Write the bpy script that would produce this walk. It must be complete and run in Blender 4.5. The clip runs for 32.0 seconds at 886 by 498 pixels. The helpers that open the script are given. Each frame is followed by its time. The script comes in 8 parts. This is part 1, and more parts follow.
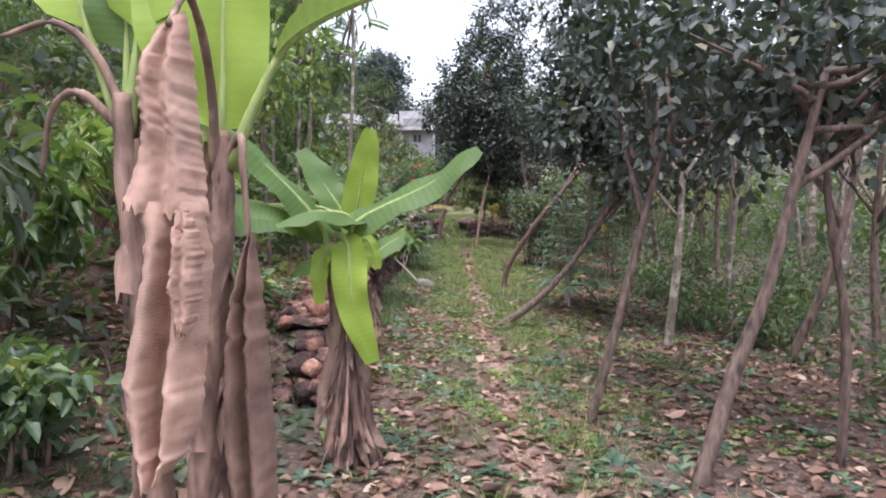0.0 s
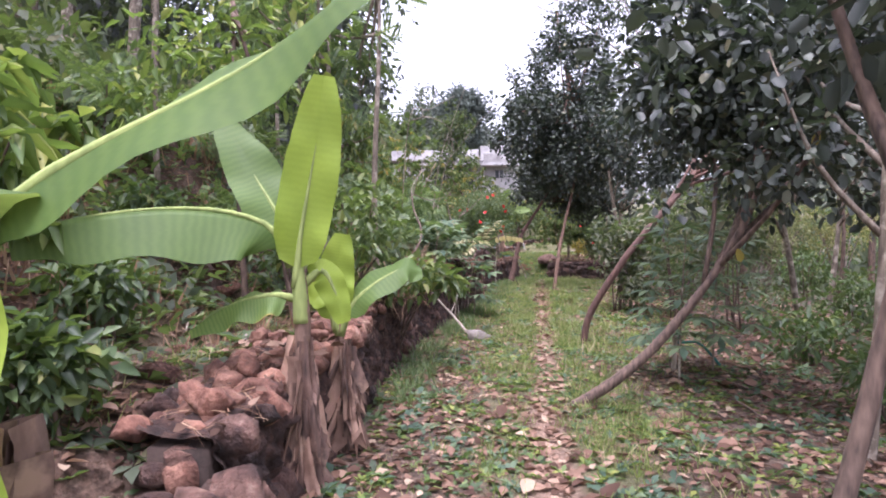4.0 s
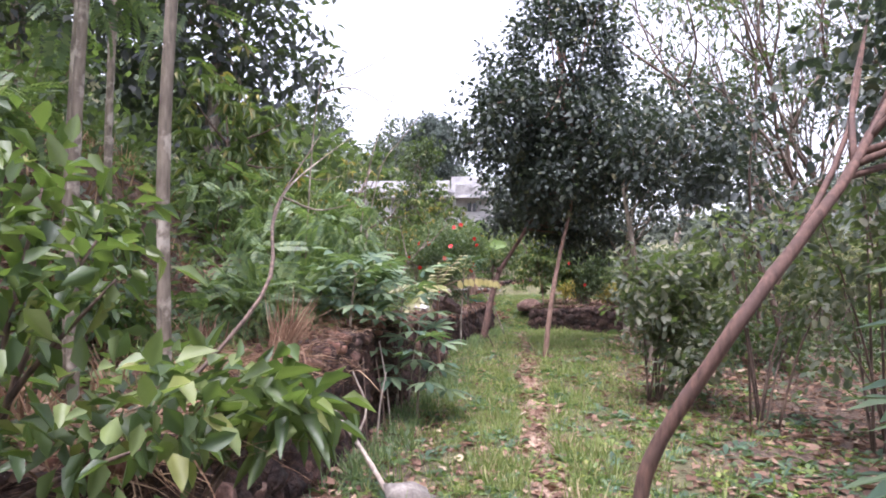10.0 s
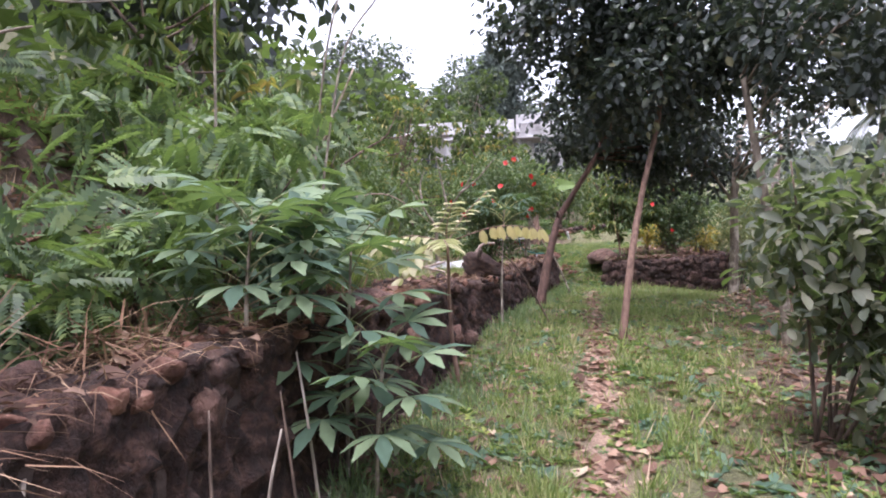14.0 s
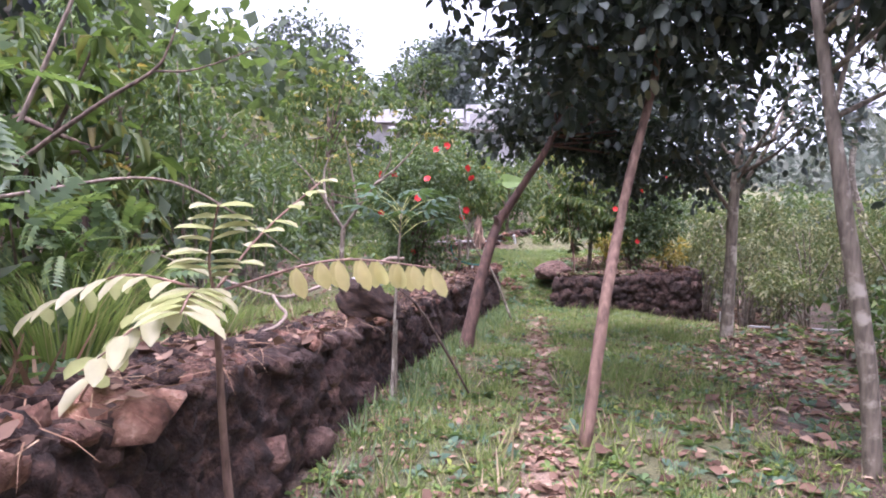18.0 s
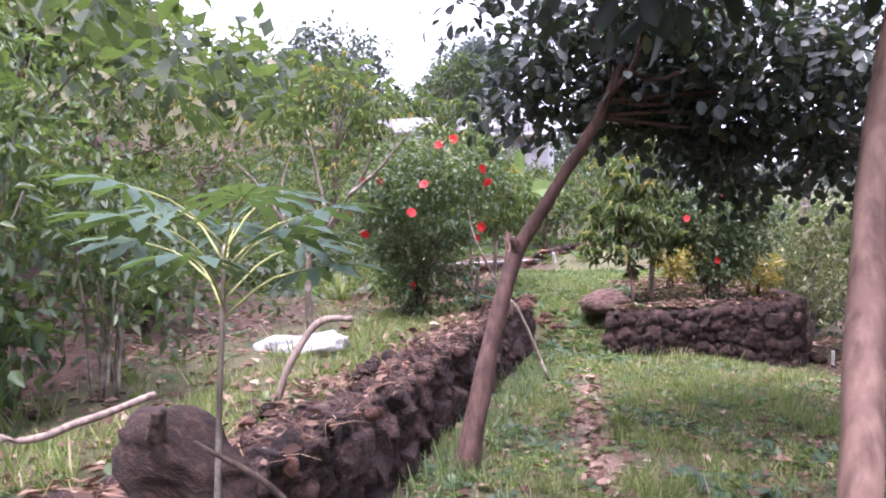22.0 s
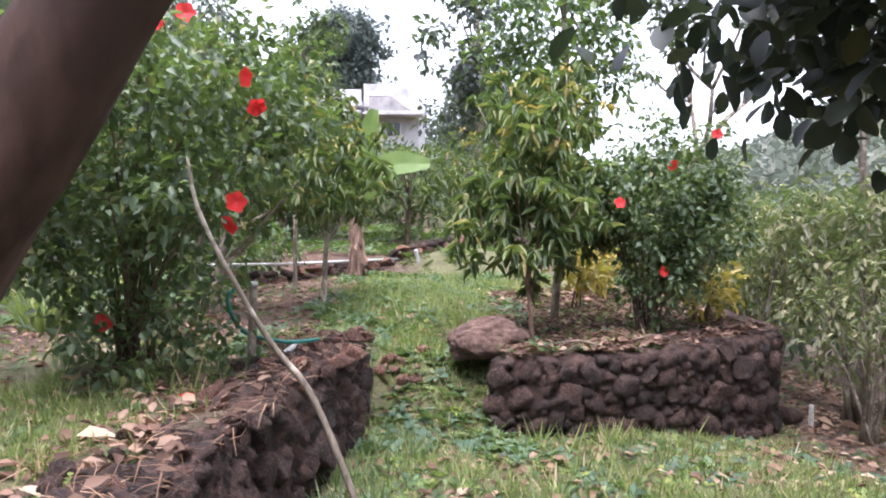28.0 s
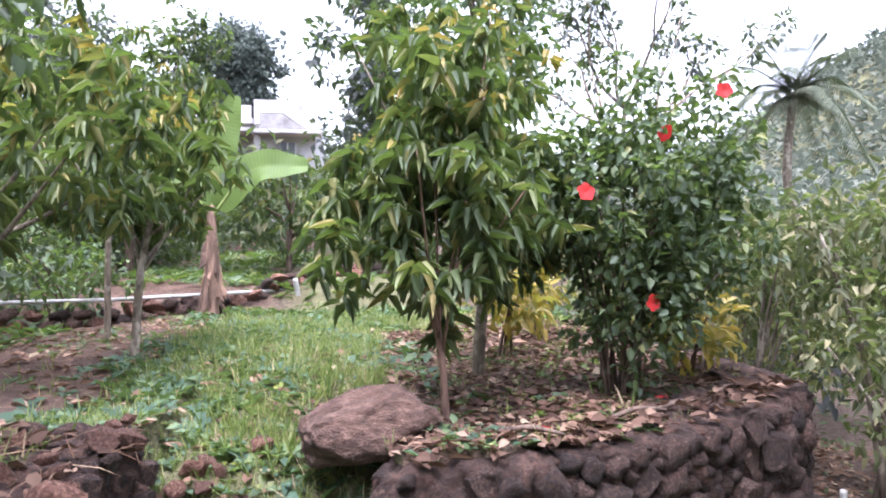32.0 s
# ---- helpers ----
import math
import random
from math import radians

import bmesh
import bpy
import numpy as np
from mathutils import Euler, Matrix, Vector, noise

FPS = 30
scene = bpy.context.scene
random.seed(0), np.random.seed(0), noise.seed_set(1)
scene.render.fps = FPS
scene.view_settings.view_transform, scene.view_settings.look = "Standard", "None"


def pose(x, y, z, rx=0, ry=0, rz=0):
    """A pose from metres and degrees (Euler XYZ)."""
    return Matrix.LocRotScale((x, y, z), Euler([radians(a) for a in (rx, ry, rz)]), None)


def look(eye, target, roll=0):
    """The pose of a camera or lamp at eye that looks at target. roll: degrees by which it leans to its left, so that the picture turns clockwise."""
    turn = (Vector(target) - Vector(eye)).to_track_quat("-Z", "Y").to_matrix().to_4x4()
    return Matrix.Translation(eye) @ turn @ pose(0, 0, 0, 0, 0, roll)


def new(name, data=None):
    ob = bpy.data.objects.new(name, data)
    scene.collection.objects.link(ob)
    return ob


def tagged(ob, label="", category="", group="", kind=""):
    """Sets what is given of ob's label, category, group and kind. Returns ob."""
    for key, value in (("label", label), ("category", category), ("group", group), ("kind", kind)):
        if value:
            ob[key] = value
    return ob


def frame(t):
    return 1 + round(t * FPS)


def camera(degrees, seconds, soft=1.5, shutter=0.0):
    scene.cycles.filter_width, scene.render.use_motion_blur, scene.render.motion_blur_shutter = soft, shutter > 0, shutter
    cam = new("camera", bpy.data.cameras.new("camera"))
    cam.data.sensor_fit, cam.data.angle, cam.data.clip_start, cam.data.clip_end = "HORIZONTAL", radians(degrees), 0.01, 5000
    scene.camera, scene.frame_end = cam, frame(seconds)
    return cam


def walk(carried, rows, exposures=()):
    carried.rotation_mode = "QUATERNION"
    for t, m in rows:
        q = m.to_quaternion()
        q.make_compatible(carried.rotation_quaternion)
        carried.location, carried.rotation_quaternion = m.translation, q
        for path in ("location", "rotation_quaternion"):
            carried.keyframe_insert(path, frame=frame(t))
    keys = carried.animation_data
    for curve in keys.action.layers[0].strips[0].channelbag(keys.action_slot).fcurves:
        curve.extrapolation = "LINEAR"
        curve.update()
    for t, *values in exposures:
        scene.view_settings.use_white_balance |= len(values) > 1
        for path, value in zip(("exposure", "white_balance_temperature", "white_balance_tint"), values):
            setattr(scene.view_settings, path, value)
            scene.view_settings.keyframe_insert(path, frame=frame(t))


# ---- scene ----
cam = camera(66.23, 32.0, soft=1.9)
# seconds, eye x, y, z, turn to the left, tilt up, lean
ROWS = [
    (0, -0.055, -0.000, 1.548, 0.98, -4.70, 0.57),
    (0.5, 0.013, 0.274, 1.532, 8.17, -6.29, 0.11),
    (1, 0.083, 0.604, 1.519, 5.22, -3.54, 1.36),
    (1.5, 0.190, 0.940, 1.477, 5.84, -2.27, 0.28),
    (2, 0.258, 1.261, 1.451, 6.13, -3.47, 0.35),
    (2.5, 0.267, 1.585, 1.442, 3.38, -2.05, 1.99),
    (4.5, 0.282, 3.110, 1.271, 10.30, -0.94, 0.63),
    (5, 0.273, 3.477, 1.247, 10.64, -0.54, 2.11),
    (5.5, 0.253, 3.805, 1.248, 6.58, -0.46, 1.77),
    (6, 0.285, 4.251, 1.247, 12.75, 0.75, -0.05),
    (6.5, 0.201, 4.585, 1.267, 15.09, 0.55, 2.14),
    (7, 0.169, 4.912, 1.292, 12.28, 0.51, 0.57),
    (7.5, 0.244, 5.281, 1.300, 11.92, -0.05, -1.42),
    (8, 0.273, 5.602, 1.300, 12.09, -0.04, -0.28),
    (8.5, 0.228, 5.926, 1.336, 8.51, 0.23, 0.99),
    (9, 0.221, 6.366, 1.322, 5.33, 0.85, -0.43),
    (9.5, 0.183, 6.712, 1.342, 7.61, 1.64, -1.53),
    (10, 0.107, 7.110, 1.357, 6.38, 1.99, 0.33),
    (10.5, 0.142, 7.462, 1.339, 5.70, 2.43, -0.45),
    (11, 0.176, 7.952, 1.343, 11.25, 3.74, -0.69),
    (11.5, 0.194, 8.406, 1.329, 13.19, 7.19, 3.20),
    (12, 0.216, 8.804, 1.302, 8.71, 8.72, 2.31),
    (12.5, 0.231, 9.156, 1.280, 8.97, 6.76, -1.16),
    (13, 0.226, 9.491, 1.297, 12.06, 1.12, -0.98),
    (13.5, 0.223, 9.818, 1.332, 12.54, -1.48, -1.11),
    (15.5, 0.272, 11.266, 1.332, 12.99, -2.84, -1.61),
    (16, 0.277, 11.616, 1.345, 14.49, -2.52, 0.37),
    (16.5, 0.264, 11.994, 1.384, 7.95, -3.79, 1.20),
    (17, 0.301, 12.365, 1.411, 4.95, -1.99, -0.58),
    (17.5, 0.283, 12.682, 1.422, 10.88, -1.25, -0.85),
    (18, 0.218, 13.047, 1.448, 8.48, -2.85, 1.06),
    (18.5, 0.248, 13.382, 1.439, 6.56, -3.23, -0.48),
    (19, 0.281, 13.753, 1.473, 13.09, -2.39, -1.84),
    (19.5, 0.249, 14.098, 1.476, 8.48, -3.28, 1.45),
    (20, 0.232, 14.436, 1.486, 4.47, -3.59, 0.24),
    (20.5, 0.246, 14.806, 1.504, 13.51, -1.58, -0.61),
    (21, 0.213, 15.156, 1.493, 15.38, -3.42, 0.25),
    (21.5, 0.164, 15.496, 1.501, 11.97, -3.47, 0.84),
    (22, 0.166, 15.917, 1.515, 12.04, -1.72, -0.67),
    (22.5, 0.151, 16.207, 1.527, 13.01, -1.73, -0.64),
    (23, 0.124, 16.558, 1.534, 6.25, -1.54, 1.81),
    (23.5, 0.140, 16.912, 1.502, 5.15, -1.22, -0.26),
    (24, 0.119, 17.282, 1.483, 10.95, -0.61, -0.86),
    (24.5, 0.080, 17.595, 1.485, 7.52, -1.68, 0.91),
    (25, 0.083, 17.936, 1.478, 3.87, -0.73, -0.30),
    (25.5, 0.062, 18.236, 1.494, 4.97, -0.37, -1.78),
    (27.5, 0.132, 19.462, 1.467, 1.05, -0.35, -0.27),
    (28, 0.141, 19.797, 1.448, 1.36, -2.37, 0.69),
    (28.5, 0.161, 20.112, 1.418, 2.95, -1.70, -0.10),
    (29, 0.201, 20.414, 1.409, 2.66, -1.42, -0.15),
    (29.5, 0.185, 20.721, 1.393, -4.20, -1.74, 2.42),
    (30, 0.221, 21.049, 1.385, 1.00, 1.91, 0.83),
    (30.5, 0.264, 21.273, 1.361, 1.40, 2.01, -0.19),
    (31, 0.239, 21.581, 1.340, -5.61, -0.12, 0.81),
    (31.5, 0.267, 21.804, 1.310, -6.54, -2.04, 0.20),
    (32, 0.358, 22.077, 1.303, -6.43, 0.36, 0.26),
]


def stand(x, y, z, turn, tilt, lean):
    return pose(x, y, z, 90 + tilt, 0, turn) @ pose(0, 0, 0, 0, 0, lean)


walk(cam, [(r[0], stand(*r[1:])) for r in ROWS], exposures=[(0, 2.02, 5800, 21), (1, 2.05, 5800, 26), (2, 2.28, 5830, 33), (5, 2.32, 5880, 30), (7, 2.3, 5870, 27), (9.5, 2.43, 5880, 26), (12, 2.33, 5900, 26), (13, 2.24, 5920, 25), (16.5, 2.65, 5620, 32), (20, 2.55, 5660, 36), (22, 2.77, 5680, 37), (25.5, 2.68, 5770, 35), (28, 2.66, 5830, 22), (29, 2.69, 5830, 21), (30, 3.0, 5780, 22), (31, 2.62, 5820, 21), (32, 2.88, 5680, 23)])

# ---- light: a bright overcast sky ----
world = bpy.data.worlds.new("overcast_sky")
scene.world = world
world.use_nodes = True
wt = world.node_tree
sky = wt.nodes.new("ShaderNodeTexSky")
sky.sky_type, sky.sun_disc = "NISHITA", False
sky.sun_elevation, sky.sun_rotation = radians(74), radians(200)
sky.dust_density, sky.ozone_density = 4.0, 1.0
grey = wt.nodes.new("ShaderNodeHueSaturation")
grey.inputs["Saturation"].default_value = 0.25
wt.links.new(sky.outputs[0], grey.inputs["Color"])
wt.links.new(grey.outputs[0], wt.nodes["Background"].inputs["Color"])
wt.nodes["Background"].inputs["Strength"].default_value = 0.12
sun = new("sun", bpy.data.lights.new("sun", "SUN"))
sun.data.energy, sun.data.angle, sun.data.color = 0.75, radians(25), (1.0, 0.96, 0.9)
sun.matrix_world = look((-3, -8, 30), (0, 0, 0))

# ---- materials ----


def base_mat(name, rough=0.8):
    m = bpy.data.materials.new(name)
    m.use_nodes = True
    b = m.node_tree.nodes["Principled BSDF"]
    b.inputs["Roughness"].default_value = rough
    return m, m.node_tree, b


def ramp(t, src, stops):
    r = t.nodes.new("ShaderNodeValToRGB")
    els = r.color_ramp.elements
    while len(els) < len(stops):
        els.new(0.5)
    for e, (p, c) in zip(els, stops):
        e.position, e.color = p, (*c, 1)
    t.links.new(src, r.inputs[0])
    return r.outputs[0]


def tex_noise(t, scale, detail=6, coord="Object", rough=0.6):
    c = t.nodes.new("ShaderNodeTexCoord")
    n = t.nodes.new("ShaderNodeTexNoise")
    n.inputs["Scale"].default_value, n.inputs["Detail"].default_value = scale, detail
    n.inputs["Roughness"].default_value = rough
    t.links.new(c.outputs[coord], n.inputs["Vector"])
    return n.outputs["Fac"]


def mix(t, fac, a, b, kind="MIX"):
    m = t.nodes.new("ShaderNodeMix")
    m.data_type, m.blend_type = "RGBA", kind
    if isinstance(fac, float):
        m.inputs[0].default_value = fac
    else:
        t.links.new(fac, m.inputs[0])
    for s, v in ((m.inputs[6], a), (m.inputs[7], b)):
        if isinstance(v, tuple):
            s.default_value = (*v, 1)
        else:
            t.links.new(v, s)
    return m.outputs[2]


def bump(t, b, height, strength=0.5, dist=0.01):
    n = t.nodes.new("ShaderNodeBump")
    n.inputs["Strength"].default_value, n.inputs["Distance"].default_value = strength, dist
    t.links.new(height, n.inputs["Height"])
    t.links.new(n.outputs[0], b.inputs["Normal"])


def leaf_mat(name, stops, rough=0.45, thin=0.25, glow=(0.25, 0.4, 0.05), spec=0.4):
    m, t, b = base_mat(name, rough)
    g = t.nodes.new("ShaderNodeNewGeometry")
    if stops[0][1][1] > stops[0][1][0]:
        stops = [(p, (c[0] * 1.2, c[1] * 0.94, c[2] * 1.5)) for p, c in stops]
    col = ramp(t, g.outputs["Random Per Island"], stops)
    blot = ramp(t, tex_noise(t, 9, 4), [(0.35, (0.72, 0.72, 0.72)), (0.7, (1, 1, 1))])
    col = mix(t, 1.0, col, blot, "MULTIPLY")
    t.links.new(col, b.inputs["Base Color"])
    b.inputs["Specular IOR Level"].default_value = spec
    tr = t.nodes.new("ShaderNodeBsdfTranslucent")
    t.links.new(mix(t, 0.6, col, glow), tr.inputs["Color"])
    mx = t.nodes.new("ShaderNodeMixShader")
    mx.inputs[0].default_value = thin
    t.links.new(b.outputs[0], mx.inputs[1])
    t.links.new(tr.outputs[0], mx.inputs[2])
    t.links.new(mx.outputs[0], t.nodes["Material Output"].inputs["Surface"])
    return m


def rough_mat(name, stops, scale=6, rough=0.85, relief=0.6, dist=0.01, fine=40, per=0.0):
    m, t, b = base_mat(name, rough)
    n1 = tex_noise(t, scale, 8)
    col = ramp(t, n1, stops)
    n2 = tex_noise(t, fine, 6)
    col = mix(t, 0.6, col, ramp(t, n2, [(0.3, (0.5, 0.5, 0.5)), (0.7, (1.25, 1.25, 1.25))]), "MULTIPLY")
    if per:
        o = t.nodes.new("ShaderNodeObjectInfo")
        g = t.nodes.new("ShaderNodeNewGeometry")
        s = t.nodes.new("ShaderNodeMath")
        s.operation = "ADD"
        t.links.new(o.outputs["Random"], s.inputs[0])
        t.links.new(g.outputs["Random Per Island"], s.inputs[1])
        f = t.nodes.new("ShaderNodeMath")
        f.operation = "FRACT"
        t.links.new(s.outputs[0], f.inputs[0])
        col = mix(t, 1.0, col, ramp(t, f.outputs[0], [(0, (1 - per,) * 3), (1, (1 + per,) * 3)]), "MULTIPLY")
    t.links.new(col, b.inputs["Base Color"])
    bump(t, b, n2, relief, dist)
    return m


def bark_mat(name, dark, light, pale=None, scale=7):
    m, t, b = base_mat(name, 0.85)
    c = t.nodes.new("ShaderNodeTexCoord")
    mp = t.nodes.new("ShaderNodeMapping")
    mp.inputs["Scale"].default_value = (1, 1, 0.25)
    t.links.new(c.outputs["Object"], mp.inputs[0])
    n = t.nodes.new("ShaderNodeTexNoise")
    n.inputs["Scale"].default_value, n.inputs["Detail"].default_value = scale * 5, 8
    t.links.new(mp.outputs[0], n.inputs[0])
    col = ramp(t, n.outputs[0], [(0.3, dark), (0.65, light)])
    if pale:
        col = mix(t, ramp(t, tex_noise(t, scale, 5), [(0.52, (0, 0, 0)), (0.62, (1, 1, 1))]), col, pale)
    t.links.new(col, b.inputs["Base Color"])
    bump(t, b, n.outputs[0], 0.7, 0.008)
    return m


DARK = leaf_mat("dark_glossy_leaf", [(0, (0.032, 0.052, 0.03)), (0.6, (0.058, 0.09, 0.047)), (0.93, (0.09, 0.135, 0.062)), (1, (0.15, 0.18, 0.06))], 0.48, 0.12, (0.12, 0.2, 0.06), 0.32)
MANGO = leaf_mat("mango_leaf", [(0, (0.045, 0.085, 0.026)), (0.55, (0.085, 0.15, 0.042)), (0.85, (0.16, 0.23, 0.055)), (1, (0.3, 0.3, 0.07))], 0.52, 0.26, spec=0.3)
BUSHY = leaf_mat("bush_leaf", [(0, (0.03, 0.065, 0.02)), (0.5, (0.05, 0.11, 0.03)), (0.9, (0.1, 0.19, 0.045)), (1, (0.2, 0.27, 0.05))], 0.5, 0.28)
HIBLEAF = leaf_mat("hibiscus_leaf", [(0, (0.04, 0.08, 0.027)), (0.5, (0.065, 0.125, 0.04)), (0.9, (0.12, 0.2, 0.058)), (1, (0.22, 0.28, 0.065))], 0.48, 0.26)
LIME = leaf_mat("young_leaf", [(0, (0.07, 0.15, 0.03)), (0.6, (0.13, 0.25, 0.045)), (1, (0.3, 0.4, 0.06))], 0.45, 0.35)
GOLD = leaf_mat("golden_leaf", [(0, (0.14, 0.17, 0.03)), (0.6, (0.32, 0.31, 0.05)), (1, (0.5, 0.42, 0.06))], 0.45, 0.35, (0.5, 0.5, 0.05))
SHOOT = leaf_mat("yellow_young_shoot", [(0, (0.12, 0.17, 0.03)), (0.5, (0.24, 0.26, 0.045)), (1, (0.42, 0.34, 0.07))], 0.45, 0.35, (0.45, 0.45, 0.06))
CASSAVA = leaf_mat("cassava_leaf", [(0, (0.045, 0.1, 0.045)), (0.7, (0.08, 0.165, 0.07)), (1, (0.16, 0.27, 0.095))], 0.6, 0.25, spec=0.2)
PALE = leaf_mat("pale_leaf", [(0, (0.25, 0.32, 0.12)), (0.5, (0.34, 0.41, 0.16)), (1, (0.44, 0.48, 0.18))], 0.45, 0.4, (0.6, 0.68, 0.25))
BROADLEAF = leaf_mat("broad_shrub_leaf", [(0, (0.04, 0.085, 0.022)), (0.5, (0.075, 0.145, 0.035)), (0.9, (0.15, 0.24, 0.05)), (1, (0.26, 0.34, 0.07))], 0.42, 0.3)
YELLOWED = leaf_mat("yellowed_leaf", [(0, (0.5, 0.55, 0.16)), (1, (0.68, 0.7, 0.24))], 0.5, 0.5, (0.85, 0.85, 0.3))
FERNY = leaf_mat("feathery_leaf", [(0, (0.06, 0.12, 0.04)), (0.6, (0.11, 0.21, 0.06)), (1, (0.2, 0.32, 0.08))], 0.5, 0.3)
# Greyed green: a little distance haze is mixed into this leaf colour
FAR = leaf_mat("hazed_distant_leaf", [(0, (0.05, 0.07, 0.05)), (0.6, (0.075, 0.1, 0.07)), (1, (0.11, 0.145, 0.085))], 0.8, 0.2, spec=0.15)
PALMLEAF = leaf_mat("palm_leaf", [(0, (0.07, 0.11, 0.05)), (0.6, (0.11, 0.16, 0.07)), (1, (0.2, 0.24, 0.1))], 0.7, 0.2, (0.15, 0.2, 0.07), spec=0.15)
# Leaf green paled with painted haze, for the tree behind the house
HAZE = leaf_mat("hazed_blue_green_leaf", [(0, (0.075, 0.12, 0.065)), (0.6, (0.1, 0.155, 0.085)), (1, (0.135, 0.2, 0.11))], 0.9, 0.3, (0.2, 0.24, 0.2), spec=0.05)
# Pale tones carry the hill's haze in the leaf colour itself
RIDGE = leaf_mat("hazed_ridge_leaf", [(0, (0.12, 0.175, 0.085)), (1, (0.16, 0.21, 0.105))], 0.9, 0.3, (0.12, 0.17, 0.13), spec=0.05)
SAGE = leaf_mat("sage_green_leaf", [(0, (0.055, 0.085, 0.042)), (0.6, (0.095, 0.13, 0.06)), (1, (0.19, 0.235, 0.1))], 0.55, 0.3, spec=0.2)
THICKET = leaf_mat("thicket_leaf", [(0, (0.035, 0.06, 0.028)), (0.5, (0.06, 0.095, 0.04)), (0.9, (0.1, 0.15, 0.06)), (1, (0.17, 0.2, 0.07))], 0.7, 0.25, spec=0.2)
GRASS = leaf_mat("grass_blade", [(0, (0.06, 0.125, 0.022)), (0.55, (0.15, 0.25, 0.05)), (0.85, (0.25, 0.35, 0.075)), (1, (0.48, 0.43, 0.2))], 0.55, 0.35, (0.36, 0.5, 0.1), 0.3)
LITTER = leaf_mat("fallen_leaf", [(0, (0.06, 0.032, 0.022)), (0.4, (0.15, 0.086, 0.06)), (0.75, (0.27, 0.165, 0.115)), (0.93, (0.4, 0.27, 0.19)), (1, (0.5, 0.4, 0.28))], 0.75, 0.15, (0.45, 0.28, 0.15), 0.2)
# LITTER's colours darkened, to dim the skylight on bed and wall tops
DIMLITTER = leaf_mat("dimmed_brown_litter", [(0, (0.045, 0.025, 0.018)), (0.4, (0.105, 0.062, 0.045)), (0.8, (0.2, 0.125, 0.09)), (1, (0.34, 0.235, 0.17))], 0.8, 0.12, (0.3, 0.18, 0.1), 0.15)
PATHLEAF = leaf_mat("trodden_leaf", [(0, (0.17, 0.1, 0.07)), (0.4, (0.3, 0.19, 0.135)), (0.8, (0.42, 0.28, 0.2)), (1, (0.52, 0.4, 0.29))], 0.75, 0.15, (0.45, 0.28, 0.15), 0.2)
STRAW = leaf_mat("dry_straw", [(0, (0.12, 0.065, 0.04)), (0.6, (0.29, 0.17, 0.105)), (1, (0.48, 0.34, 0.22))], 0.75, 0.15, (0.5, 0.35, 0.2), 0.2)
PETAL = leaf_mat("red_petal", [(0, (0.6, 0.015, 0.02)), (1, (0.75, 0.05, 0.04))], 0.5, 0.3, (0.9, 0.05, 0.05))
BARK = bark_mat("brown_bark", (0.035, 0.023, 0.018), (0.17, 0.115, 0.085))
REDBARK = bark_mat("red_brown_bark", (0.07, 0.038, 0.028), (0.27, 0.165, 0.12), (0.17, 0.1, 0.075), 6)
DARKBARK = bark_mat("dark_red_brown_bark", (0.05, 0.026, 0.02), (0.14, 0.077, 0.057), (0.085, 0.048, 0.038), 6)
GREYBARK = bark_mat("pale_grey_bark", (0.085, 0.066, 0.048), (0.22, 0.178, 0.134), (0.38, 0.33, 0.265))
DRYSTEM = bark_mat("dry_banana_stem", (0.05, 0.028, 0.02), (0.3, 0.19, 0.135), (0.13, 0.08, 0.055), 4)
RIB = bark_mat("banana_midrib", (0.17, 0.22, 0.065), (0.27, 0.33, 0.1))
DARKDRY = bark_mat("rotting_banana_sheath", (0.03, 0.018, 0.014), (0.16, 0.095, 0.07), (0.26, 0.17, 0.12), 5)
CASSTALK = bark_mat("dull_green_leaf_stalk", (0.1, 0.1, 0.05), (0.2, 0.2, 0.09))
GREENSTEM = bark_mat("green_stem", (0.24, 0.26, 0.08), (0.42, 0.44, 0.17))
PALEWOOD = bark_mat("bleached_wood", (0.2, 0.16, 0.125), (0.42, 0.355, 0.29))
FORKWOOD = bark_mat("weathered_branch_wood", (0.12, 0.09, 0.07), (0.34, 0.26, 0.2))
STONE = rough_mat("dark_laterite", [(0.3, (0.02, 0.01, 0.0075)), (0.47, (0.06, 0.03, 0.022)), (0.62, (0.14, 0.076, 0.055)), (0.77, (0.28, 0.2, 0.155))], 7, 0.85, 1.0, 0.06, 24, 0.55)
REDSTONE = rough_mat("red_laterite", [(0.28, (0.05, 0.022, 0.015)), (0.48, (0.17, 0.078, 0.052)), (0.62, (0.3, 0.16, 0.11)), (0.76, (0.5, 0.34, 0.26))], 8, 0.95, 1.0, 0.025, 38, 0.35)
BLOCK = rough_mat("dark_brown_laterite_block", [(0.28, (0.018, 0.01, 0.008)), (0.47, (0.052, 0.027, 0.02)), (0.62, (0.12, 0.068, 0.05)), (0.77, (0.27, 0.195, 0.155))], 10, 0.9, 1.0, 0.05, 26, 0.55)
CRUMB = rough_mat("crumbling_laterite_earth", [(0.3, (0.014, 0.008, 0.006)), (0.5, (0.05, 0.026, 0.019)), (0.66, (0.125, 0.066, 0.048)), (0.8, (0.24, 0.15, 0.11))], 13, 0.95, 1.0, 0.03, 60)
PALESTONE = rough_mat("pale_grey_stone", [(0.28, (0.11, 0.095, 0.08)), (0.5, (0.2, 0.175, 0.15)), (0.72, (0.32, 0.29, 0.255))], 9, 0.9, 0.8, 0.02, 40)
BOULDER = rough_mat("weathered_brown_boulder", [(0.28, (0.05, 0.028, 0.021)), (0.5, (0.13, 0.075, 0.056)), (0.68, (0.23, 0.14, 0.105)), (0.8, (0.34, 0.26, 0.21))], 9, 0.95, 1.0, 0.03, 40)
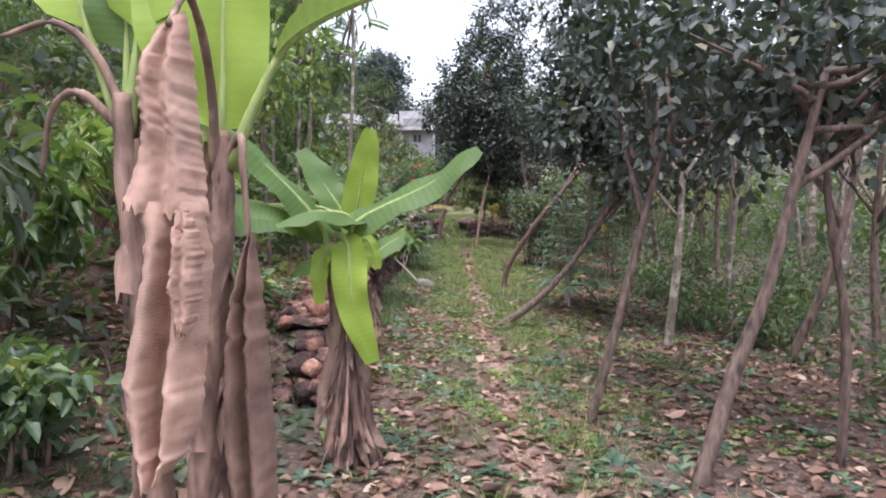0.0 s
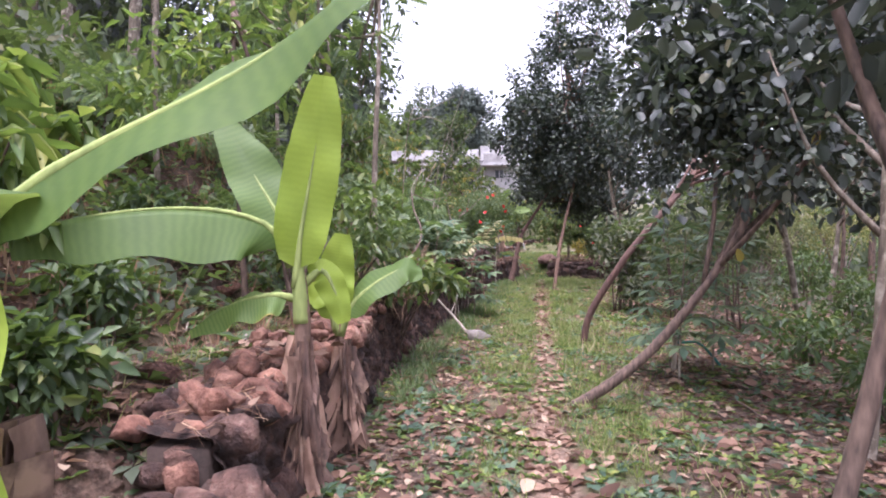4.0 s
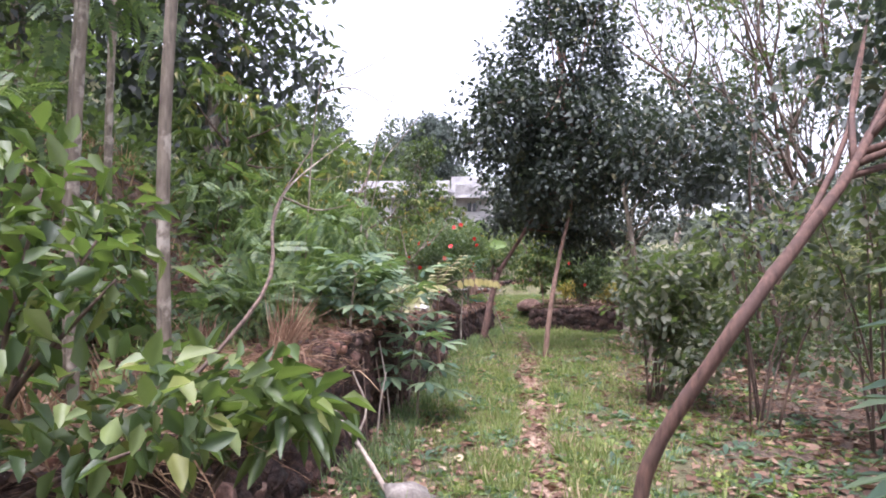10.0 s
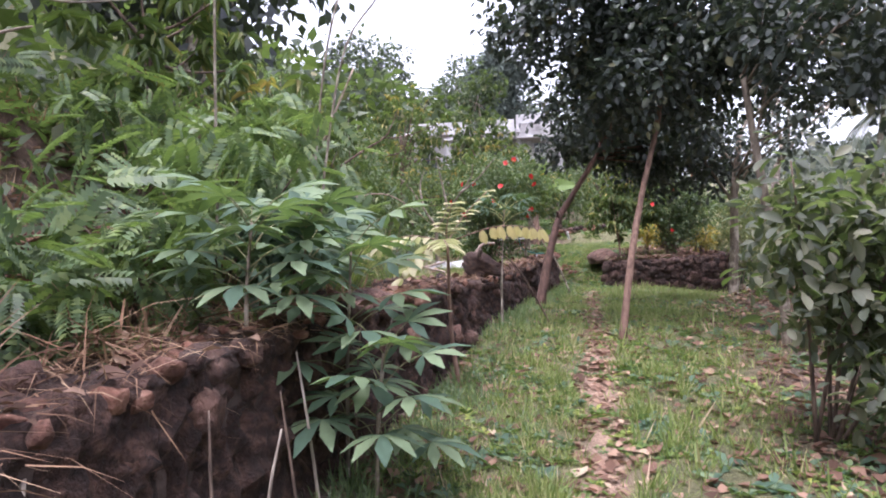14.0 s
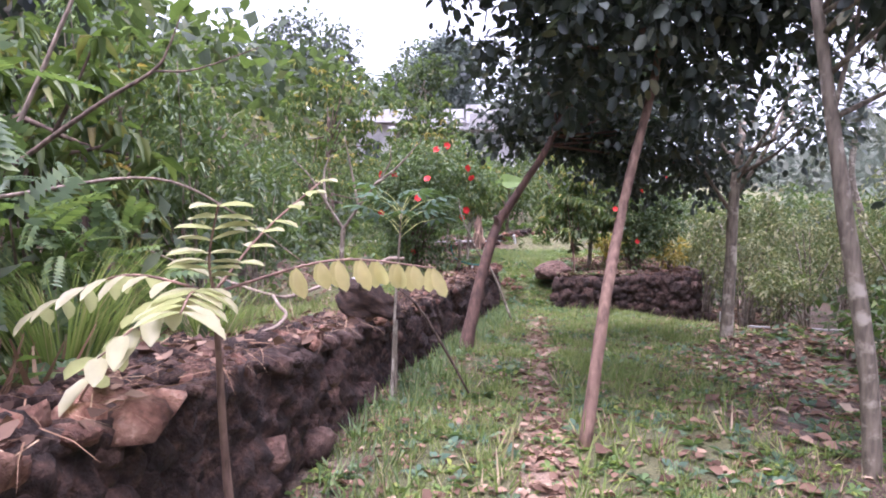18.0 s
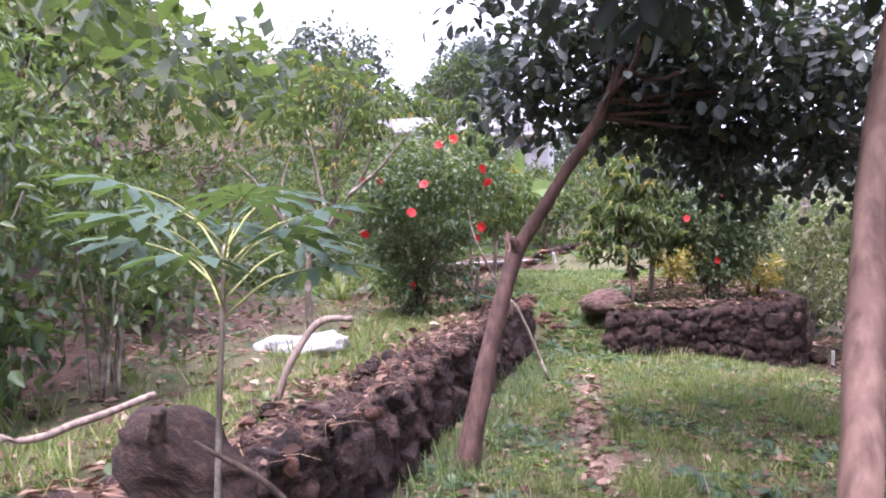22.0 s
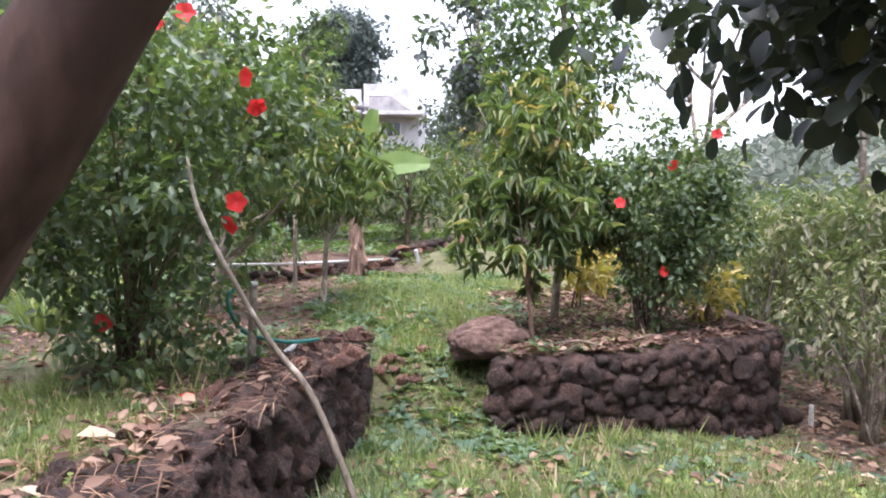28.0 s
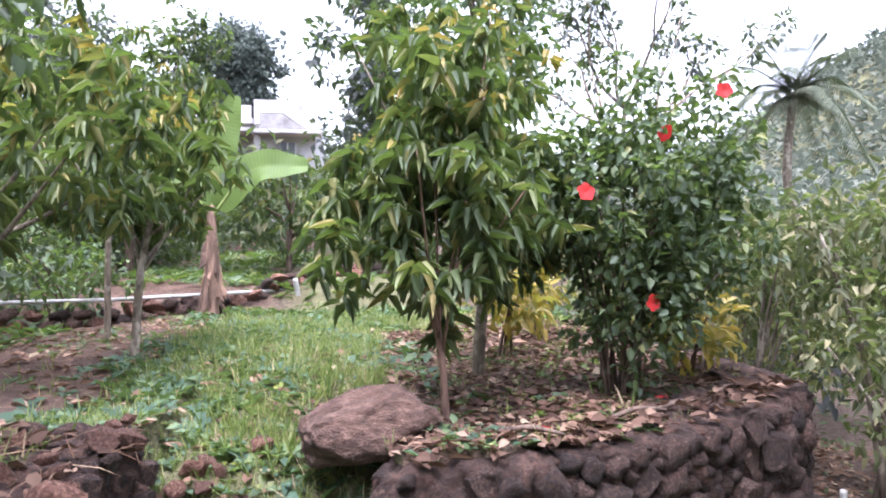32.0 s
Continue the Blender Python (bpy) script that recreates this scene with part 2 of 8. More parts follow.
MORTAR = rough_mat("dark_earth_joint", [(0.3, (0.02, 0.013, 0.01)), (0.7, (0.06, 0.038, 0.028))], 8, 0.95)
WHITE = rough_mat("weathered_white_plaster", [(0.3, (0.3, 0.285, 0.28)), (0.5, (0.47, 0.455, 0.45)), (0.7, (0.58, 0.57, 0.56))], 1.6, 0.85, 0.2, 0.004, 20)
GLASS_DARK = rough_mat("dark_window_glass", [(0.3, (0.05, 0.055, 0.06)), (0.7, (0.12, 0.13, 0.14))], 1, 0.2, 0.0)
SACK = rough_mat("white_plastic_sack", [(0.3, (0.26, 0.26, 0.25)), (0.6, (0.5, 0.5, 0.48))], 5, 0.5, 0.4, 0.01, 30)
HOSE = rough_mat("green_hose_plastic", [(0.3, (0.01, 0.1, 0.08)), (0.7, (0.02, 0.2, 0.15))], 5, 0.35, 0.1)
PIPE = rough_mat("grey_plastic_pipe", [(0.3, (0.4, 0.39, 0.37)), (0.7, (0.6, 0.59, 0.56))], 5, 0.5, 0.1)
CHAR = rough_mat("dark_rotten_wood", [(0.3, (0.012, 0.008, 0.006)), (0.52, (0.055, 0.03, 0.021)), (0.72, (0.13, 0.078, 0.055)), (0.85, (0.24, 0.16, 0.12))], 9, 0.95, 0.9, 0.02, 30)


def soil_mat():
    m, t, b = base_mat("garden_soil", 0.95)
    n1, n2, n3 = tex_noise(t, 0.9, 6), tex_noise(t, 6, 9), tex_noise(t, 55, 9)
    col = ramp(t, n2, [(0.25, (0.06, 0.038, 0.027)), (0.5, (0.125, 0.082, 0.057)), (0.75, (0.22, 0.15, 0.105))])
    c = t.nodes.new("ShaderNodeTexCoord")
    vo = t.nodes.new("ShaderNodeTexVoronoi")
    vo.inputs["Scale"].default_value = 26
    t.links.new(c.outputs["Object"], vo.inputs["Vector"])
    sp = t.nodes.new("ShaderNodeSeparateColor")
    t.links.new(vo.outputs["Color"], sp.inputs[0])
    chips = ramp(t, sp.outputs[0], [(0, (0.05, 0.032, 0.022)), (0.5, (0.11, 0.073, 0.05)), (0.85, (0.21, 0.145, 0.1)), (1, (0.3, 0.23, 0.165))])
    col = mix(t, 0.55, col, chips)
    clay = ramp(t, n2, [(0.25, (0.04, 0.019, 0.013)), (0.5, (0.1, 0.048, 0.032)), (0.75, (0.21, 0.112, 0.075))])
    ca = t.nodes.new("ShaderNodeAttribute")
    ca.attribute_name = "clay"
    col = mix(t, ca.outputs["Fac"], col, clay)
    green = ramp(t, n2, [(0.3, (0.08, 0.09, 0.035)), (0.7, (0.19, 0.19, 0.08))])
    at = t.nodes.new("ShaderNodeAttribute")
    at.attribute_name = "turf"
    ad = t.nodes.new("ShaderNodeMath")
    ad.operation = "MULTIPLY_ADD"
    t.links.new(n1, ad.inputs[0])
    ad.inputs[1].default_value = 0.9
    t.links.new(at.outputs["Fac"], ad.inputs[2])
    col = mix(t, ramp(t, ad.outputs[0], [(0.65, (0, 0, 0)), (1.05, (0.8, 0.8, 0.8))]), col, green)
    worn = ramp(t, n2, [(0.3, (0.3, 0.195, 0.135)), (0.7, (0.5, 0.345, 0.25))])
    tr = t.nodes.new("ShaderNodeAttribute")
    tr.attribute_name = "trail"
    col = mix(t, tr.outputs["Fac"], col, worn)
    col = mix(t, 0.8, col, ramp(t, n3, [(0.3, (0.4, 0.4, 0.4)), (0.7, (1.3, 1.3, 1.3))]), "MULTIPLY")
    t.links.new(col, b.inputs["Base Color"])
    bump(t, b, n3, 1.0, 0.04)
    return m


SOIL = soil_mat()


def banana_mat(name, a, b2, thin, edge=None, bands=11):
    m, t, b = base_mat(name, 0.55 if thin > 0.15 else 0.8)
    b.inputs["Specular IOR Level"].default_value = 0.3
    u = t.nodes.new("ShaderNodeUVMap")
    sp = t.nodes.new("ShaderNodeSeparateXYZ")
    t.links.new(u.outputs[0], sp.inputs[0])
    w = t.nodes.new("ShaderNodeTexWave")
    w.bands_direction = "Y"
    w.inputs["Scale"].default_value, w.inputs["Distortion"].default_value = bands, 2.5 if thin > 0.15 else 9
    t.links.new(u.outputs[0], w.inputs[0])
    col = ramp(t, w.outputs["Fac"], [(0, a), (1, b2)])
    col = mix(t, 0.5, col, ramp(t, tex_noise(t, 5, 5), [(0.3, (0.6, 0.62, 0.6)), (0.7, (1.2, 1.15, 1.0))]), "MULTIPLY")
    if thin < 0.15:
        col = mix(t, 0.7, col, ramp(t, tex_noise(t, 11, 9), [(0.3, (0.45, 0.39, 0.36)), (0.48, (0.85, 0.82, 0.8)), (0.68, (1.15, 1.15, 1.15))]), "MULTIPLY")
    if edge:
        ab = t.nodes.new("ShaderNodeMath")
        ab.operation = "PINGPONG"
        ab.inputs[1].default_value = 0.5
        t.links.new(sp.outputs[0], ab.inputs[0])
        ad = t.nodes.new("ShaderNodeMath")
        ad.operation = "MULTIPLY_ADD"
        t.links.new(tex_noise(t, 7, 4), ad.inputs[0])
        ad.inputs[1].default_value = 0.35
        t.links.new(ab.outputs[0], ad.inputs[2])
        col = mix(t, ramp(t, ad.outputs[0], [(0.13, (1, 1, 1)), (0.18, (0, 0, 0))]), col, edge)
    t.links.new(col, b.inputs["Base Color"])
    bump(t, b, w.outputs["Fac"], 0.1 if thin > 0.15 else 0.15, 0.002)
    tr = t.nodes.new("ShaderNodeBsdfTranslucent")
    t.links.new(mix(t, 0.5, col, (0.33, 0.44, 0.08)) if thin > 0.15 else col, tr.inputs["Color"])
    mx = t.nodes.new("ShaderNodeMixShader")
    mx.inputs[0].default_value = thin
    t.links.new(b.outputs[0], mx.inputs[1])
    t.links.new(tr.outputs[0], mx.inputs[2])
    t.links.new(mx.outputs[0], t.nodes["Material Output"].inputs["Surface"])
    return m


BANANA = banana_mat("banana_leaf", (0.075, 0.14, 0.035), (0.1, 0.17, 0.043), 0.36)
BANANA_EDGED = banana_mat("banana_leaf_with_dry_edge", (0.1, 0.18, 0.05), (0.16, 0.25, 0.065), 0.35, (0.42, 0.26, 0.05))
BANANA_DARK = banana_mat("rotting_dead_banana_leaf", (0.21, 0.135, 0.105), (0.24, 0.155, 0.12), 0.1, None, 40)
# Lime of young leaves, with light through the blade added to the colour
BANANA_LIT = banana_mat("lit_young_banana_leaf", (0.29, 0.41, 0.055), (0.31, 0.435, 0.06), 0.45)
# Same blade with shade mixed into its colour, for the distant plant
BANANA_SHADED = banana_mat("shaded_banana_leaf", (0.12, 0.19, 0.055), (0.15, 0.23, 0.065), 0.36)
BANANA_DRY = banana_mat("dead_banana_leaf", (0.43, 0.28, 0.215), (0.52, 0.35, 0.275), 0.12, None, 44)

# ---- mesh makers ----


def raw(name, verts, faces, mat, parent=None, label="", smooth=False, uv=None):
    """A mesh object out of arrays: verts (n, 3) and faces (m, k)."""
    verts, faces = np.asarray(verts, np.float32), np.asarray(faces, np.int32)
    me = bpy.data.meshes.new(name)
    k = faces.shape[1]
    me.vertices.add(len(verts))
    me.vertices.foreach_set("co", verts.ravel())
    me.loops.add(faces.size)
    me.loops.foreach_set("vertex_index", faces.ravel())
    me.polygons.add(len(faces))
    me.polygons.foreach_set("loop_start", np.arange(0, faces.size, k, dtype=np.int32))
    if smooth:
        me.polygons.foreach_set("use_smooth", np.ones(len(faces), bool))
    if uv is not None:
        me.uv_layers.new(name="uv").data.foreach_set("uv", np.asarray(uv, np.float32)[faces.ravel()].ravel())
    me.update(calc_edges=True)
    me.materials.append(mat)
    ob = new(name, me)
    if parent:
        ob.parent = parent
    if label:
        ob["label"] = label
    return ob


def part(name, bm, mat, parent=None, label="", smooth=False):
    me = bpy.data.meshes.new(name)
    bm.to_mesh(me)
    bm.free()
    me.materials.append(mat)
    if smooth:
        me.polygons.foreach_set("use_smooth", np.ones(len(me.polygons), bool))
    ob = new(name, me)
    if parent:
        ob.parent = parent
    if label:
        ob["label"] = label
    return ob


def box_bm(x0, y0, z0, x1, y1, z1, bevel=0.0):
    bm = bmesh.new()
    bmesh.ops.create_cube(bm, size=1)
    for v in bm.verts:
        v.co = Vector(((x0 + x1) / 2 + v.co.x * (x1 - x0), (y0 + y1) / 2 + v.co.y * (y1 - y0), (z0 + z1) / 2 + v.co.z * (z1 - z0)))
    if bevel:
        bmesh.ops.bevel(bm, geom=bm.edges[:], offset=bevel, segments=1, affect="EDGES")
    return bm


def unit(a):
    return a / np.maximum(np.linalg.norm(a, axis=-1, keepdims=True), 1e-9)


def spline(pts, n):
    """A smooth curve of n points through the points given."""
    p = np.asarray(pts, float)
    if len(p) == 2:
        return p[0] + (p[1] - p[0]) * np.linspace(0, 1, n)[:, None]
    q = np.vstack([2 * p[0] - p[1], p, 2 * p[-1] - p[-2]])
    out = []
    for s in np.linspace(0, len(p) - 1 - 1e-6, n):
        i = int(s)
        f = s - i
        a, b, c, d = q[i], q[i + 1], q[i + 2], q[i + 3]
        out.append(0.5 * (2 * b + (c - a) * f + (2 * a - 5 * b + 4 * c - d) * f * f + (3 * b - a - 3 * c + d) * f ** 3))
    return np.array(out)


def tube_arrays(pts, radii, sides=8, rough=0.0, seed=0):
    pts = np.asarray(pts, float)
    n = len(pts)
    radii = np.interp(np.linspace(0, 1, n), np.linspace(0, 1, len(radii)), radii)
    tan = unit(np.gradient(pts, axis=0))
    ref = np.array((1.0, 0.2, 0)) if abs(tan[0][0]) < 0.9 else np.array((0, 1.0, 0))
    a = unit(ref - (tan @ ref)[:, None] * tan)
    b = np.cross(tan, a)
    th = np.linspace(0, 2 * np.pi, sides, endpoint=False)
    g = np.random.default_rng(seed)
    wob = 1 + rough * g.normal(size=(n, sides))
    v = pts[:, None] + (radii[:, None] * wob)[:, :, None] * (np.cos(th)[None, :, None] * a[:, None] + np.sin(th)[None, :, None] * b[:, None])
    v = v.reshape(-1, 3)
    i, j = np.meshgrid(np.arange(n - 1), np.arange(sides), indexing="ij")
    f = np.stack([i * sides + j, i * sides + (j + 1) % sides, (i + 1) * sides + (j + 1) % sides, (i + 1) * sides + j], -1).reshape(-1, 4)
    v = np.vstack([v, pts[:1], pts[-1:]])
    c0, c1 = n * sides, n * sides + 1
    k = np.arange(sides)
    caps = np.vstack([np.stack([(k + 1) % sides, k, k * 0 + c0, k * 0 + c0], 1)[:, [0, 1, 2, 2]], np.stack([c0 - sides + k, c0 - sides + (k + 1) % sides, k * 0 + c1, k * 0 + c1], 1)])
    return v, f, caps


def tube(name, pts, radii, mat, parent=None, sides=8, rough=0.04, seed=0, label="", n=0):
    p = spline(pts, n or max(6, 5 * len(pts)))
    v, f, caps = tube_arrays(p, radii, sides, rough, seed)
    tri = np.vstack([f[:, [0, 1, 2]], f[:, [0, 2, 3]], caps[:, :3]])
    return raw(name, v, tri, mat, parent, label, True)


def leaf_shape(rows, fold=0.25, droop=0.2):
    """A leaf of length 1 along y and width 1 across x; rows: (place along, half width)."""
    v, f = [], []
    for y, w in rows:
        z = -droop * y * y
        v += [(-w, y, z + fold * w), (0, y, z), (w, y, z + fold * w)]
    for i in range(len(rows) - 1):
        a = i * 3
        f += [(a, a + 1, a + 4, a + 3), (a + 1, a + 2, a + 5, a + 4)]
    return np.array(v), np.array(f)


def hex_leaf(low=0.5, high=0.36, a=0.34, b=0.72, fold=0.25, droop=0.2):
    """A cheap leaf of length 1 and width 1, folded along its midrib."""
    v = np.array([(0, 0, 0), (low, a, fold * low), (high, b, fold * high - droop * b * b), (0, 1, -droop), (-high, b, fold * high - droop * b * b), (-low, a, fold * low)])
    return v, np.array([(0, 1, 2, 3), (0, 3, 4, 5)])


def dead_leaf(low, high, seed):
    """A dry leaf lying almost flat, with uneven curling edges."""
    v, f = hex_leaf(low, high)
    g = np.random.default_rng(seed)
    v[:, 2] = 0.12 - 0.45 * (v[:, 1] - 0.5) ** 2 + 0.3 * np.abs(v[:, 0]) * g.uniform(-0.4, 1.0, len(v))
    v[:, 0] += 0.14 * np.sin(v[:, 1] * 2.6)
    return v, f


BROAD_FAR = hex_leaf(0.46, 0.44, 0.27, 0.74, 0.22, 0.15)
OVATE = hex_leaf(0.5, 0.34, 0.36, 0.72, 0.3, 0.18)
BROAD = leaf_shape([(0, 0.05), (0.2, 0.34), (0.52, 0.5), (0.84, 0.36), (1, 0.05)], 0.22, 0.15)
LANCE = hex_leaf(0.5, 0.36, 0.32, 0.68, 0.3, 0.35)
BLADE = (np.array([(-0.5, 0, 0), (0.5, 0, 0), (0.3, 0.55, -0.04), (-0.3, 0.55, -0.04), (0.05, 1, -0.25), (-0.05, 1, -0.25)]), np.array([(0, 1, 2, 3), (3, 2, 4, 5)]))


def tuft_shape(n=5):
    g = np.random.default_rng(3)
    vs, fs = [], []
    for k in range(n):
        a = k * 2.4
        h, w, d = g.uniform(0.55, 1.1), 0.075, g.uniform(0.2, 0.75)
        c, q = math.cos(a), math.sin(a)
        base = np.array((0.3 * c * g.random(), 0.3 * q * g.random(), 0))
        sd = np.array((-q, c, 0)) * w / 2
        e = base + (c * d, q * d, h * 0.85)
        i = len(vs)
        vs += [base - sd, base + sd, e + sd * 0.25, e - sd * 0.25]
        fs += [(i, i + 1, i + 2, i + 3)]
    v = np.array(vs)
    return np.stack([v[:, 0], v[:, 2], v[:, 1]], 1), np.array(fs)


def rosette_shape(n=6):
    vs, fs, m = [], [], 0
    for k in range(n):
        a = k * 2 * math.pi / n + 0.3 + 0.25 * math.sin(k * 5)
        s = 0.8 + 0.3 * math.sin(k * 3 + 1)
        lv = np.array([(0, 0.03, 0.05), (0.24, 0.55, 0.3), (0, 1.0, 0.22), (-0.24, 0.55, 0.3)]) * s
        vs.append(np.stack([lv[:, 0] * math.cos(a) + lv[:, 1] * math.sin(a), lv[:, 2], -lv[:, 0] * math.sin(a) + lv[:, 1] * math.cos(a)], 1))
        fs.append((m, m + 1, m + 2, m + 3))
        m += 4
    return np.vstack(vs), np.array(fs)


DIAMOND = (np.array([(0, 0, 0), (0.5, 0.45, 0.08), (0, 1, -0.1), (-0.5, 0.45, 0.08)]), np.array([(0, 1, 2, 3)]))
TUFT, ROSETTE = tuft_shape(), rosette_shape()
FLAT = dead_leaf(0.46, 0.4, 3)
SMALL_FLAT = dead_leaf(0.5, 0.36, 5)


def palm_leaf(fingers=7, spread=220, rows=((0.02, 0.02), (0.36, 0.1), (0.66, 0.155), (1, 0.015))):
    vs, fs = [], []
    for k in range(fingers):
        a = radians(-spread / 2 + spread * k / (fingers - 1))
        s = 1 - 0.35 * abs(k / (fingers - 1) - 0.5) * 2
        lv, lf = leaf_shape(rows, 0.25, 0.3)
        lv = lv * s
        r = np.stack([lv[:, 0] * math.cos(a) + lv[:, 1] * math.sin(a), -lv[:, 0] * math.sin(a) + lv[:, 1] * math.cos(a), lv[:, 2]], 1)
        fs.append(lf + len(np.vstack(vs)) if vs else lf)
        vs.append(r)
    return np.vstack(vs), np.vstack(fs)


def frond_leaf(pairs=7, w=0.09, ln=0.26):
    vs, fs, n = [], [], 0
    for k in range(pairs):
        y = 0.12 + 0.85 * k / pairs
        for s in (-1, 1):
            lv, lf = np.array([(0, 0, 0), (0.5, 0.45, 0.04), (0, 1, -0.15), (-0.5, 0.45, 0.04)]), np.array([(0, 1, 2, 3)])
            lv = lv * (w, ln * (1 - 0.4 * abs(k / pairs - 0.4)), ln)
            a = radians(62) * s
            r = np.stack([lv[:, 0] * math.cos(a) + lv[:, 1] * math.sin(a), -lv[:, 0] * math.sin(a) + lv[:, 1] * math.cos(a) + y, lv[:, 2] - 0.2 * y * y], 1)
            vs.append(r)
            fs.append(lf + n)
            n += len(r)
    return np.vstack(vs), np.vstack(fs)


PALMATE, FROND, LOBED = palm_leaf(), frond_leaf(9, 0.11, 0.3), palm_leaf(9, 260, [(0.02, 0.02), (0.3, 0.06), (0.46, 0.15), (0.56, 0.07), (0.74, 0.13), (1, 0.01)])


def scatter(shape, pos, along, up, ln, wd):
    """Arrays of many copies of a leaf shape, each with its place, direction, up side, length and width."""
    tv, tf = shape
    pos, along = np.asarray(pos, float), unit(np.asarray(along, float))
    right = unit(np.cross(along, up))
    nrm = np.cross(right, along)
    ln, wd = np.broadcast_to(ln, len(pos)), np.broadcast_to(wd, len(pos))
    v = pos[:, None] + right[:, None] * (tv[None, :, :1] * wd[:, None, None]) + along[:, None] * (tv[None, :, 1:2] * ln[:, None, None]) + nrm[:, None] * (tv[None, :, 2:] * ln[:, None, None])
    f = tf[None] + (np.arange(len(pos)) * len(tv))[:, None, None]
    return v.reshape(-1, 3), f.reshape(-1, tf.shape[1])


def clump_leaves(g, centres, per, radius, shape, ln, wd, droop=0.3, out=0.8):
    c = np.repeat(np.asarray(centres, float), per, 0)
    d = unit(g.normal(size=c.shape))
    pos = c + d * (radius * g.random((len(c), 1)) ** 0.5)
    along = out * d + g.normal(size=c.shape) * 0.45 + np.array((0, 0, -droop))
    up = np.array((0, 0, 1.0)) + g.normal(size=c.shape) * 0.45
    s = g.uniform(0.65, 1.25, len(c))
    return scatter(shape, pos, along, up, ln * s, wd * s)


def in_crown(g, n, centre, size, hollow=0.35):
    d = unit(g.normal(size=(n, 3)))
    r = (hollow + (1 - hollow) * g.random((n, 1))) ** 0.6
    wob = 1 + 0.3 * np.sin(4.1 * d[:, :1] + 1.7 + np.sum(centre)) * np.cos(4.3 * d[:, 1:2] + d[:, 2:] * 3)
    return np.asarray(centre) + d * r * wob * np.asarray(size)


def plant(name, label, category, base, group=""):
    e = new(name)
    e.location = base
    return tagged(e, label, category, group)


def put(e, ob):
    """Hangs a part that was built in world places under its thing."""
    ob.parent = e
    ob.matrix_parent_inverse = Matrix.Translation(e.location).inverted()
    return ob


def tree(name, label, stem, radii, crowns, leaf=(BROAD_FAR, 0.09, 0.056, DARK), per=34, clump=0.26, bark=BARK, limbs=8, seed=1, category="tree", droop=0.3, group="", limb_r=0.018, hollow=0.35, sides=9, low_limb=17):
    """stem: points of the trunk; crowns: (centre, size, number of clumps)."""
    g = np.random.default_rng(seed)
    stem = np.asarray(stem, float)
    e = plant(name, label, category, stem[0], group)
    low = stem.copy()
    low[0] = low[0] - (0, 0, 0.08)
    put(e, tube("trunk", low, radii, bark, None, sides, 0.05, seed))
    allc = [in_crown(g, n, c, s, hollow) for c, s, n in crowns]
    cl = np.vstack(allc) if allc else np.zeros((0, 3))
    curve = spline(stem, 30)
    for k in range(limbs if len(cl) else 0):
        tip = cl[g.integers(len(cl))]
        at = curve[int(g.integers(low_limb, 30))]
        mid = (at + tip) / 2 + g.normal(size=3) * 0.06 + (0, 0, -0.04)
        put(e, tube("limb", [at, mid, tip], [limb_r * 1.3, limb_r, limb_r * 0.35], bark, None, 5, 0.04, seed + k, n=7))
    if len(cl):
        v, f = clump_leaves(g, cl, per, clump, leaf[0], leaf[1], leaf[2], droop)
        put(e, raw("crown", v, f, leaf[3]))
    return e


def under(p, ob):
    """Hangs a sub-part under a part that put() has placed."""
    ob.parent = p
    return ob


def interp(x, xs, ys):
    return np.interp(x, xs, ys)


def smooth01(a, b, x):
    t = np.clip((x - a) / (b - a), 0, 1)
    return t * t * (3 - 2 * t)


# ---- ground ----


def wall_x(y):
    """The foot of the retaining wall's face."""
    return interp(y, [-10, 3.0, 5.4, 7.3, 8.5, 11, 13, 14.5, 16, 17, 18.3, 20.3, 23.2, 25.1], [-1.5, -0.95, -0.9, -0.97, -1.17, -1.17, -1.1, -1.02, -0.94, -0.91, -0.89, -0.83, -0.65, -0.5])


def wall_top(y):
    return interp(y, [-10, 3.5, 5, 6.5, 8, 9.5, 12, 14, 16, 17.7, 20, 24, 26], [0.15, 0.25, 0.5, 0.6, 0.6, 0.7, 0.82, 0.82, 0.78, 0.65, 0.56, 0.55, 0.5])


def bed_y(x):
    """The front face of the raised bed."""
    return interp(x, [0.3, 0.6, 1.4, 2.2, 2.75, 3.0], [24.85, 24.72, 24.9, 25.3, 25.68, 25.95])


def path_z(y):
    return interp(y, [-5, 6, 8, 11, 14, 15.5, 17, 19, 20.7, 22, 24, 27, 40], [0, 0, -0.04, 0.02, 0.02, 0.08, 0.18, 0.12, 0.02, -0.04, -0.1, -0.2, -0.6])


def garden_z(y):
    return interp(y, [23, 24, 25, 26.5, 31.2, 31.6, 40, 48, 80, 400], [-0.05, 0.0, 0.25, 0.47, 0.55, 0.85, 1.4, 2.2, 4, 20])


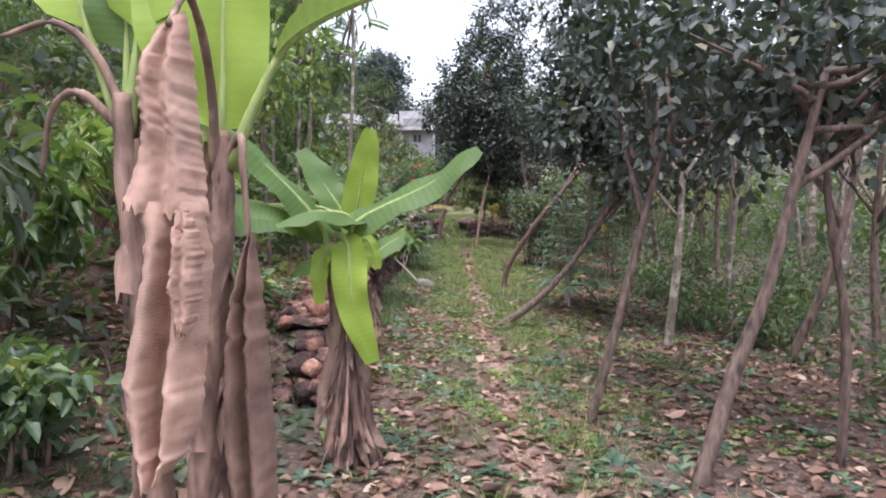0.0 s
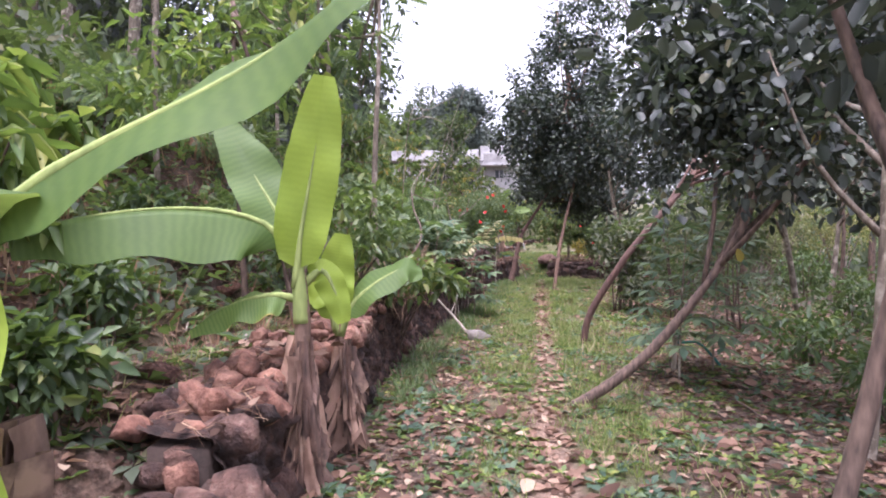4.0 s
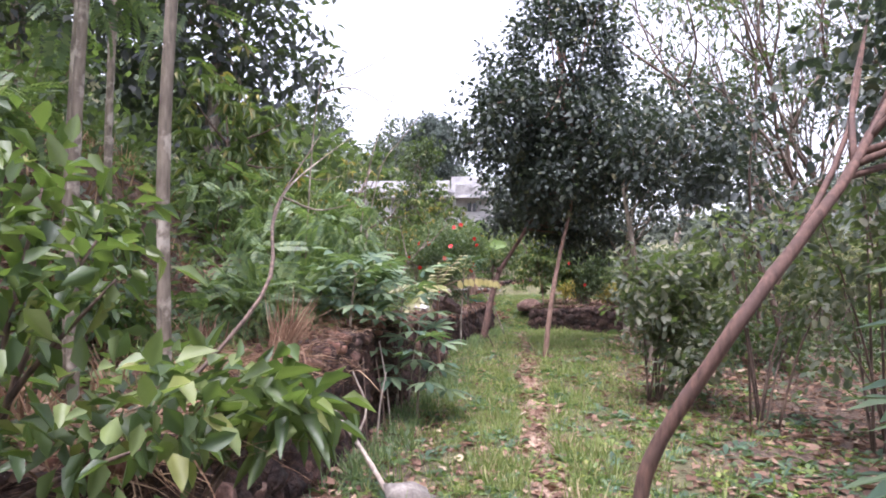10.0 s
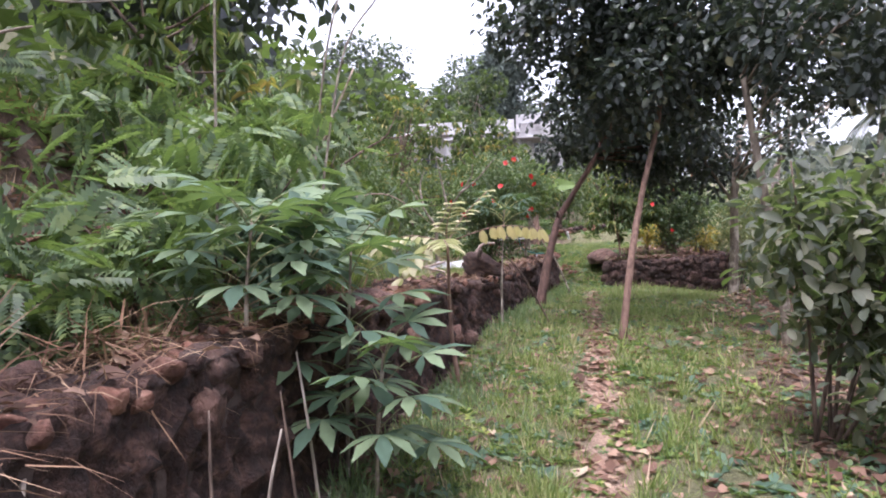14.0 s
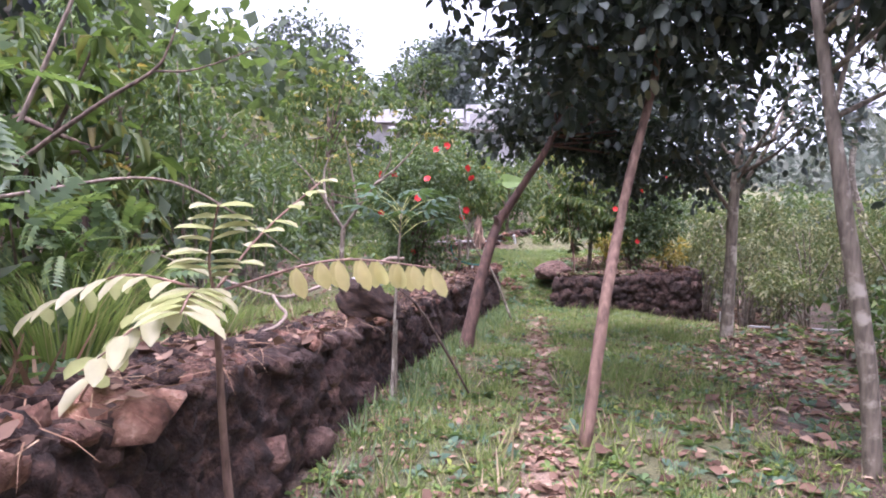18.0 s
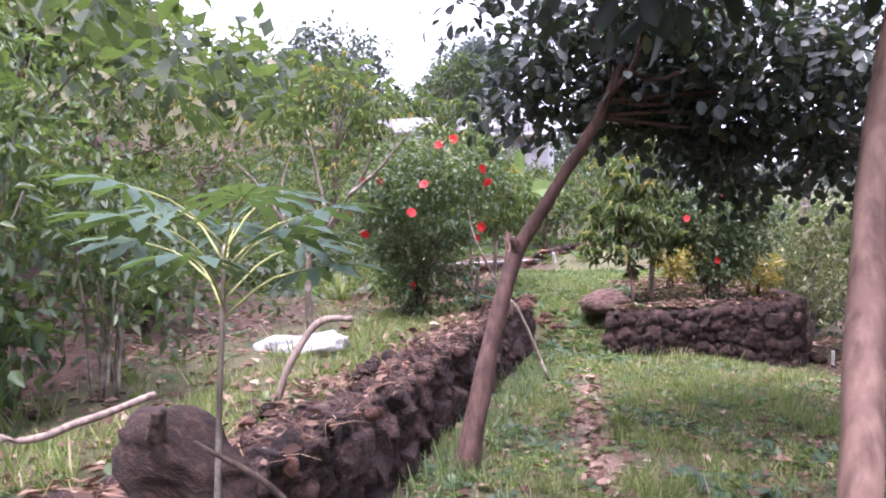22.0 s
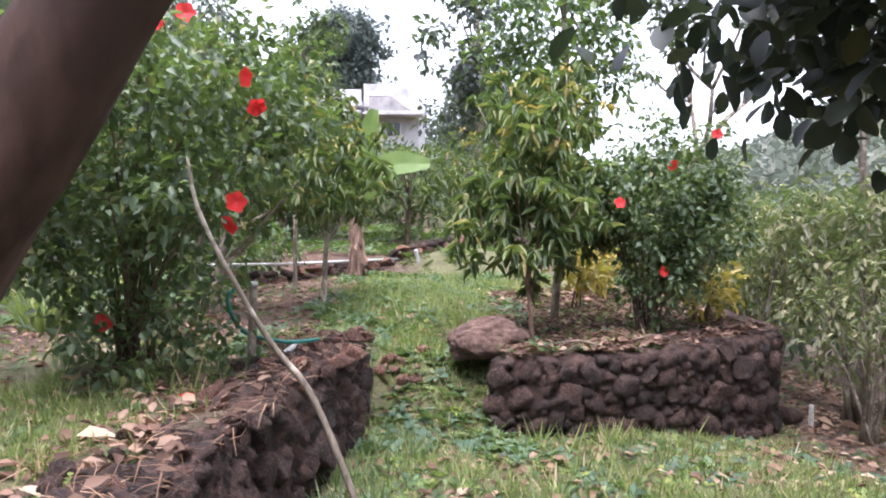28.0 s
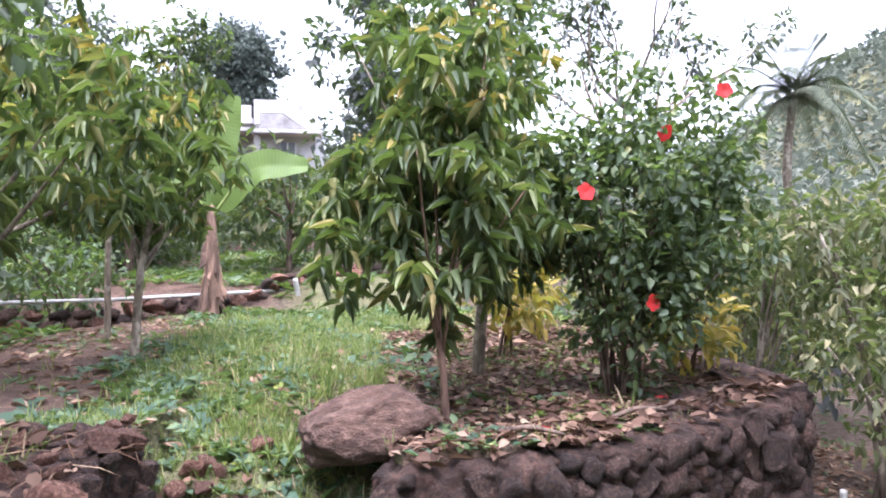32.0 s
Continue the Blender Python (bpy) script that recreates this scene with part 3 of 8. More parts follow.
def ground_z(x, y):
    x, y = np.asarray(x, float), np.asarray(y, float)
    low = path_z(y) - 0.035 * np.clip(x - 1.5, 0, 12) - 0.012 * np.clip(x - 12, 0, 60)
    low = low - 0.1 * np.clip(x - 0.9, 0, 2.2) * smooth01(23, 25.5, y)
    low = low + 0.02 * np.sin(x * 2.3 + 1) * np.sin(y * 1.7) + 0.012 * np.sin(x * 5.1) * np.cos(y * 4.3)
    rut = np.exp(-((x - path_x(y)) / 0.14) ** 2)
    low = low - 0.025 * rut * (y < 23)
    low = low + 0.36 * np.exp(-((x - 2.75) / 0.75) ** 2 - ((y - 20.4) / 0.6) ** 2)
    d = wall_x(np.minimum(y, 25.1)) - x
    start = interp(y, [0, 5, 14, 18, 22, 30], [0.5, 1.3, 1.6, 2.2, 3.0, 5.0])
    up = wall_top(np.minimum(y, 25.1)) - 0.04 + 0.36 * np.clip(d - start, 0, 9) + 0.12 * np.clip(d - start - 9, 0, 60)
    up = up + 0.05 * np.sin(x * 1.9) * np.sin(y * 2.1 + 2) + 0.03 * np.sin(x * 4.7 + y * 3.3)
    up = up + 0.35 * smooth01(2.6, 3.0, d) * smooth01(8, 10, y) * (1 - smooth01(14, 16, y))
    up = up + (0.1 * np.sin(x * 3.1 + 2 * np.sin(y * 1.1)) * np.sin(y * 2.7 + x) + 0.05 * np.sin(x * 9.1 + y * 3) * np.sin(y * 7.7)) * smooth01(0.5, 1.0, d) * (1 - smooth01(9, 12, y))
    up = up + 0.85 * smooth01(1.2, 3.6, d) * smooth01(4.5, 7, y) * (1 - smooth01(15, 18, y))
    left = smooth01(0.16, 0.26 + 0.9 * (1 - smooth01(4.4, 5.6, y)), d)
    z = low * (1 - left) + up * left
    gz = garden_z(y) + 0.03 * np.sin(x * 2.2 + y) + 0.36 * np.clip(-x - 5.5, 0, 12) * smooth01(24, 30, y)
    right = smooth01(2.85, 3.0, x)
    back = np.where(x > 0.45, smooth01(bed_y(x) + 0.14, bed_y(x) + 0.34, y), np.where(x > -0.6, smooth01(24.5, 25.5, y), smooth01(24.9, 26.8, y)))
    far = smooth01(33, 60, y)
    fall = low * (1 - far) + (garden_z(y) - 1.0) * far
    z2 = gz * (1 - right) + fall * right
    z = z * (1 - back) + z2 * back
    bed = (x > 0.45) & (x < 2.9) & (y > bed_y(x) + 0.12) & (y < 29)
    z = np.where(bed, np.maximum(z, 0.46 + 0.03 * np.sin(x * 5) * np.sin(y * 4)), z)
    hill = 44 * np.exp(-((x - 125) / 50) ** 2 - ((y - 145) / 60) ** 2) + 22 * np.exp(-((x + 60) / 28) ** 2 - ((y - 40) / 50) ** 2)
    return z + hill * smooth01(13, 30, np.maximum(-x, np.maximum(x, y - 40)))


def path_x(y):
    return interp(y, [-2, 3, 6, 11, 14, 16.4, 20.7, 23, 25], [0.4, 0.35, 0.33, 0.28, 0.26, 0.26, 0.2, 0.15, 0.1])


def turf(x, y):
    """How grassy the ground is, 0 to 1."""
    g = np.exp(-((x - 0.4) / interp(y, [0, 9, 13, 30], [0.6, 0.68, 1.1, 1.15])) ** 2) * interp(y, [0, 4, 6, 8, 11, 22, 24, 26], [0.34, 0.45, 0.6, 0.8, 1, 1, 0.95, 0.9])
    g = np.maximum(g, 0.9 * smooth01(20, 21.5, y) * (y < 26) * np.exp(-((x - 1.2) / 1.7) ** 2) * (x > -0.6))
    g = np.where((x < wall_x(np.minimum(y, 25.1)) - 0.6) & (y < 25), (0.35 * smooth01(17, 19, y) + 0.25) * (1 - 0.75 * smooth01(-2.6, -3.4, x)), g)
    g = np.where((y > 25.2) & (x < 0.7) & (x > -1.2) & (y < 31), 0.9, g)
    g = np.where((x > 0.5) & (x < 2.85) & (y > bed_y(x)) & (y < 29), 0.05, g)
    g = np.where((y > 50) | (np.abs(x) > 14), 0.95, g)
    g = g * (1 - 0.97 * np.exp(-((x - path_x(y) - 0.03 * np.sin(y * 2.3)) / 0.15) ** 4) * (y < 23.5))
    return np.clip(g, 0, 1)


gx = np.concatenate([-np.geomspace(400, 8, 22)[:-1], np.arange(-8, -2.2, 0.2), np.arange(-2.2, -0.1, 0.09), np.arange(-0.1, 0.8, 0.045), np.arange(0.8, 3.6, 0.09), np.arange(3.6, 8, 0.3), np.geomspace(8, 400, 22)])
gy = np.concatenate([-np.geomspace(300, 3, 12)[:-1], np.arange(-3, 28, 0.11), np.arange(28, 45, 0.5), np.geomspace(45, 500, 24)])
GX, GY = np.meshgrid(gx, gy, indexing="ij")
GZ = ground_z(GX, GY)
gi, gj = np.meshgrid(np.arange(len(gx) - 1), np.arange(len(gy) - 1), indexing="ij")
w = len(gy)
gf = np.stack([gi * w + gj, (gi + 1) * w + gj, (gi + 1) * w + gj + 1, gi * w + gj + 1], -1).reshape(-1, 4)
ground = tagged(raw("ground", np.stack([GX, GY, GZ], -1).reshape(-1, 3), gf, SOIL, None, "", True), "bare reddish soil and trodden grass of a hillside garden", "ground", "", "structure")
att = ground.data.attributes.new("turf", "FLOAT", "POINT")
att.data.foreach_set("value", turf(GX, GY).ravel().astype(np.float32))
CLAY = 0.9 * smooth01(0.2, 0.7, wall_x(np.minimum(GY, 25.1)) - GX) * (1 - 0.6 * smooth01(1.5, 4, wall_x(np.minimum(GY, 25.1)) - GX) * (1 - smooth01(17, 20, GY))) * (0.6 + 0.4 * np.sin(GX * 1.3 + 2) * np.sin(GY * 0.9))
TRAIL = 0.9 * np.exp(-((GX - path_x(GY) - 0.03 * np.sin(GY * 2.3)) / 0.12) ** 2) * (GY > 0) * (GY < 23.5)
att = ground.data.attributes.new("trail", "FLOAT", "POINT")
att.data.foreach_set("value", TRAIL.ravel().astype(np.float32))
att = ground.data.attributes.new("clay", "FLOAT", "POINT")
att.data.foreach_set("value", np.clip(CLAY, 0, 1).ravel().astype(np.float32))



def gz(x, y):
    return float(ground_z(np.array([x]), np.array([y]))[0])


# ---- stone walls ----


def stone_mesh(k):
    """A stone about 1 across: a rough rounded lump, or for some a broken angular piece."""
    bm = bmesh.new()
    off = Vector((k * 3.7, k * 1.3, k * 5.1))
    if 12 <= k < 18:
        rg = random.Random(k)
        for sx in (-1, 1):
            for sy in (-1, 1):
                for sz in (-1, 1):
                    for q in range(3):
                        bm.verts.new((sx * rg.uniform(0.26, 0.52), sy * rg.uniform(0.3, 0.52), sz * rg.uniform(0.26, 0.52)))
        hull = bmesh.ops.convex_hull(bm, input=bm.verts[:])
        bmesh.ops.delete(bm, geom=[e for e in hull["geom_interior"] if isinstance(e, bmesh.types.BMVert)], context="VERTS")
        bmesh.ops.bevel(bm, geom=bm.edges[:], offset=0.035, segments=1, affect="EDGES", clamp_overlap=True)
        bmesh.ops.triangulate(bm, faces=bm.faces[:])
        for v in bm.verts:
            v.co = v.co * (1 + 0.16 * noise.noise(v.co * 3 + off) + 0.1 * noise.noise(v.co * 8 + off))
    elif k < 8 or k >= 18:
        bmesh.ops.create_icosphere(bm, subdivisions=2, radius=0.5)
        for v in bm.verts:
            d = v.co.normalized()
            boxy = 0.5 / max(abs(d.x), abs(d.y), abs(d.z))
            cell = noise.voronoi(d * 1.7 + off)[0]
            n = noise.noise(d * 1.3 + off) * 0.28 + (cell[1] - cell[0] - 0.3) * 0.2 + noise.noise(d * 4 + off) * 0.2 + noise.noise(d * 11 + off) * 0.12
            v.co = d * (0.5 * 0.22 + boxy * 0.7) * (1 + n)
    else:
        rg = random.Random(k)
        for q in range(22):
            d = Vector((rg.gauss(0, 1), rg.gauss(0, 1), rg.gauss(0, 1))).normalized()
            bm.verts.new(d * rg.uniform(0.46, 0.66))
        hull = bmesh.ops.convex_hull(bm, input=bm.verts[:])
        bmesh.ops.delete(bm, geom=[e for e in hull["geom_interior"] if isinstance(e, bmesh.types.BMVert)], context="VERTS")
        bmesh.ops.subdivide_edges(bm, edges=bm.edges[:], cuts=1)
        bmesh.ops.triangulate(bm, faces=bm.faces[:])
        for v in bm.verts:
            v.co = v.co * (1 + 0.1 * noise.noise(v.co * 6 + off))
    me = bpy.data.meshes.new("stone")
    bm.to_mesh(me)
    bm.free()
    me.materials.append(STONE if k < 8 else REDSTONE if k < 12 else BLOCK)
    if k < 8 or k >= 18:
        me.polygons.foreach_set("use_smooth", np.ones(len(me.polygons), bool))
    return me


STONES = [stone_mesh(k) for k in range(22)]


def set_stone(parent, k, p, size, turn):
    ob = new("stone", STONES[k])
    ob.matrix_world = Matrix.LocRotScale(p, Euler(turn), size)
    ob.parent = parent
    return ob


def stone_arrays(k, p, size, turn):
    me = STONES[k]
    co = np.empty(len(me.vertices) * 3)
    me.vertices.foreach_get("co", co)
    m = np.array(Matrix.LocRotScale(p, Euler(turn), size))
    f = np.array([tuple(q.vertices) for q in me.polygons])
    return co.reshape(-1, 3) @ m[:3, :3].T + m[:3, 3], f


def core(name, line, tops, bottoms, thick, mat, parent):
    """The earth-filled body behind the stones, along a line of (x, y), its thickness to the left of it."""
    line = np.asarray(line, float)
    t = unit(np.gradient(line, axis=0))
    nrm = np.stack([-t[:, 1], t[:, 0]], 1)
    a, b = line, line + nrm * thick
    n = len(line)
    v = np.vstack([np.c_[a, bottoms], np.c_[a, tops], np.c_[b, tops], np.c_[b, bottoms]])
    i = np.arange(n - 1)
    f = np.vstack([np.stack([s * n + i, s * n + i + 1, ((s + 1) % 4) * n + i + 1, ((s + 1) % 4) * n + i], 1) for s in range(4)])
    f = np.vstack([f, [(0, n, 2 * n, 3 * n)], [(n - 1, 4 * n - 1, 3 * n - 1, 2 * n - 1)]])
    return raw(name, v, f, mat, parent)


g = np.random.default_rng(5)
ys = np.arange(5.2, 25.08, 0.3)
ret = tagged(new("retaining_wall"), "dry-stone retaining wall of dark brown laterite beside the path", "stone wall", "", "structure")
core("earth_core", [(wall_x(y) - 0.12, y) for y in ys], wall_top(ys) - 0.05, path_z(ys) - 0.15, 0.26, MORTAR, ret)


def rubble_face(name, ys, xs, lows, tops, parent, cell=0.11, nz=26):
    """A crumbling face of lumps and hollows, standing along y, with a rounded broken edge."""
    v = []
    for i, yy in enumerate(ys):
        for j in range(nz + 6):
            f = min(j / nz, 1.0)
            z = lows[i] + (tops[i] - lows[i]) * f
            x = xs[i] - 0.09 * f - 0.07 * max(0, j - nz)
            p = Vector((x, yy, z))
            d = noise.voronoi(p / cell)[0]
            h = 0.06 * (d[1] - d[0]) + 0.06 * noise.noise(p * 3.0) + 0.05 * noise.noise(p * 12) + 0.035 * noise.noise(p * 30)
            if j <= nz:
                v.append((x + h - 0.03, yy, z + 0.03 * noise.noise(p * 6) * (j > 0)))
            else:
                v.append((x + 0.02 * noise.noise(p * 9), yy, z + h * 0.7 - 0.02))
    k = nz + 6
    i, j = np.meshgrid(np.arange(len(ys) - 1), np.arange(k - 1), indexing="ij")
    f = np.stack([i * k + j, (i + 1) * k + j, (i + 1) * k + j + 1, i * k + j + 1], -1).reshape(-1, 4)
    return raw(name, v, f, CRUMB, parent, "crumbling dark red-brown earth and stone face")


def rubble_line(name, line, tops, parent, nz=26):
    """Earth and small rubble packed between the stones of a wall that follows a line of (x, y)."""
    p2 = spline(line, 150)
    t = unit(np.gradient(p2, axis=0))
    v = []
    for i, (px, py) in enumerate(p2):
        nx, ny = t[i, 1], -t[i, 0]
        top = interp(i, [0, 149], [tops[0], tops[-1]])
        for j in range(nz + 8):
            z = -0.62 + (top + 0.62) * min(j / nz, 1.0)
            q = Vector((px, py, z + 0.05 * j * (j > nz)))
            d = noise.voronoi(q / 0.13)[0]
            h = 0.07 * (d[1] - d[0]) + 0.05 * noise.noise(q * 5) + 0.05 * noise.noise(q * 14) + 0.03 * noise.noise(q * 33)
            o = 0.08 + h if j <= nz else 0.06 - 0.06 * (j - nz)
            v.append((px + nx * o, py + ny * o, z + (h * 0.6 + 0.01 if j > nz else 0)))
    k = nz + 8
    i, j = np.meshgrid(np.arange(149), np.arange(k - 1), indexing="ij")
    f = np.stack([i * k + j, (i + 1) * k + j, (i + 1) * k + j + 1, i * k + j + 1], -1).reshape(-1, 4)
    return raw(name, v, f, CRUMB, parent, "dark crumbling earth between the stones")


fy = np.arange(5.2, 25.1, 0.03)
rubble_face("wall_face", fy, wall_x(fy), path_z(fy) - 0.1, wall_top(fy) + 0.01, ret)
rest_v, rest_f, n0 = ([], []), ([], []), [0, 0]


def lay(parent, k, p, size, turn, single):
    if single:
        set_stone(parent, k, p, size, turn)
    else:
        v, f = stone_arrays(k, p, size, turn)
        i = 0 if k < 8 else 1
        rest_v[i].append(v)
        rest_f[i].append(f + n0[i])
        n0[i] += len(v)


y = 5.3
while y < 25.05:
    top, foot = float(wall_top(y)), float(path_z(y))
    rows = max(2, int(round((top - foot) / 0.13)))
    hgt = (top - foot) / rows
    ln = g.uniform(0.13, 0.24)
    for r in range(rows):
        if g.random() < (0.72 if y < 18.6 else 0.55):
            continue
        yy = y + ((r % 2) * 0.5 + g.uniform(-0.2, 0.2)) * ln
        s = g.uniform(0.7, 1.25)
        x = float(wall_x(yy)) - 0.085 - 0.1 * r / rows + g.uniform(-0.03, 0.025)
        lay(ret, int(g.integers(8)) if y < 18.6 else int(g.integers(12, 18)), (x, yy, foot + (r + 0.5 + g.uniform(-0.2, 0.2)) * hgt), (0.19 * s, ln * s * 1.2, hgt * s * 1.3), g.normal(size=3) * 0.35, y > 18.6)
    for q in range(5):
        x = float(wall_x(y)) - 0.1 - 0.1 * q + g.uniform(-0.06, 0.06)
        k = int(g.integers(8, 12)) if g.random() < (0.85 if y < 9 else 0.6) else int(g.integers(8))
        big = 1.25 if y < 8 else 0.8
        if 13.4 < y < 15.3:
            big = 1.15
        if y > 15.3 and g.random() < 0.7:
            k = k % 8
        if y > 18.6:
            big = 0.62
        u = big * g.uniform(0.6, 1.2)
        lay(ret, k, (x, y + g.uniform(-0.1, 0.1), top + g.uniform(-0.05, 0.02)), (u * g.uniform(0.1, 0.18), u * g.uniform(0.1, 0.18), u * g.uniform(0.08, 0.14)), g.normal(size=3) * 0.5, y > 18.6)
    y += ln
for k in range(16):
    yy = g.uniform(5.3, 7.9)
    lay(ret, int(g.integers(8, 12)), (float(wall_x(yy)) - g.uniform(0.05, 0.6), yy, float(wall_top(yy)) + g.uniform(0.0, 0.09)), (g.uniform(0.1, 0.2), g.uniform(0.1, 0.18), g.uniform(0.08, 0.14)), g.normal(size=3) * 0.5, False)
for k in range(34):
    yy = g.uniform(4.75, 5.4)
    f = (yy - 4.7) / 0.7
    lay(ret, int(g.integers(12)), (float(wall_x(yy)) - g.uniform(-0.05, 0.5), yy, g.uniform(0.02, 0.15 + 0.4 * f)), (g.uniform(0.12, 0.24), g.uniform(0.12, 0.24), g.uniform(0.1, 0.18)), g.normal(size=3) * 0.5, False)
for r in range(5):
    for q in range(3):
        lay(ret, int(g.integers(8)), (-0.62 - q * 0.15 - 0.02 * r, 25.15 - 0.02 * r, 0.05 + r * 0.115), (0.18, 0.18, 0.15), g.normal(size=3) * 0.25, True)
for i, m in enumerate((STONE, REDSTONE)):
    tagged(raw("stone_rows", np.vstack(rest_v[i]), np.vstack(rest_f[i]), m, ret, "", True), kind="stuff")

bed = tagged(new("raised_bed_wall"), "low dry-stone wall of dark rounded laterite holding up a raised bed", "stone wall", "", "structure")
bx = np.concatenate([np.arange(0.42, 2.75, 0.12), [2.76]])
line = [(x, float(bed_y(x)) + 0.12) for x in bx] + [(2.98, 26.1), (3.02, 26.6), (3.04, 27.4)]
bt = interp(np.arange(len(line)), [0, 4, len(line)], [0.4, 0.44, 0.5])
core("earth_core", line, bt - 0.05, np.full(len(line), -0.65), 0.3, MORTAR, bed)
rubble_line("wall_infill", line, bt, bed)
path = spline(line, 200)
seg = np.r_[0, np.cumsum(np.linalg.norm(np.diff(path, axis=0), axis=1))]
laid = []
for want, tries in ((0.09, 30), (0.074, 260), (0.06, 800), (0.046, 1500), (0.034, 2200)):
    for k in range(tries):
        s, f = g.uniform(0, seg[-1]), g.random()
        px, py = path[min(int(np.searchsorted(seg, s)), 199)]
        low = interp(px, [0.42, 1.46, 3.0], [-0.2, -0.38, -0.56])
        hi = interp(px, [0.42, 3.0], [0.41, 0.5])
        r = want * g.uniform(0.85, 1.15)
        z = low + f * (hi - r * 0.8 - low)
        if all((s - q[0]) ** 2 / 1.45 + (z - q[1]) ** 2 > (0.8 * (r + q[2])) ** 2 for q in laid):
            laid.append((s, z, r))
for s, z, r in laid:
    i = min(int(np.searchsorted(seg, s)), 199)
    px, py = path[i]
    tang = path[min(i + 1, 199)] - path[i - 1]
    a = math.atan2(tang[1], tang[0])
    off = 0.05 + 0.18 * r + g.uniform(-0.03, 0.02)
    set_stone(bed, int(g.integers(18, 22)) if g.random() < 0.8 else int(g.integers(12, 18)), (px + math.sin(a) * off, py - math.cos(a) * off, z), (2.55 * r, max(0.17, 2 * r), 2.15 * r), Euler((g.normal() * 0.2, g.normal() * 0.5, a + g.normal() * 0.2)))
bm = bmesh.new()
bmesh.ops.create_icosphere(bm, subdivisions=4, radius=0.5)
for v in bm.verts:
    q = v.co.copy()
    c = noise.voronoi(q * 2.3)[0]
    v.co = q * (1 + 0.35 * noise.noise(q * 2.1 + Vector((4, 1, 2))) + 0.25 * (c[1] - c[0]) + 0.08 * noise.noise(q * 9) + 0.05 * noise.noise(q * 21))
    v.co.z = max(v.co.z, -0.42) - 0.1 * v.co.x
boulder = part("boulder", bm, BOULDER)
boulder.matrix_world = Matrix.LocRotScale((0.37, 25.28, 0.5), Euler((0.05, -0.12, 0.25)), (0.6, 0.42, 0.31))
tagged(boulder, "large rough brown laterite boulder on the raised bed", "boulder")
for k in range(14):
    x, yy = g.uniform(-0.75, -0.1), g.uniform(24.2, 25.42)
    if x > -0.45:
        yy = 25.25 + g.uniform(-0.1, 0.3)
    ob = new("stone_lump", STONES[8 + k % 4])
    s = g.uniform(0.06, 0.14)
    ob.matrix_world = Matrix.LocRotScale((x, yy, max(gz(x, yy), 0.58 if x < -0.5 and yy < 25.1 else -1) + 0.03), Euler(g.normal(size=3) * 0.4), (s, s * 0.8, s * 0.6))
    tagged(ob, "loose reddish laterite lump at the wall's end", "stone", "loose stones")

for k in range(13):
    x, yy = g.uniform(-1.0, -0.52), g.uniform(23.7, 25.0)
    ob = new("stone_lump", STONES[8 + k % 4])
    s = g.uniform(0.09, 0.17)
    ob.matrix_world = Matrix.LocRotScale((x, yy, max(gz(x, yy), 0.55) + 0.2 * s), Euler(g.normal(size=3) * 0.4), (s, s * 0.8, s * 0.6))
    tagged(ob, "rough tan laterite stone heaped at the wall's end", "stone", "loose stones")

# ---- large trees beside the path ----
tree("leaning_orchard_tree", "slender dark-leaved tree with a thin brown leaning trunk", [(0.87, 4.55, 0), (1.08, 4.6, 0.76), (1.25, 4.6, 1.54), (1.42, 4.65, 2.1)], [0.034, 0.027, 0.022, 0.016],
     [((1.6, 4.9, 2.35), (0.95, 0.9, 0.75), 55), ((1.3, 5.3, 3.1), (0.7, 0.8, 0.6), 26)], seed=11, group="orchard trees")
tree("forked_orchard_tree", "dark-leaved orchard tree forking low above leaf litter", [(1.25, 3.55, 0), (1.45, 3.6, 0.6), (1.6, 3.6, 1.05), (1.75, 3.65, 1.65), (1.9, 3.7, 2.2)], [0.05, 0.04, 0.034, 0.028, 0.02],
     [((2.0, 3.9, 2.5), (0.95, 0.9, 0.75), 36), ((2.6, 3.8, 1.95), (0.6, 0.7, 0.55), 12)], seed=12, group="orchard trees")
tree("orchard_tree", "dark-leaved orchard tree with a thin upright trunk", [(2.22, 3.9, 0), (2.2, 3.9, 0.8), (2.05, 3.9, 1.6), (2.1, 4.0, 2.3)], [0.03, 0.026, 0.02, 0.014],
     [((2.5, 4.3, 2.7), (0.9, 0.9, 0.75), 24)], seed=13, group="orchard trees")
bowed = tree("bowed_orchard_tree", "orchard tree with a trunk bowed up from the ground", [(0.46, 8.15, 0.0), (0.81, 8.15, 0.16), (1.1, 8.15, 0.42), (1.4, 8.15, 0.79), (1.7, 8.15, 1.25), (1.95, 8.2, 1.8)], [0.046, 0.043, 0.038, 0.034, 0.03, 0.022],
     [((2.1, 8.2, 2.2), (1.15, 1.1, 0.8), 95), ((1.7, 8.6, 3.1), (0.9, 0.9, 0.8), 75), ((2.5, 8.5, 3.0), (0.9, 0.9, 0.8), 60), ((1.4, 8.5, 2.55), (0.5, 0.6, 0.45), 40)], seed=14, group="orchard trees")
for p, d in (((1.62, 7.75, 1.22), (0.4, 0.1, -1.0)), ((2.2, 7.9, 2.05), (-0.3, 0, -1)), ((1.9, 7.6, 2.5), (0.2, 0.3, -1))):
    v, f = scatter(BROAD, np.array([p]), np.array([d]), np.array([(0, -1.0, 0.2)]), 0.1, 0.06)
    put(bowed, raw("withered_leaf", v, f, GOLD, None, "withered orange leaf hanging in the crown"))
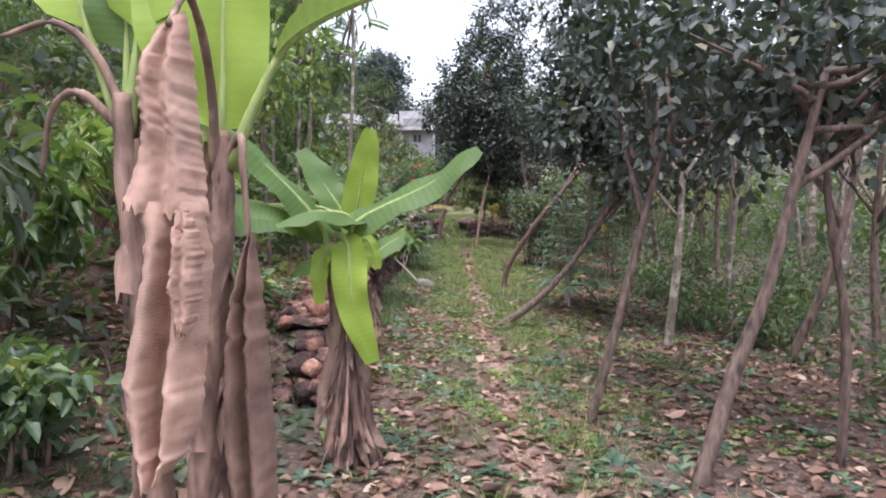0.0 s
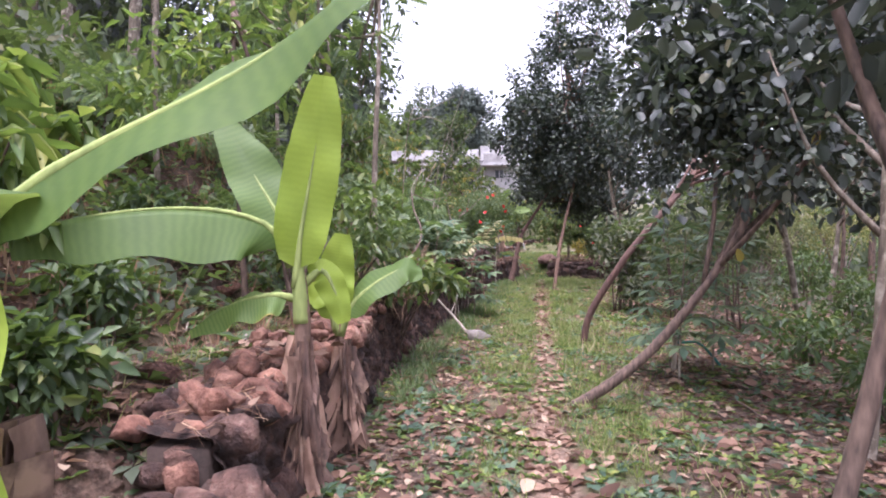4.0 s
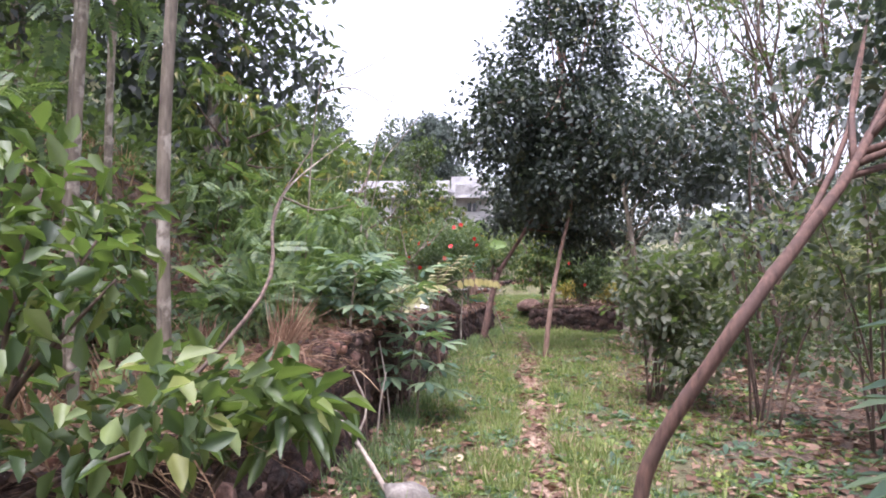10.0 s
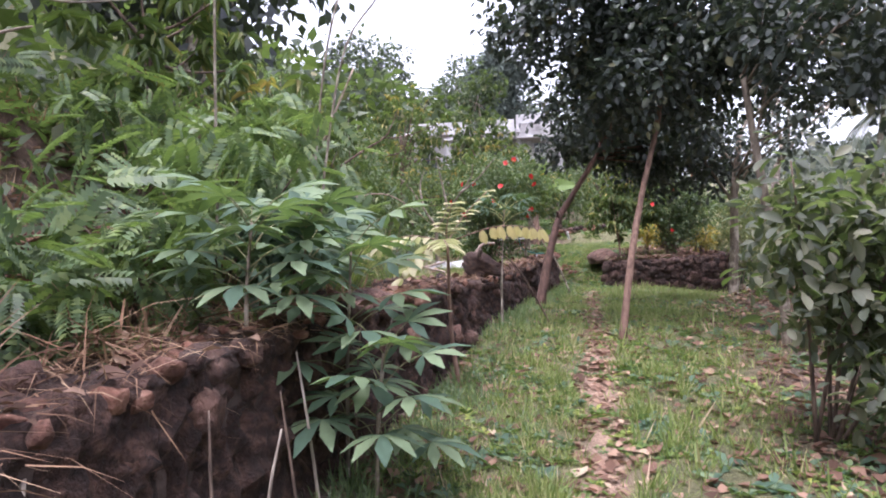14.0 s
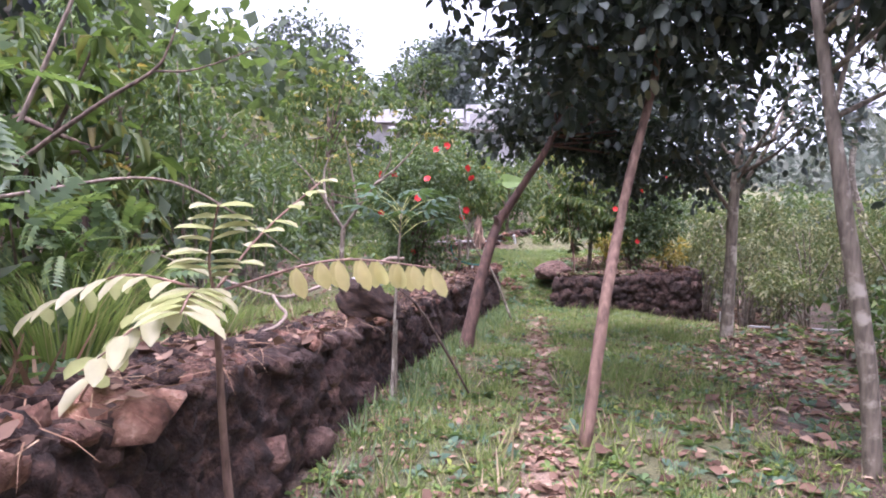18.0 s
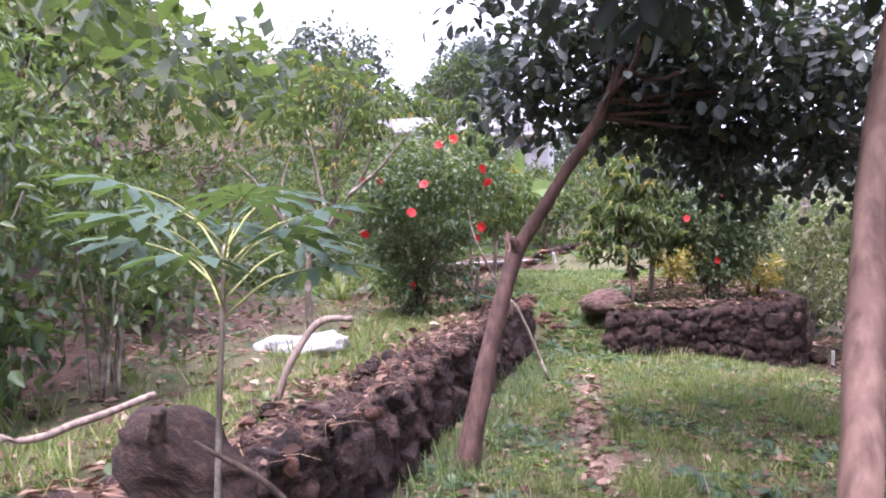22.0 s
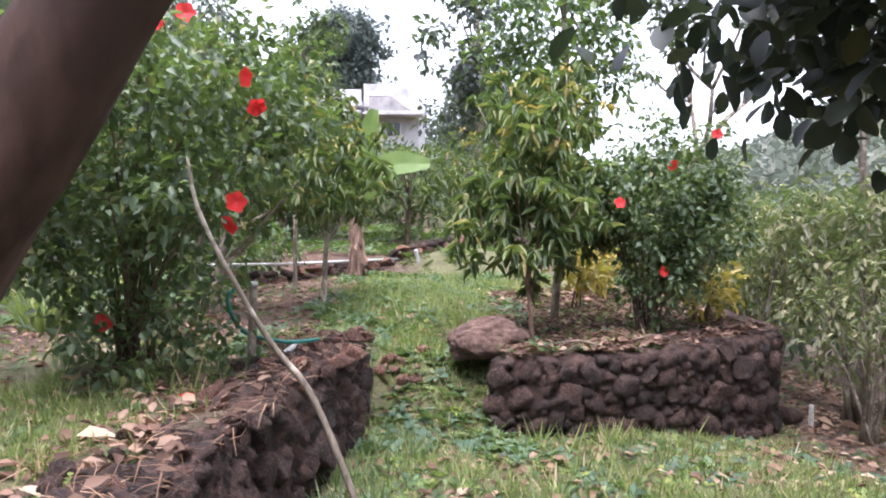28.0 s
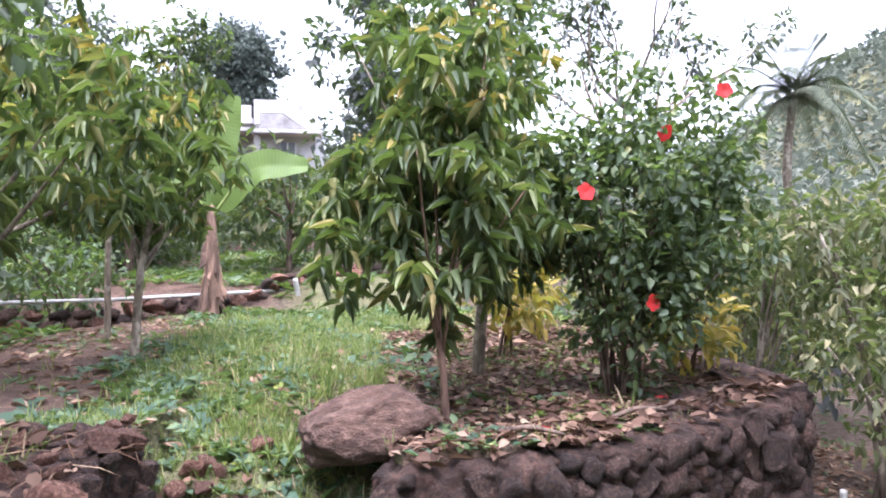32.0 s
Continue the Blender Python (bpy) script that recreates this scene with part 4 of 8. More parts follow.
tree("slanting_orchard_tree", "reddish bare trunk slanting away from the path under dark leaves", [(0.75, 10.85, 0.0), (0.8, 10.87, 0.35), (1.2, 10.8, 1.04), (1.6, 10.95, 1.53), (1.95, 11.15, 1.92), (2.3, 11.4, 2.4)], [0.046, 0.042, 0.038, 0.036, 0.03, 0.022],
     [((3.2, 11.8, 2.8), (0.95, 1.0, 0.8), 90)], bark=DARKBARK, seed=15, group="orchard trees")
tree("propped_tree", "tall dark glossy tree with a thin straight slanting trunk", [(0.47, 16.92, 0.16), (0.585, 17.1, 1.0), (0.72, 17.4, 1.65), (0.92, 17.6, 2.6), (0.9, 17.7, 3.8), (0.7, 17.8, 5.0)], [0.04, 0.034, 0.03, 0.026, 0.02, 0.012],
     [((0.8, 17.8, 2.85), (1.15, 1.0, 0.65), 120), ((0.0, 17.8, 3.75), (1.0, 1.0, 0.85), 150), ((1.3, 17.9, 3.5), (1.05, 1.0, 0.95), 160), ((0.8, 18.0, 4.7), (1.1, 0.9, 0.95), 120), ((1.0, 18.0, 5.9), (0.9, 0.9, 0.8), 60)], bark=REDBARK, seed=16, limbs=16, group="orchard trees", per=34)
lean = tree("leaning_tree", "leaning tree with a thick reddish trunk over the wall", [(-0.57, 19.85, 0.06), (-0.42, 20.1, 0.83), (-0.29, 20.28, 1.33), (-0.17, 20.3, 1.54), (0.01, 20.29, 1.83), (0.2, 20.27, 2.13), (0.42, 20.3, 2.6)], [0.08, 0.054, 0.05, 0.046, 0.038, 0.034, 0.022],
     [((0.2, 20.5, 2.95), (1.1, 0.7, 0.4), 32), ((1.2, 21.0, 2.55), (0.85, 0.9, 0.5), 66), ((1.55, 21.4, 2.1), (0.8, 0.7, 0.42), 52), ((2.1, 21.3, 2.3), (0.8, 0.9, 0.6), 24), ((0.05, 20.75, 2.42), (0.7, 0.45, 0.25), 40), ((0.4, 20.6, 2.75), (0.8, 0.5, 0.32), 50), ((0.95, 20.9, 2.3), (0.6, 0.5, 0.28), 26), ((1.0, 21.7, 2.0), (0.5, 0.4, 0.25), 14), ((1.8, 22.1, 2.2), (0.6, 0.4, 0.35), 12)], bark=DARKBARK, seed=17, limbs=11, low_limb=25, group="orchard trees", sides=14, per=24, leaf=(BROAD, 0.084, 0.06, DARK), limb_r=0.012)
put(lean, tube("branch_stub", [(-0.28, 20.26, 1.36), (-0.3, 20.23, 1.45)], [0.034, 0.022], DARKBARK, None, 10, 0.1, 5))
tree("shade_tree", "upright dark-leaved tree with a mottled grey trunk", [(2.18, 20.7, 0.0), (2.2, 20.7, 0.9), (2.21, 20.7, 1.7), (2.3, 20.8, 2.5)], [0.075, 0.06, 0.055, 0.04],
     [((2.4, 20.8, 2.6), (1.2, 1.1, 0.65), 52)], bark=GREYBARK, seed=18, group="orchard trees")
tree("mottled_tree", "slim tree with a pale mottled trunk among fallen leaves", [(1.92, 16.75, 0.08), (1.86, 16.75, 0.7), (1.7, 16.75, 1.6), (1.55, 16.8, 2.6)], [0.052, 0.044, 0.04, 0.028],
     [((2.2, 16.5, 3.0), (1.0, 1.0, 0.7), 80), ((2.9, 17.4, 2.95), (0.6, 0.7, 0.5), 40)], bark=GREYBARK, seed=19, group="orchard trees", limb_r=0.012, low_limb=23)
rg = np.random.default_rng(77)
for k, (x, yy, h) in enumerate([(2.22, 7.16, 2.2), (3.2, 6.6, 2.4), (3.6, 9.2, 2.6), (4.6, 7.4, 2.6), (3.9, 13.0, 2.4), (4.4, 11.4, 2.8), (5.6, 10.0, 3.0), (3.6, 16.4, 1.8), (5.2, 15.5, 2.8), (4.0, 18.6, 1.5), (6.6, 13.0, 3.2), (6.4, 18.0, 3.0)]):
    z = gz(x, yy)
    b = rg.normal(size=2) * 0.12
    tree("orchard_tree", "dark-leaved orchard tree with a thin pale trunk", [(x, yy, z), (x + b[0], yy + b[1], z + h * 0.45), (x + b[0] * 2, yy, z + h)], [0.05, 0.04, 0.025],
         [((x + b[0] * 2, yy, z + h + 0.5), (1.1, 1.1, 0.9), 22 if k < 4 else 34)], (BROAD_FAR, 0.12, 0.075, DARK), bark=GREYBARK if k % 2 == 0 else BARK, seed=30 + k, limbs=5, group="orchard trees", per=15)

# ---- bananas ----


def banana_leaf(e, pts, width, mat, up=(0, 0, 1), name="leaf", crumple=0.0, fold=0.18, seed=0, petiole=0.12, twist=0.0, label=""):
    """A blade along a curve; the stalk is its first stretch."""
    n, mw = 26, 6
    g = np.random.default_rng(seed)
    c = spline(pts, n)
    t = unit(np.gradient(c, axis=0))
    r = unit(np.cross(t, np.asarray(up, float)))
    nn = np.cross(r, t)
    s = np.linspace(0, 1, n)
    q = np.clip((s - petiole) / (1 - petiole), 0, 1)
    half = width / 2 * np.sin(np.pi * (0.04 + 0.93 * np.clip(q, 0, 1) ** (0.75 if not crumple else 0.5))) ** 0.5 * (q > 0) + 0.012
    v, uv = [], []
    ph = g.uniform(0, 6, 4)
    for i in range(n):
        tw = twist * s[i]
        rr = r[i] * math.cos(tw) + nn[i] * math.sin(tw)
        ni = np.cross(rr, t[i])
        for j in range(-mw, mw + 1):
            a = j / mw
            wv = 0.018 * math.sin(s[i] * 21 + ph[0] + a) * abs(a) + crumple * (math.sin(s[i] * 17 + a * 5 + ph[1]) + 0.6 * math.sin(a * 11 + s[i] * 31 + ph[2])) * abs(a)
            if crumple:
                wv += 0.03 * math.cos(a * 9 + ph[1] + 1.5 * math.sin(s[i] * 4)) * (0.3 + s[i])
            ragged = 1 + (0.012 + crumple * 3) * (math.sin(s[i] * 57 + ph[3]) + math.sin(s[i] * 23 + ph[0])) * abs(a)
            v.append(c[i] + rr * (a * half[i] * ragged) + ni * (fold * abs(a) * half[i] + wv * min(1, half[i] * 9)))
            uv.append((0.5 + a / 2, s[i]))
    k = 2 * mw + 1
    i, j = np.meshgrid(np.arange(n - 1), np.arange(k - 1), indexing="ij")
    f = np.stack([i * k + j, i * k + j + 1, (i + 1) * k + j + 1, (i + 1) * k + j], -1).reshape(-1, 4)
    ob = put(e, raw(name, v, f, mat, None, label, True, uv))
    rib = tube("midrib", c[:-2:3] - nn[:-2:3] * 0.006, [0.024, 0.013, 0.003], RIB if mat is not BANANA_DRY else DRYSTEM, None, 6, 0.0, 1, n=14)
    under(ob, rib)
    return ob


def dead_sheet(e, top, end, width, seed, face=(0, -1, 0), pleats=1.6, depth=0.05, taper=0.25, mat=BANANA_DRY):
    """A dead leaf hanging like folded cloth, with pleats along it and a torn lower edge."""
    g = np.random.default_rng(seed)
    top, end = np.asarray(top, float), np.asarray(end, float)
    nrm = unit(np.asarray(face, float))
    down = unit(end - top)
    side = unit(np.cross(down, nrm))
    ln = np.linalg.norm(end - top)
    n, m = (44, 26) if width > 0.12 else (18, 6)
    ph = g.uniform(0, 6.28, 6)
    v, uv = [], []
    for i in range(n):
        s = i / (n - 1)
        base = width / 2 * (1 - taper * (1 - min(1, s * 4)))
        for j in range(m):
            a = -1 + 2 * j / (m - 1)
            half = base * (1 + (0.3 * noise.noise(Vector((s * ln * 5, ph[0] + (3 if a > 0 else 0), 1))) + 0.07 * noise.noise(Vector((s * ln * 24, ph[1] + (3 if a > 0 else 0), 2)))) * abs(a))
            tear = (0.06 * math.sin(a * 6 + ph[2]) + 0.04 * math.sin(a * 17 + ph[3]) + 0.05 * a * math.sin(ph[4])) * max(0, s - 0.55) * 2
            w = depth * math.cos(a * math.pi * pleats + ph[5] + 0.9 * math.sin(s * 3.1 + ph[0])) * (0.5 + s)
            w += 0.012 * noise.noise(Vector((a * 3 + ph[1], s * ln * 26, ph[2]))) + 0.02 * noise.noise(Vector((a * 2, s * ln * 9, ph[3]))) - 0.05 * abs(a) ** 2.5 - 0.02 * math.sin(s * 3)
            v.append(top + down * (s * ln + tear) + side * (a * half * (0.9 + 0.1 * math.cos(a * 7 + s * 5))) + nrm * w)
            uv.append((0.5 + a / 2, s))
    i, j = np.meshgrid(np.arange(n - 1), np.arange(m - 1), indexing="ij")
    f = np.stack([i * m + j, i * m + j + 1, (i + 1) * m + j + 1, (i + 1) * m + j], -1).reshape(-1, 4)
    return put(e, raw("dead_leaf", v, f, mat, None, "brown dead leaf hanging in folds", True, uv))


def dry_skirt(e, x, y, z0, z1, n, seed, size=0.4):
    """Ragged strips of rotten sheath hanging round a stem."""
    g = np.random.default_rng(seed)
    for k in range(n + 26):
        a = g.uniform(0, 6.28)
        c, q = math.cos(a), math.sin(a)
        top = np.array((x + 0.07 * c, y + 0.07 * q, g.uniform(z0 + 0.25, z1 + 0.15)))
        end = top + (0.055 * c + g.normal() * 0.04, 0.055 * q + g.normal() * 0.04, -g.uniform(0.25, size + 0.1))
        end[2] = max(end[2], z0)
        dead_sheet(e, top, end, g.uniform(0.025, 0.1), seed + k, (c, q, 0.1), 0.9, 0.03, 0.3, (DARKDRY, BANANA_DARK, DARKDRY, DRYSTEM, DARKDRY, BANANA_DRY, DARKDRY)[k % 7])


def drape(e, lefts, rights, y, groove, seed, mat=BANANA_DRY, name="dead_leaf", bulge=0.05):
    """A broad dead leaf hung like cloth between two edges of (x, z), creased along the middle, with torn edges."""
    g = np.random.default_rng(seed)
    n, m = 70, 30
    a, b = spline([(p[0], y, p[1]) for p in lefts], n), spline([(p[0], y, p[1]) for p in rights], n)
    ph = g.uniform(0, 9, 4)
    v, uv = [], []
    for i in range(n):
        s = i / (n - 1)
        torn = 0.05 * np.clip(s - 0.85, 0, 1) * 6
        la = a[i] + (0.007 * noise.noise(Vector((s * 23, ph[0], 0))) + 0.007 * noise.noise(Vector((s * 90, ph[0], 5))), 0, 0)
        rb = b[i] + (0.007 * noise.noise(Vector((s * 23, ph[1], 0))) + 0.007 * noise.noise(Vector((s * 90, ph[1], 5))), 0, 0)
        for j in range(m):
            u = j / (m - 1)
            c = 2 * u - 1
            hollow = -groove * math.exp(-(c * 5) ** 2)
            d = bulge * (1 - abs(2 * abs(c) - 0.8) ** 1.6) + hollow - 0.03 * abs(c) ** 5
            d += 0.016 * noise.noise(Vector((c * 1.4 + ph[2], s * 3.5, 1))) + 0.005 * noise.noise(Vector((c * 3 + s * 2, s * 9, ph[2]))) + (0.0015 + 0.004 * max(0, noise.noise(Vector((c * 2, s * 5, ph[1]))))) * noise.noise(Vector((c * 3.5, s * 34 + c * 9, ph[3]))) + 0.002 * noise.noise(Vector((c * 7, s * 70 - c * 12, ph[3])))
            p = la + (rb - la) * u
            p[1] -= d * min(1, 4 * s + 0.2)
            p[2] -= torn * noise.noise(Vector((c * 5, ph[2], 3))) + torn * 0.5 * noise.noise(Vector((c * 17, ph[2], 3)))
            v.append(p)
            uv.append((u, s))
    i, j = np.meshgrid(np.arange(n - 1), np.arange(m - 1), indexing="ij")
    f = np.stack([i * m + j, i * m + j + 1, (i + 1) * m + j + 1, (i + 1) * m + j], -1).reshape(-1, 4)
    return put(e, raw(name, v, f, mat, None, "pinkish brown dead leaf hanging in folds", True, uv))


b1 = plant("banana_plant", "banana plant wrapped in hanging dead brown leaves", "banana plant", (-0.9, 2.25, gz(-0.9, 2.25)), "banana plants")
put(b1, tube("pseudostem", [(-0.92, 2.22, 0.0), (-0.89, 2.2, 0.54), (-0.84, 2.2, 1.15), (-0.81, 2.2, 1.5), (-0.81, 2.2, 1.74)], [0.062, 0.054, 0.048, 0.038, 0.026], DRYSTEM, None, 16, 0.07, 3, n=40))
put(b1, tube("pseudostem", [(-1.07, 2.3, 0.0), (-1.08, 2.26, 0.6), (-1.1, 2.24, 1.2), (-1.13, 2.22, 1.55), (-1.14, 2.22, 1.86)], [0.062, 0.054, 0.046, 0.038, 0.028], DRYSTEM, None, 16, 0.07, 4, n=40))
drape(b1, [(-0.82, 1.95), (-0.885, 1.84), (-0.875, 1.7), (-0.93, 1.5)], [(-0.74, 2.0), (-0.73, 1.8), (-0.715, 1.64), (-0.7, 1.485)], 1.74, 0.01, 3, bulge=0.035)
drape(b1, [(-0.87, 1.52), (-0.87, 1.35), (-0.925, 1.1), (-0.93, 1.0), (-0.9, 0.86), (-0.86, 0.76)], [(-0.7, 1.52), (-0.69, 1.37), (-0.71, 1.12), (-0.725, 0.98), (-0.76, 0.86), (-0.81, 0.8)], 1.72, 0.07, 4)
drape(b1, [(-0.75, 1.5), (-0.765, 1.4), (-0.775, 1.28), (-0.74, 1.2)], [(-0.71, 1.5), (-0.69, 1.4), (-0.695, 1.28), (-0.72, 1.18)], 1.66, 0.0, 7, bulge=0.02)
drape(b1, [(-0.71, 1.42), (-0.77, 1.2), (-0.8, 0.95), (-0.8, 0.68), (-0.75, 0.4)], [(-0.69, 1.42), (-0.67, 1.2), (-0.65, 0.95), (-0.635, 0.68), (-0.64, 0.4)], 2.12, 0.03, 5, BANANA_DARK)
for sx, sy, z0, z1, r0 in ((-0.84, 2.2, 0.4, 1.62, 0.045), (-1.11, 2.24, 0.6, 1.75, 0.045), (-0.87, 2.2, 0.2, 1.2, 0.05)):
    for k in range(11):
        aa = k * 0.63 - 3.4
        h = z0 + (z1 - z0) * ((k * 0.37) % 1)
        dead_sheet(b1, (sx + r0 * math.cos(aa), sy + r0 * math.sin(aa), h + 0.14), (sx + (r0 + 0.02) * math.cos(aa), sy + (r0 + 0.02) * math.sin(aa), h - 0.22), 0.07, 50 + k, (math.cos(aa), math.sin(aa), 0.1), 0.6, 0.02, 0.2, DARKDRY if k % 2 else DRYSTEM)
dry_skirt(b1, -0.9, 2.25, 0.02, 0.5, 5, 300)
for pts in ([(-1.14, 2.22, 1.8), (-1.22, 2.22, 1.98), (-1.34, 2.2, 2.08), (-1.5, 2.18, 2.03)], [(-0.79, 2.2, 1.66), (-0.74, 2.17, 1.72), (-0.72, 2.13, 1.6), (-0.7, 2.12, 1.38)], [(-1.15, 2.22, 1.75), (-1.27, 2.2, 1.86), (-1.36, 2.2, 1.8), (-1.4, 2.2, 1.6)], [(-0.83, 2.2, 1.6), (-0.81, 2.1, 1.9), (-0.79, 1.9, 2.08), (-0.775, 1.72, 1.96)]):
    put(b1, tube("leaf_stalk", pts, [0.017, 0.013, 0.008], DRYSTEM, None, 7, 0.06, 9, "withered brown leaf stalk"))
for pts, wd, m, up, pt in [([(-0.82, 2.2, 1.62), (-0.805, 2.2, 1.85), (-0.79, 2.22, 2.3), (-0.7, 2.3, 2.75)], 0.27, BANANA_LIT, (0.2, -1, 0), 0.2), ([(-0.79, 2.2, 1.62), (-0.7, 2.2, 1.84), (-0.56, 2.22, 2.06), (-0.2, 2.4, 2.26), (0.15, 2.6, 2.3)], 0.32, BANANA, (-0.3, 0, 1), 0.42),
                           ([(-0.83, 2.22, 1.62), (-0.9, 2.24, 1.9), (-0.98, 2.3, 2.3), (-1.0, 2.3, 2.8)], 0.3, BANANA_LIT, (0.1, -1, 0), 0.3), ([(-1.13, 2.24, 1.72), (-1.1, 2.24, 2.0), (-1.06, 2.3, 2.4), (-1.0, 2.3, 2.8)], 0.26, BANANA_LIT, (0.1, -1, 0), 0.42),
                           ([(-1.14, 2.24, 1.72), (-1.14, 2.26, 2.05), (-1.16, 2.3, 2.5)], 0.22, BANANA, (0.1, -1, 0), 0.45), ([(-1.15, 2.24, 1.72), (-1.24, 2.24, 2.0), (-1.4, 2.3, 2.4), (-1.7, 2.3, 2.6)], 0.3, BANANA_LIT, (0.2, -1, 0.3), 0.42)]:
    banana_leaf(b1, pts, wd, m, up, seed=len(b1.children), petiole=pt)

b2 = plant("banana_plant", "young banana plant with a dead skirt and one drooping lime leaf", "banana plant", (-0.68, 3.75, gz(-0.68, 3.75)), "banana plants")
put(b2, tube("pseudostem", [(-0.6, 3.76, 0), (-0.65, 3.76, 0.5), (-0.72, 3.75, 0.95), (-0.75, 3.74, 1.27)], [0.065, 0.052, 0.036, 0.018], DRYSTEM, None, 12, 0.06, 5, n=30))
dry_skirt(b2, -0.65, 3.75, 0.03, 0.85, 20, 320, 0.6)
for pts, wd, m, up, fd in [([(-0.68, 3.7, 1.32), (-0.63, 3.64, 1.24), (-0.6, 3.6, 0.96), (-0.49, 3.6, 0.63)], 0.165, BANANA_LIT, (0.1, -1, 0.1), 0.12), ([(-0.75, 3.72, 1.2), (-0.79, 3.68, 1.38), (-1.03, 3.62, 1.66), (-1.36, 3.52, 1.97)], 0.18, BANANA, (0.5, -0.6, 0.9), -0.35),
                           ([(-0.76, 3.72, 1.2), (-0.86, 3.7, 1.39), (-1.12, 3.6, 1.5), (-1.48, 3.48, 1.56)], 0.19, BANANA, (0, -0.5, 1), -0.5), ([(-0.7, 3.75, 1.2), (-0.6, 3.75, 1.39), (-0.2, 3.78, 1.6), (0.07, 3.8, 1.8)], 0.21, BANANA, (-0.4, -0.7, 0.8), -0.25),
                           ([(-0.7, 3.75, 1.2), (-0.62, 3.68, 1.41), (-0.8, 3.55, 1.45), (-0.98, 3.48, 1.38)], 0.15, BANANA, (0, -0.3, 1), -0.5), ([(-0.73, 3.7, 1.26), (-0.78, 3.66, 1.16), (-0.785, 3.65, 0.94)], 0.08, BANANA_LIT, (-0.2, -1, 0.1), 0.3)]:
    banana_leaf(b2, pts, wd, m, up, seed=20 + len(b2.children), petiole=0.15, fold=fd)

b3 = plant("banana_plant", "green banana plant with one tall upright leaf beside the wall", "banana plant", (-0.95, 6.05, gz(-0.9, 6.05)), "banana plants")
put(b3, tube("pseudostem", [(-0.94, 6.05, 0.0), (-0.95, 6.05, 0.5), (-0.95, 6.06, 0.9), (-0.96, 6.06, 1.2)], [0.06, 0.048, 0.038, 0.012], DRYSTEM, None, 14, 0.05, 6, n=30))
put(b3, tube("pseudostem", [(-0.955, 6.05, 0.86), (-0.965, 6.05, 1.05), (-0.98, 6.05, 1.24)], [0.041, 0.036, 0.022], RIB, None, 12, 0.03, 16, "pale green top of the stem"))
dry_skirt(b3, -0.945, 6.03, 0.02, 0.7, 20, 340, 0.5)
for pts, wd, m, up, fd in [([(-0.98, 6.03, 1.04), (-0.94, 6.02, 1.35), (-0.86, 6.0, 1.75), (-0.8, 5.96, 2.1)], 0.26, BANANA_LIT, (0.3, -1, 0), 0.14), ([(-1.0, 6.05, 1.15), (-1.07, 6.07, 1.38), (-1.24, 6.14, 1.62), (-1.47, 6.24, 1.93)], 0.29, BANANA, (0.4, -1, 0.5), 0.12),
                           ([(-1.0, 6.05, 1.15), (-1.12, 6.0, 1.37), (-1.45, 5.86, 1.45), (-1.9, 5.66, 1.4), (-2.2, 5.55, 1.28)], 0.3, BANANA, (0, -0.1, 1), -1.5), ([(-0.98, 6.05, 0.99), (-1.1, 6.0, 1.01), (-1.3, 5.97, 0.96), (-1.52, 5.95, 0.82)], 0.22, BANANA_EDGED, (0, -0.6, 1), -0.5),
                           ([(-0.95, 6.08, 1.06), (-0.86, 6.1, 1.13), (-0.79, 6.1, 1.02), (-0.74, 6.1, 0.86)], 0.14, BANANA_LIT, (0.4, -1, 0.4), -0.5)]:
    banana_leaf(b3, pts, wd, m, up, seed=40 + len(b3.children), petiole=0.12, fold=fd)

b4 = plant("banana_plant", "small banana sucker with two upright lime leaves", "banana plant", (-0.93, 6.72, gz(-0.9, 6.72)), "banana plants")
put(b4, tube("pseudostem", [(-0.91, 6.7, 0.0), (-0.93, 6.7, 0.44), (-0.96, 6.71, 0.85)], [0.045, 0.036, 0.012], DRYSTEM, None, 10, 0.05, 7, n=20))
dry_skirt(b4, -0.92, 6.68, 0.02, 0.55, 8, 360, 0.4)
for pts, wd, m, up, fd in [([(-0.96, 6.7, 0.7), (-0.98, 6.7, 1.0), (-0.94, 6.72, 1.32)], 0.21, BANANA_LIT, (0.2, -1, 0), 0.15), ([(-0.95, 6.7, 0.7), (-0.86, 6.72, 0.92), (-0.62, 6.85, 1.1), (-0.48, 6.92, 1.08)], 0.23, BANANA, (-0.3, -0.8, 0.8), -0.2),
                           ([(-0.97, 6.7, 0.72), (-1.03, 6.66, 0.95), (-1.1, 6.6, 0.9)], 0.16, BANANA_LIT, (0.2, -1, 0.3), 0.2)]:
    banana_leaf(b4, pts, wd, m, up, seed=60 + len(b4.children), petiole=0.18, fold=fd)

x, yy = -1.46, 30.3
b5 = plant("banana_plant", "distant banana plant with a brown stem and lime leaves", "banana plant", (x, yy, gz(x, yy)), "banana plants")
put(b5, tube("pseudostem", [(x, yy, 0.4), (x + 0.02, yy, 1.1), (x, yy, 1.85)], [0.1, 0.08, 0.05], DRYSTEM, None, 10, 0.04, 8))
dry_skirt(b5, x, yy, 0.55, 1.4, 5, 380, 0.5)
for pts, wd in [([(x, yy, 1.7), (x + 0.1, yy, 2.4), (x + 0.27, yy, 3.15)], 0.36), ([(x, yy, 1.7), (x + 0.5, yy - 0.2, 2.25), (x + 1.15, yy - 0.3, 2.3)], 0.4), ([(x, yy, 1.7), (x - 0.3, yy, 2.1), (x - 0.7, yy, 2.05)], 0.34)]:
    banana_leaf(b5, pts, wd, BANANA_SHADED, (0.1, -1, 0.4), seed=80 + len(b5.children), petiole=0.1)

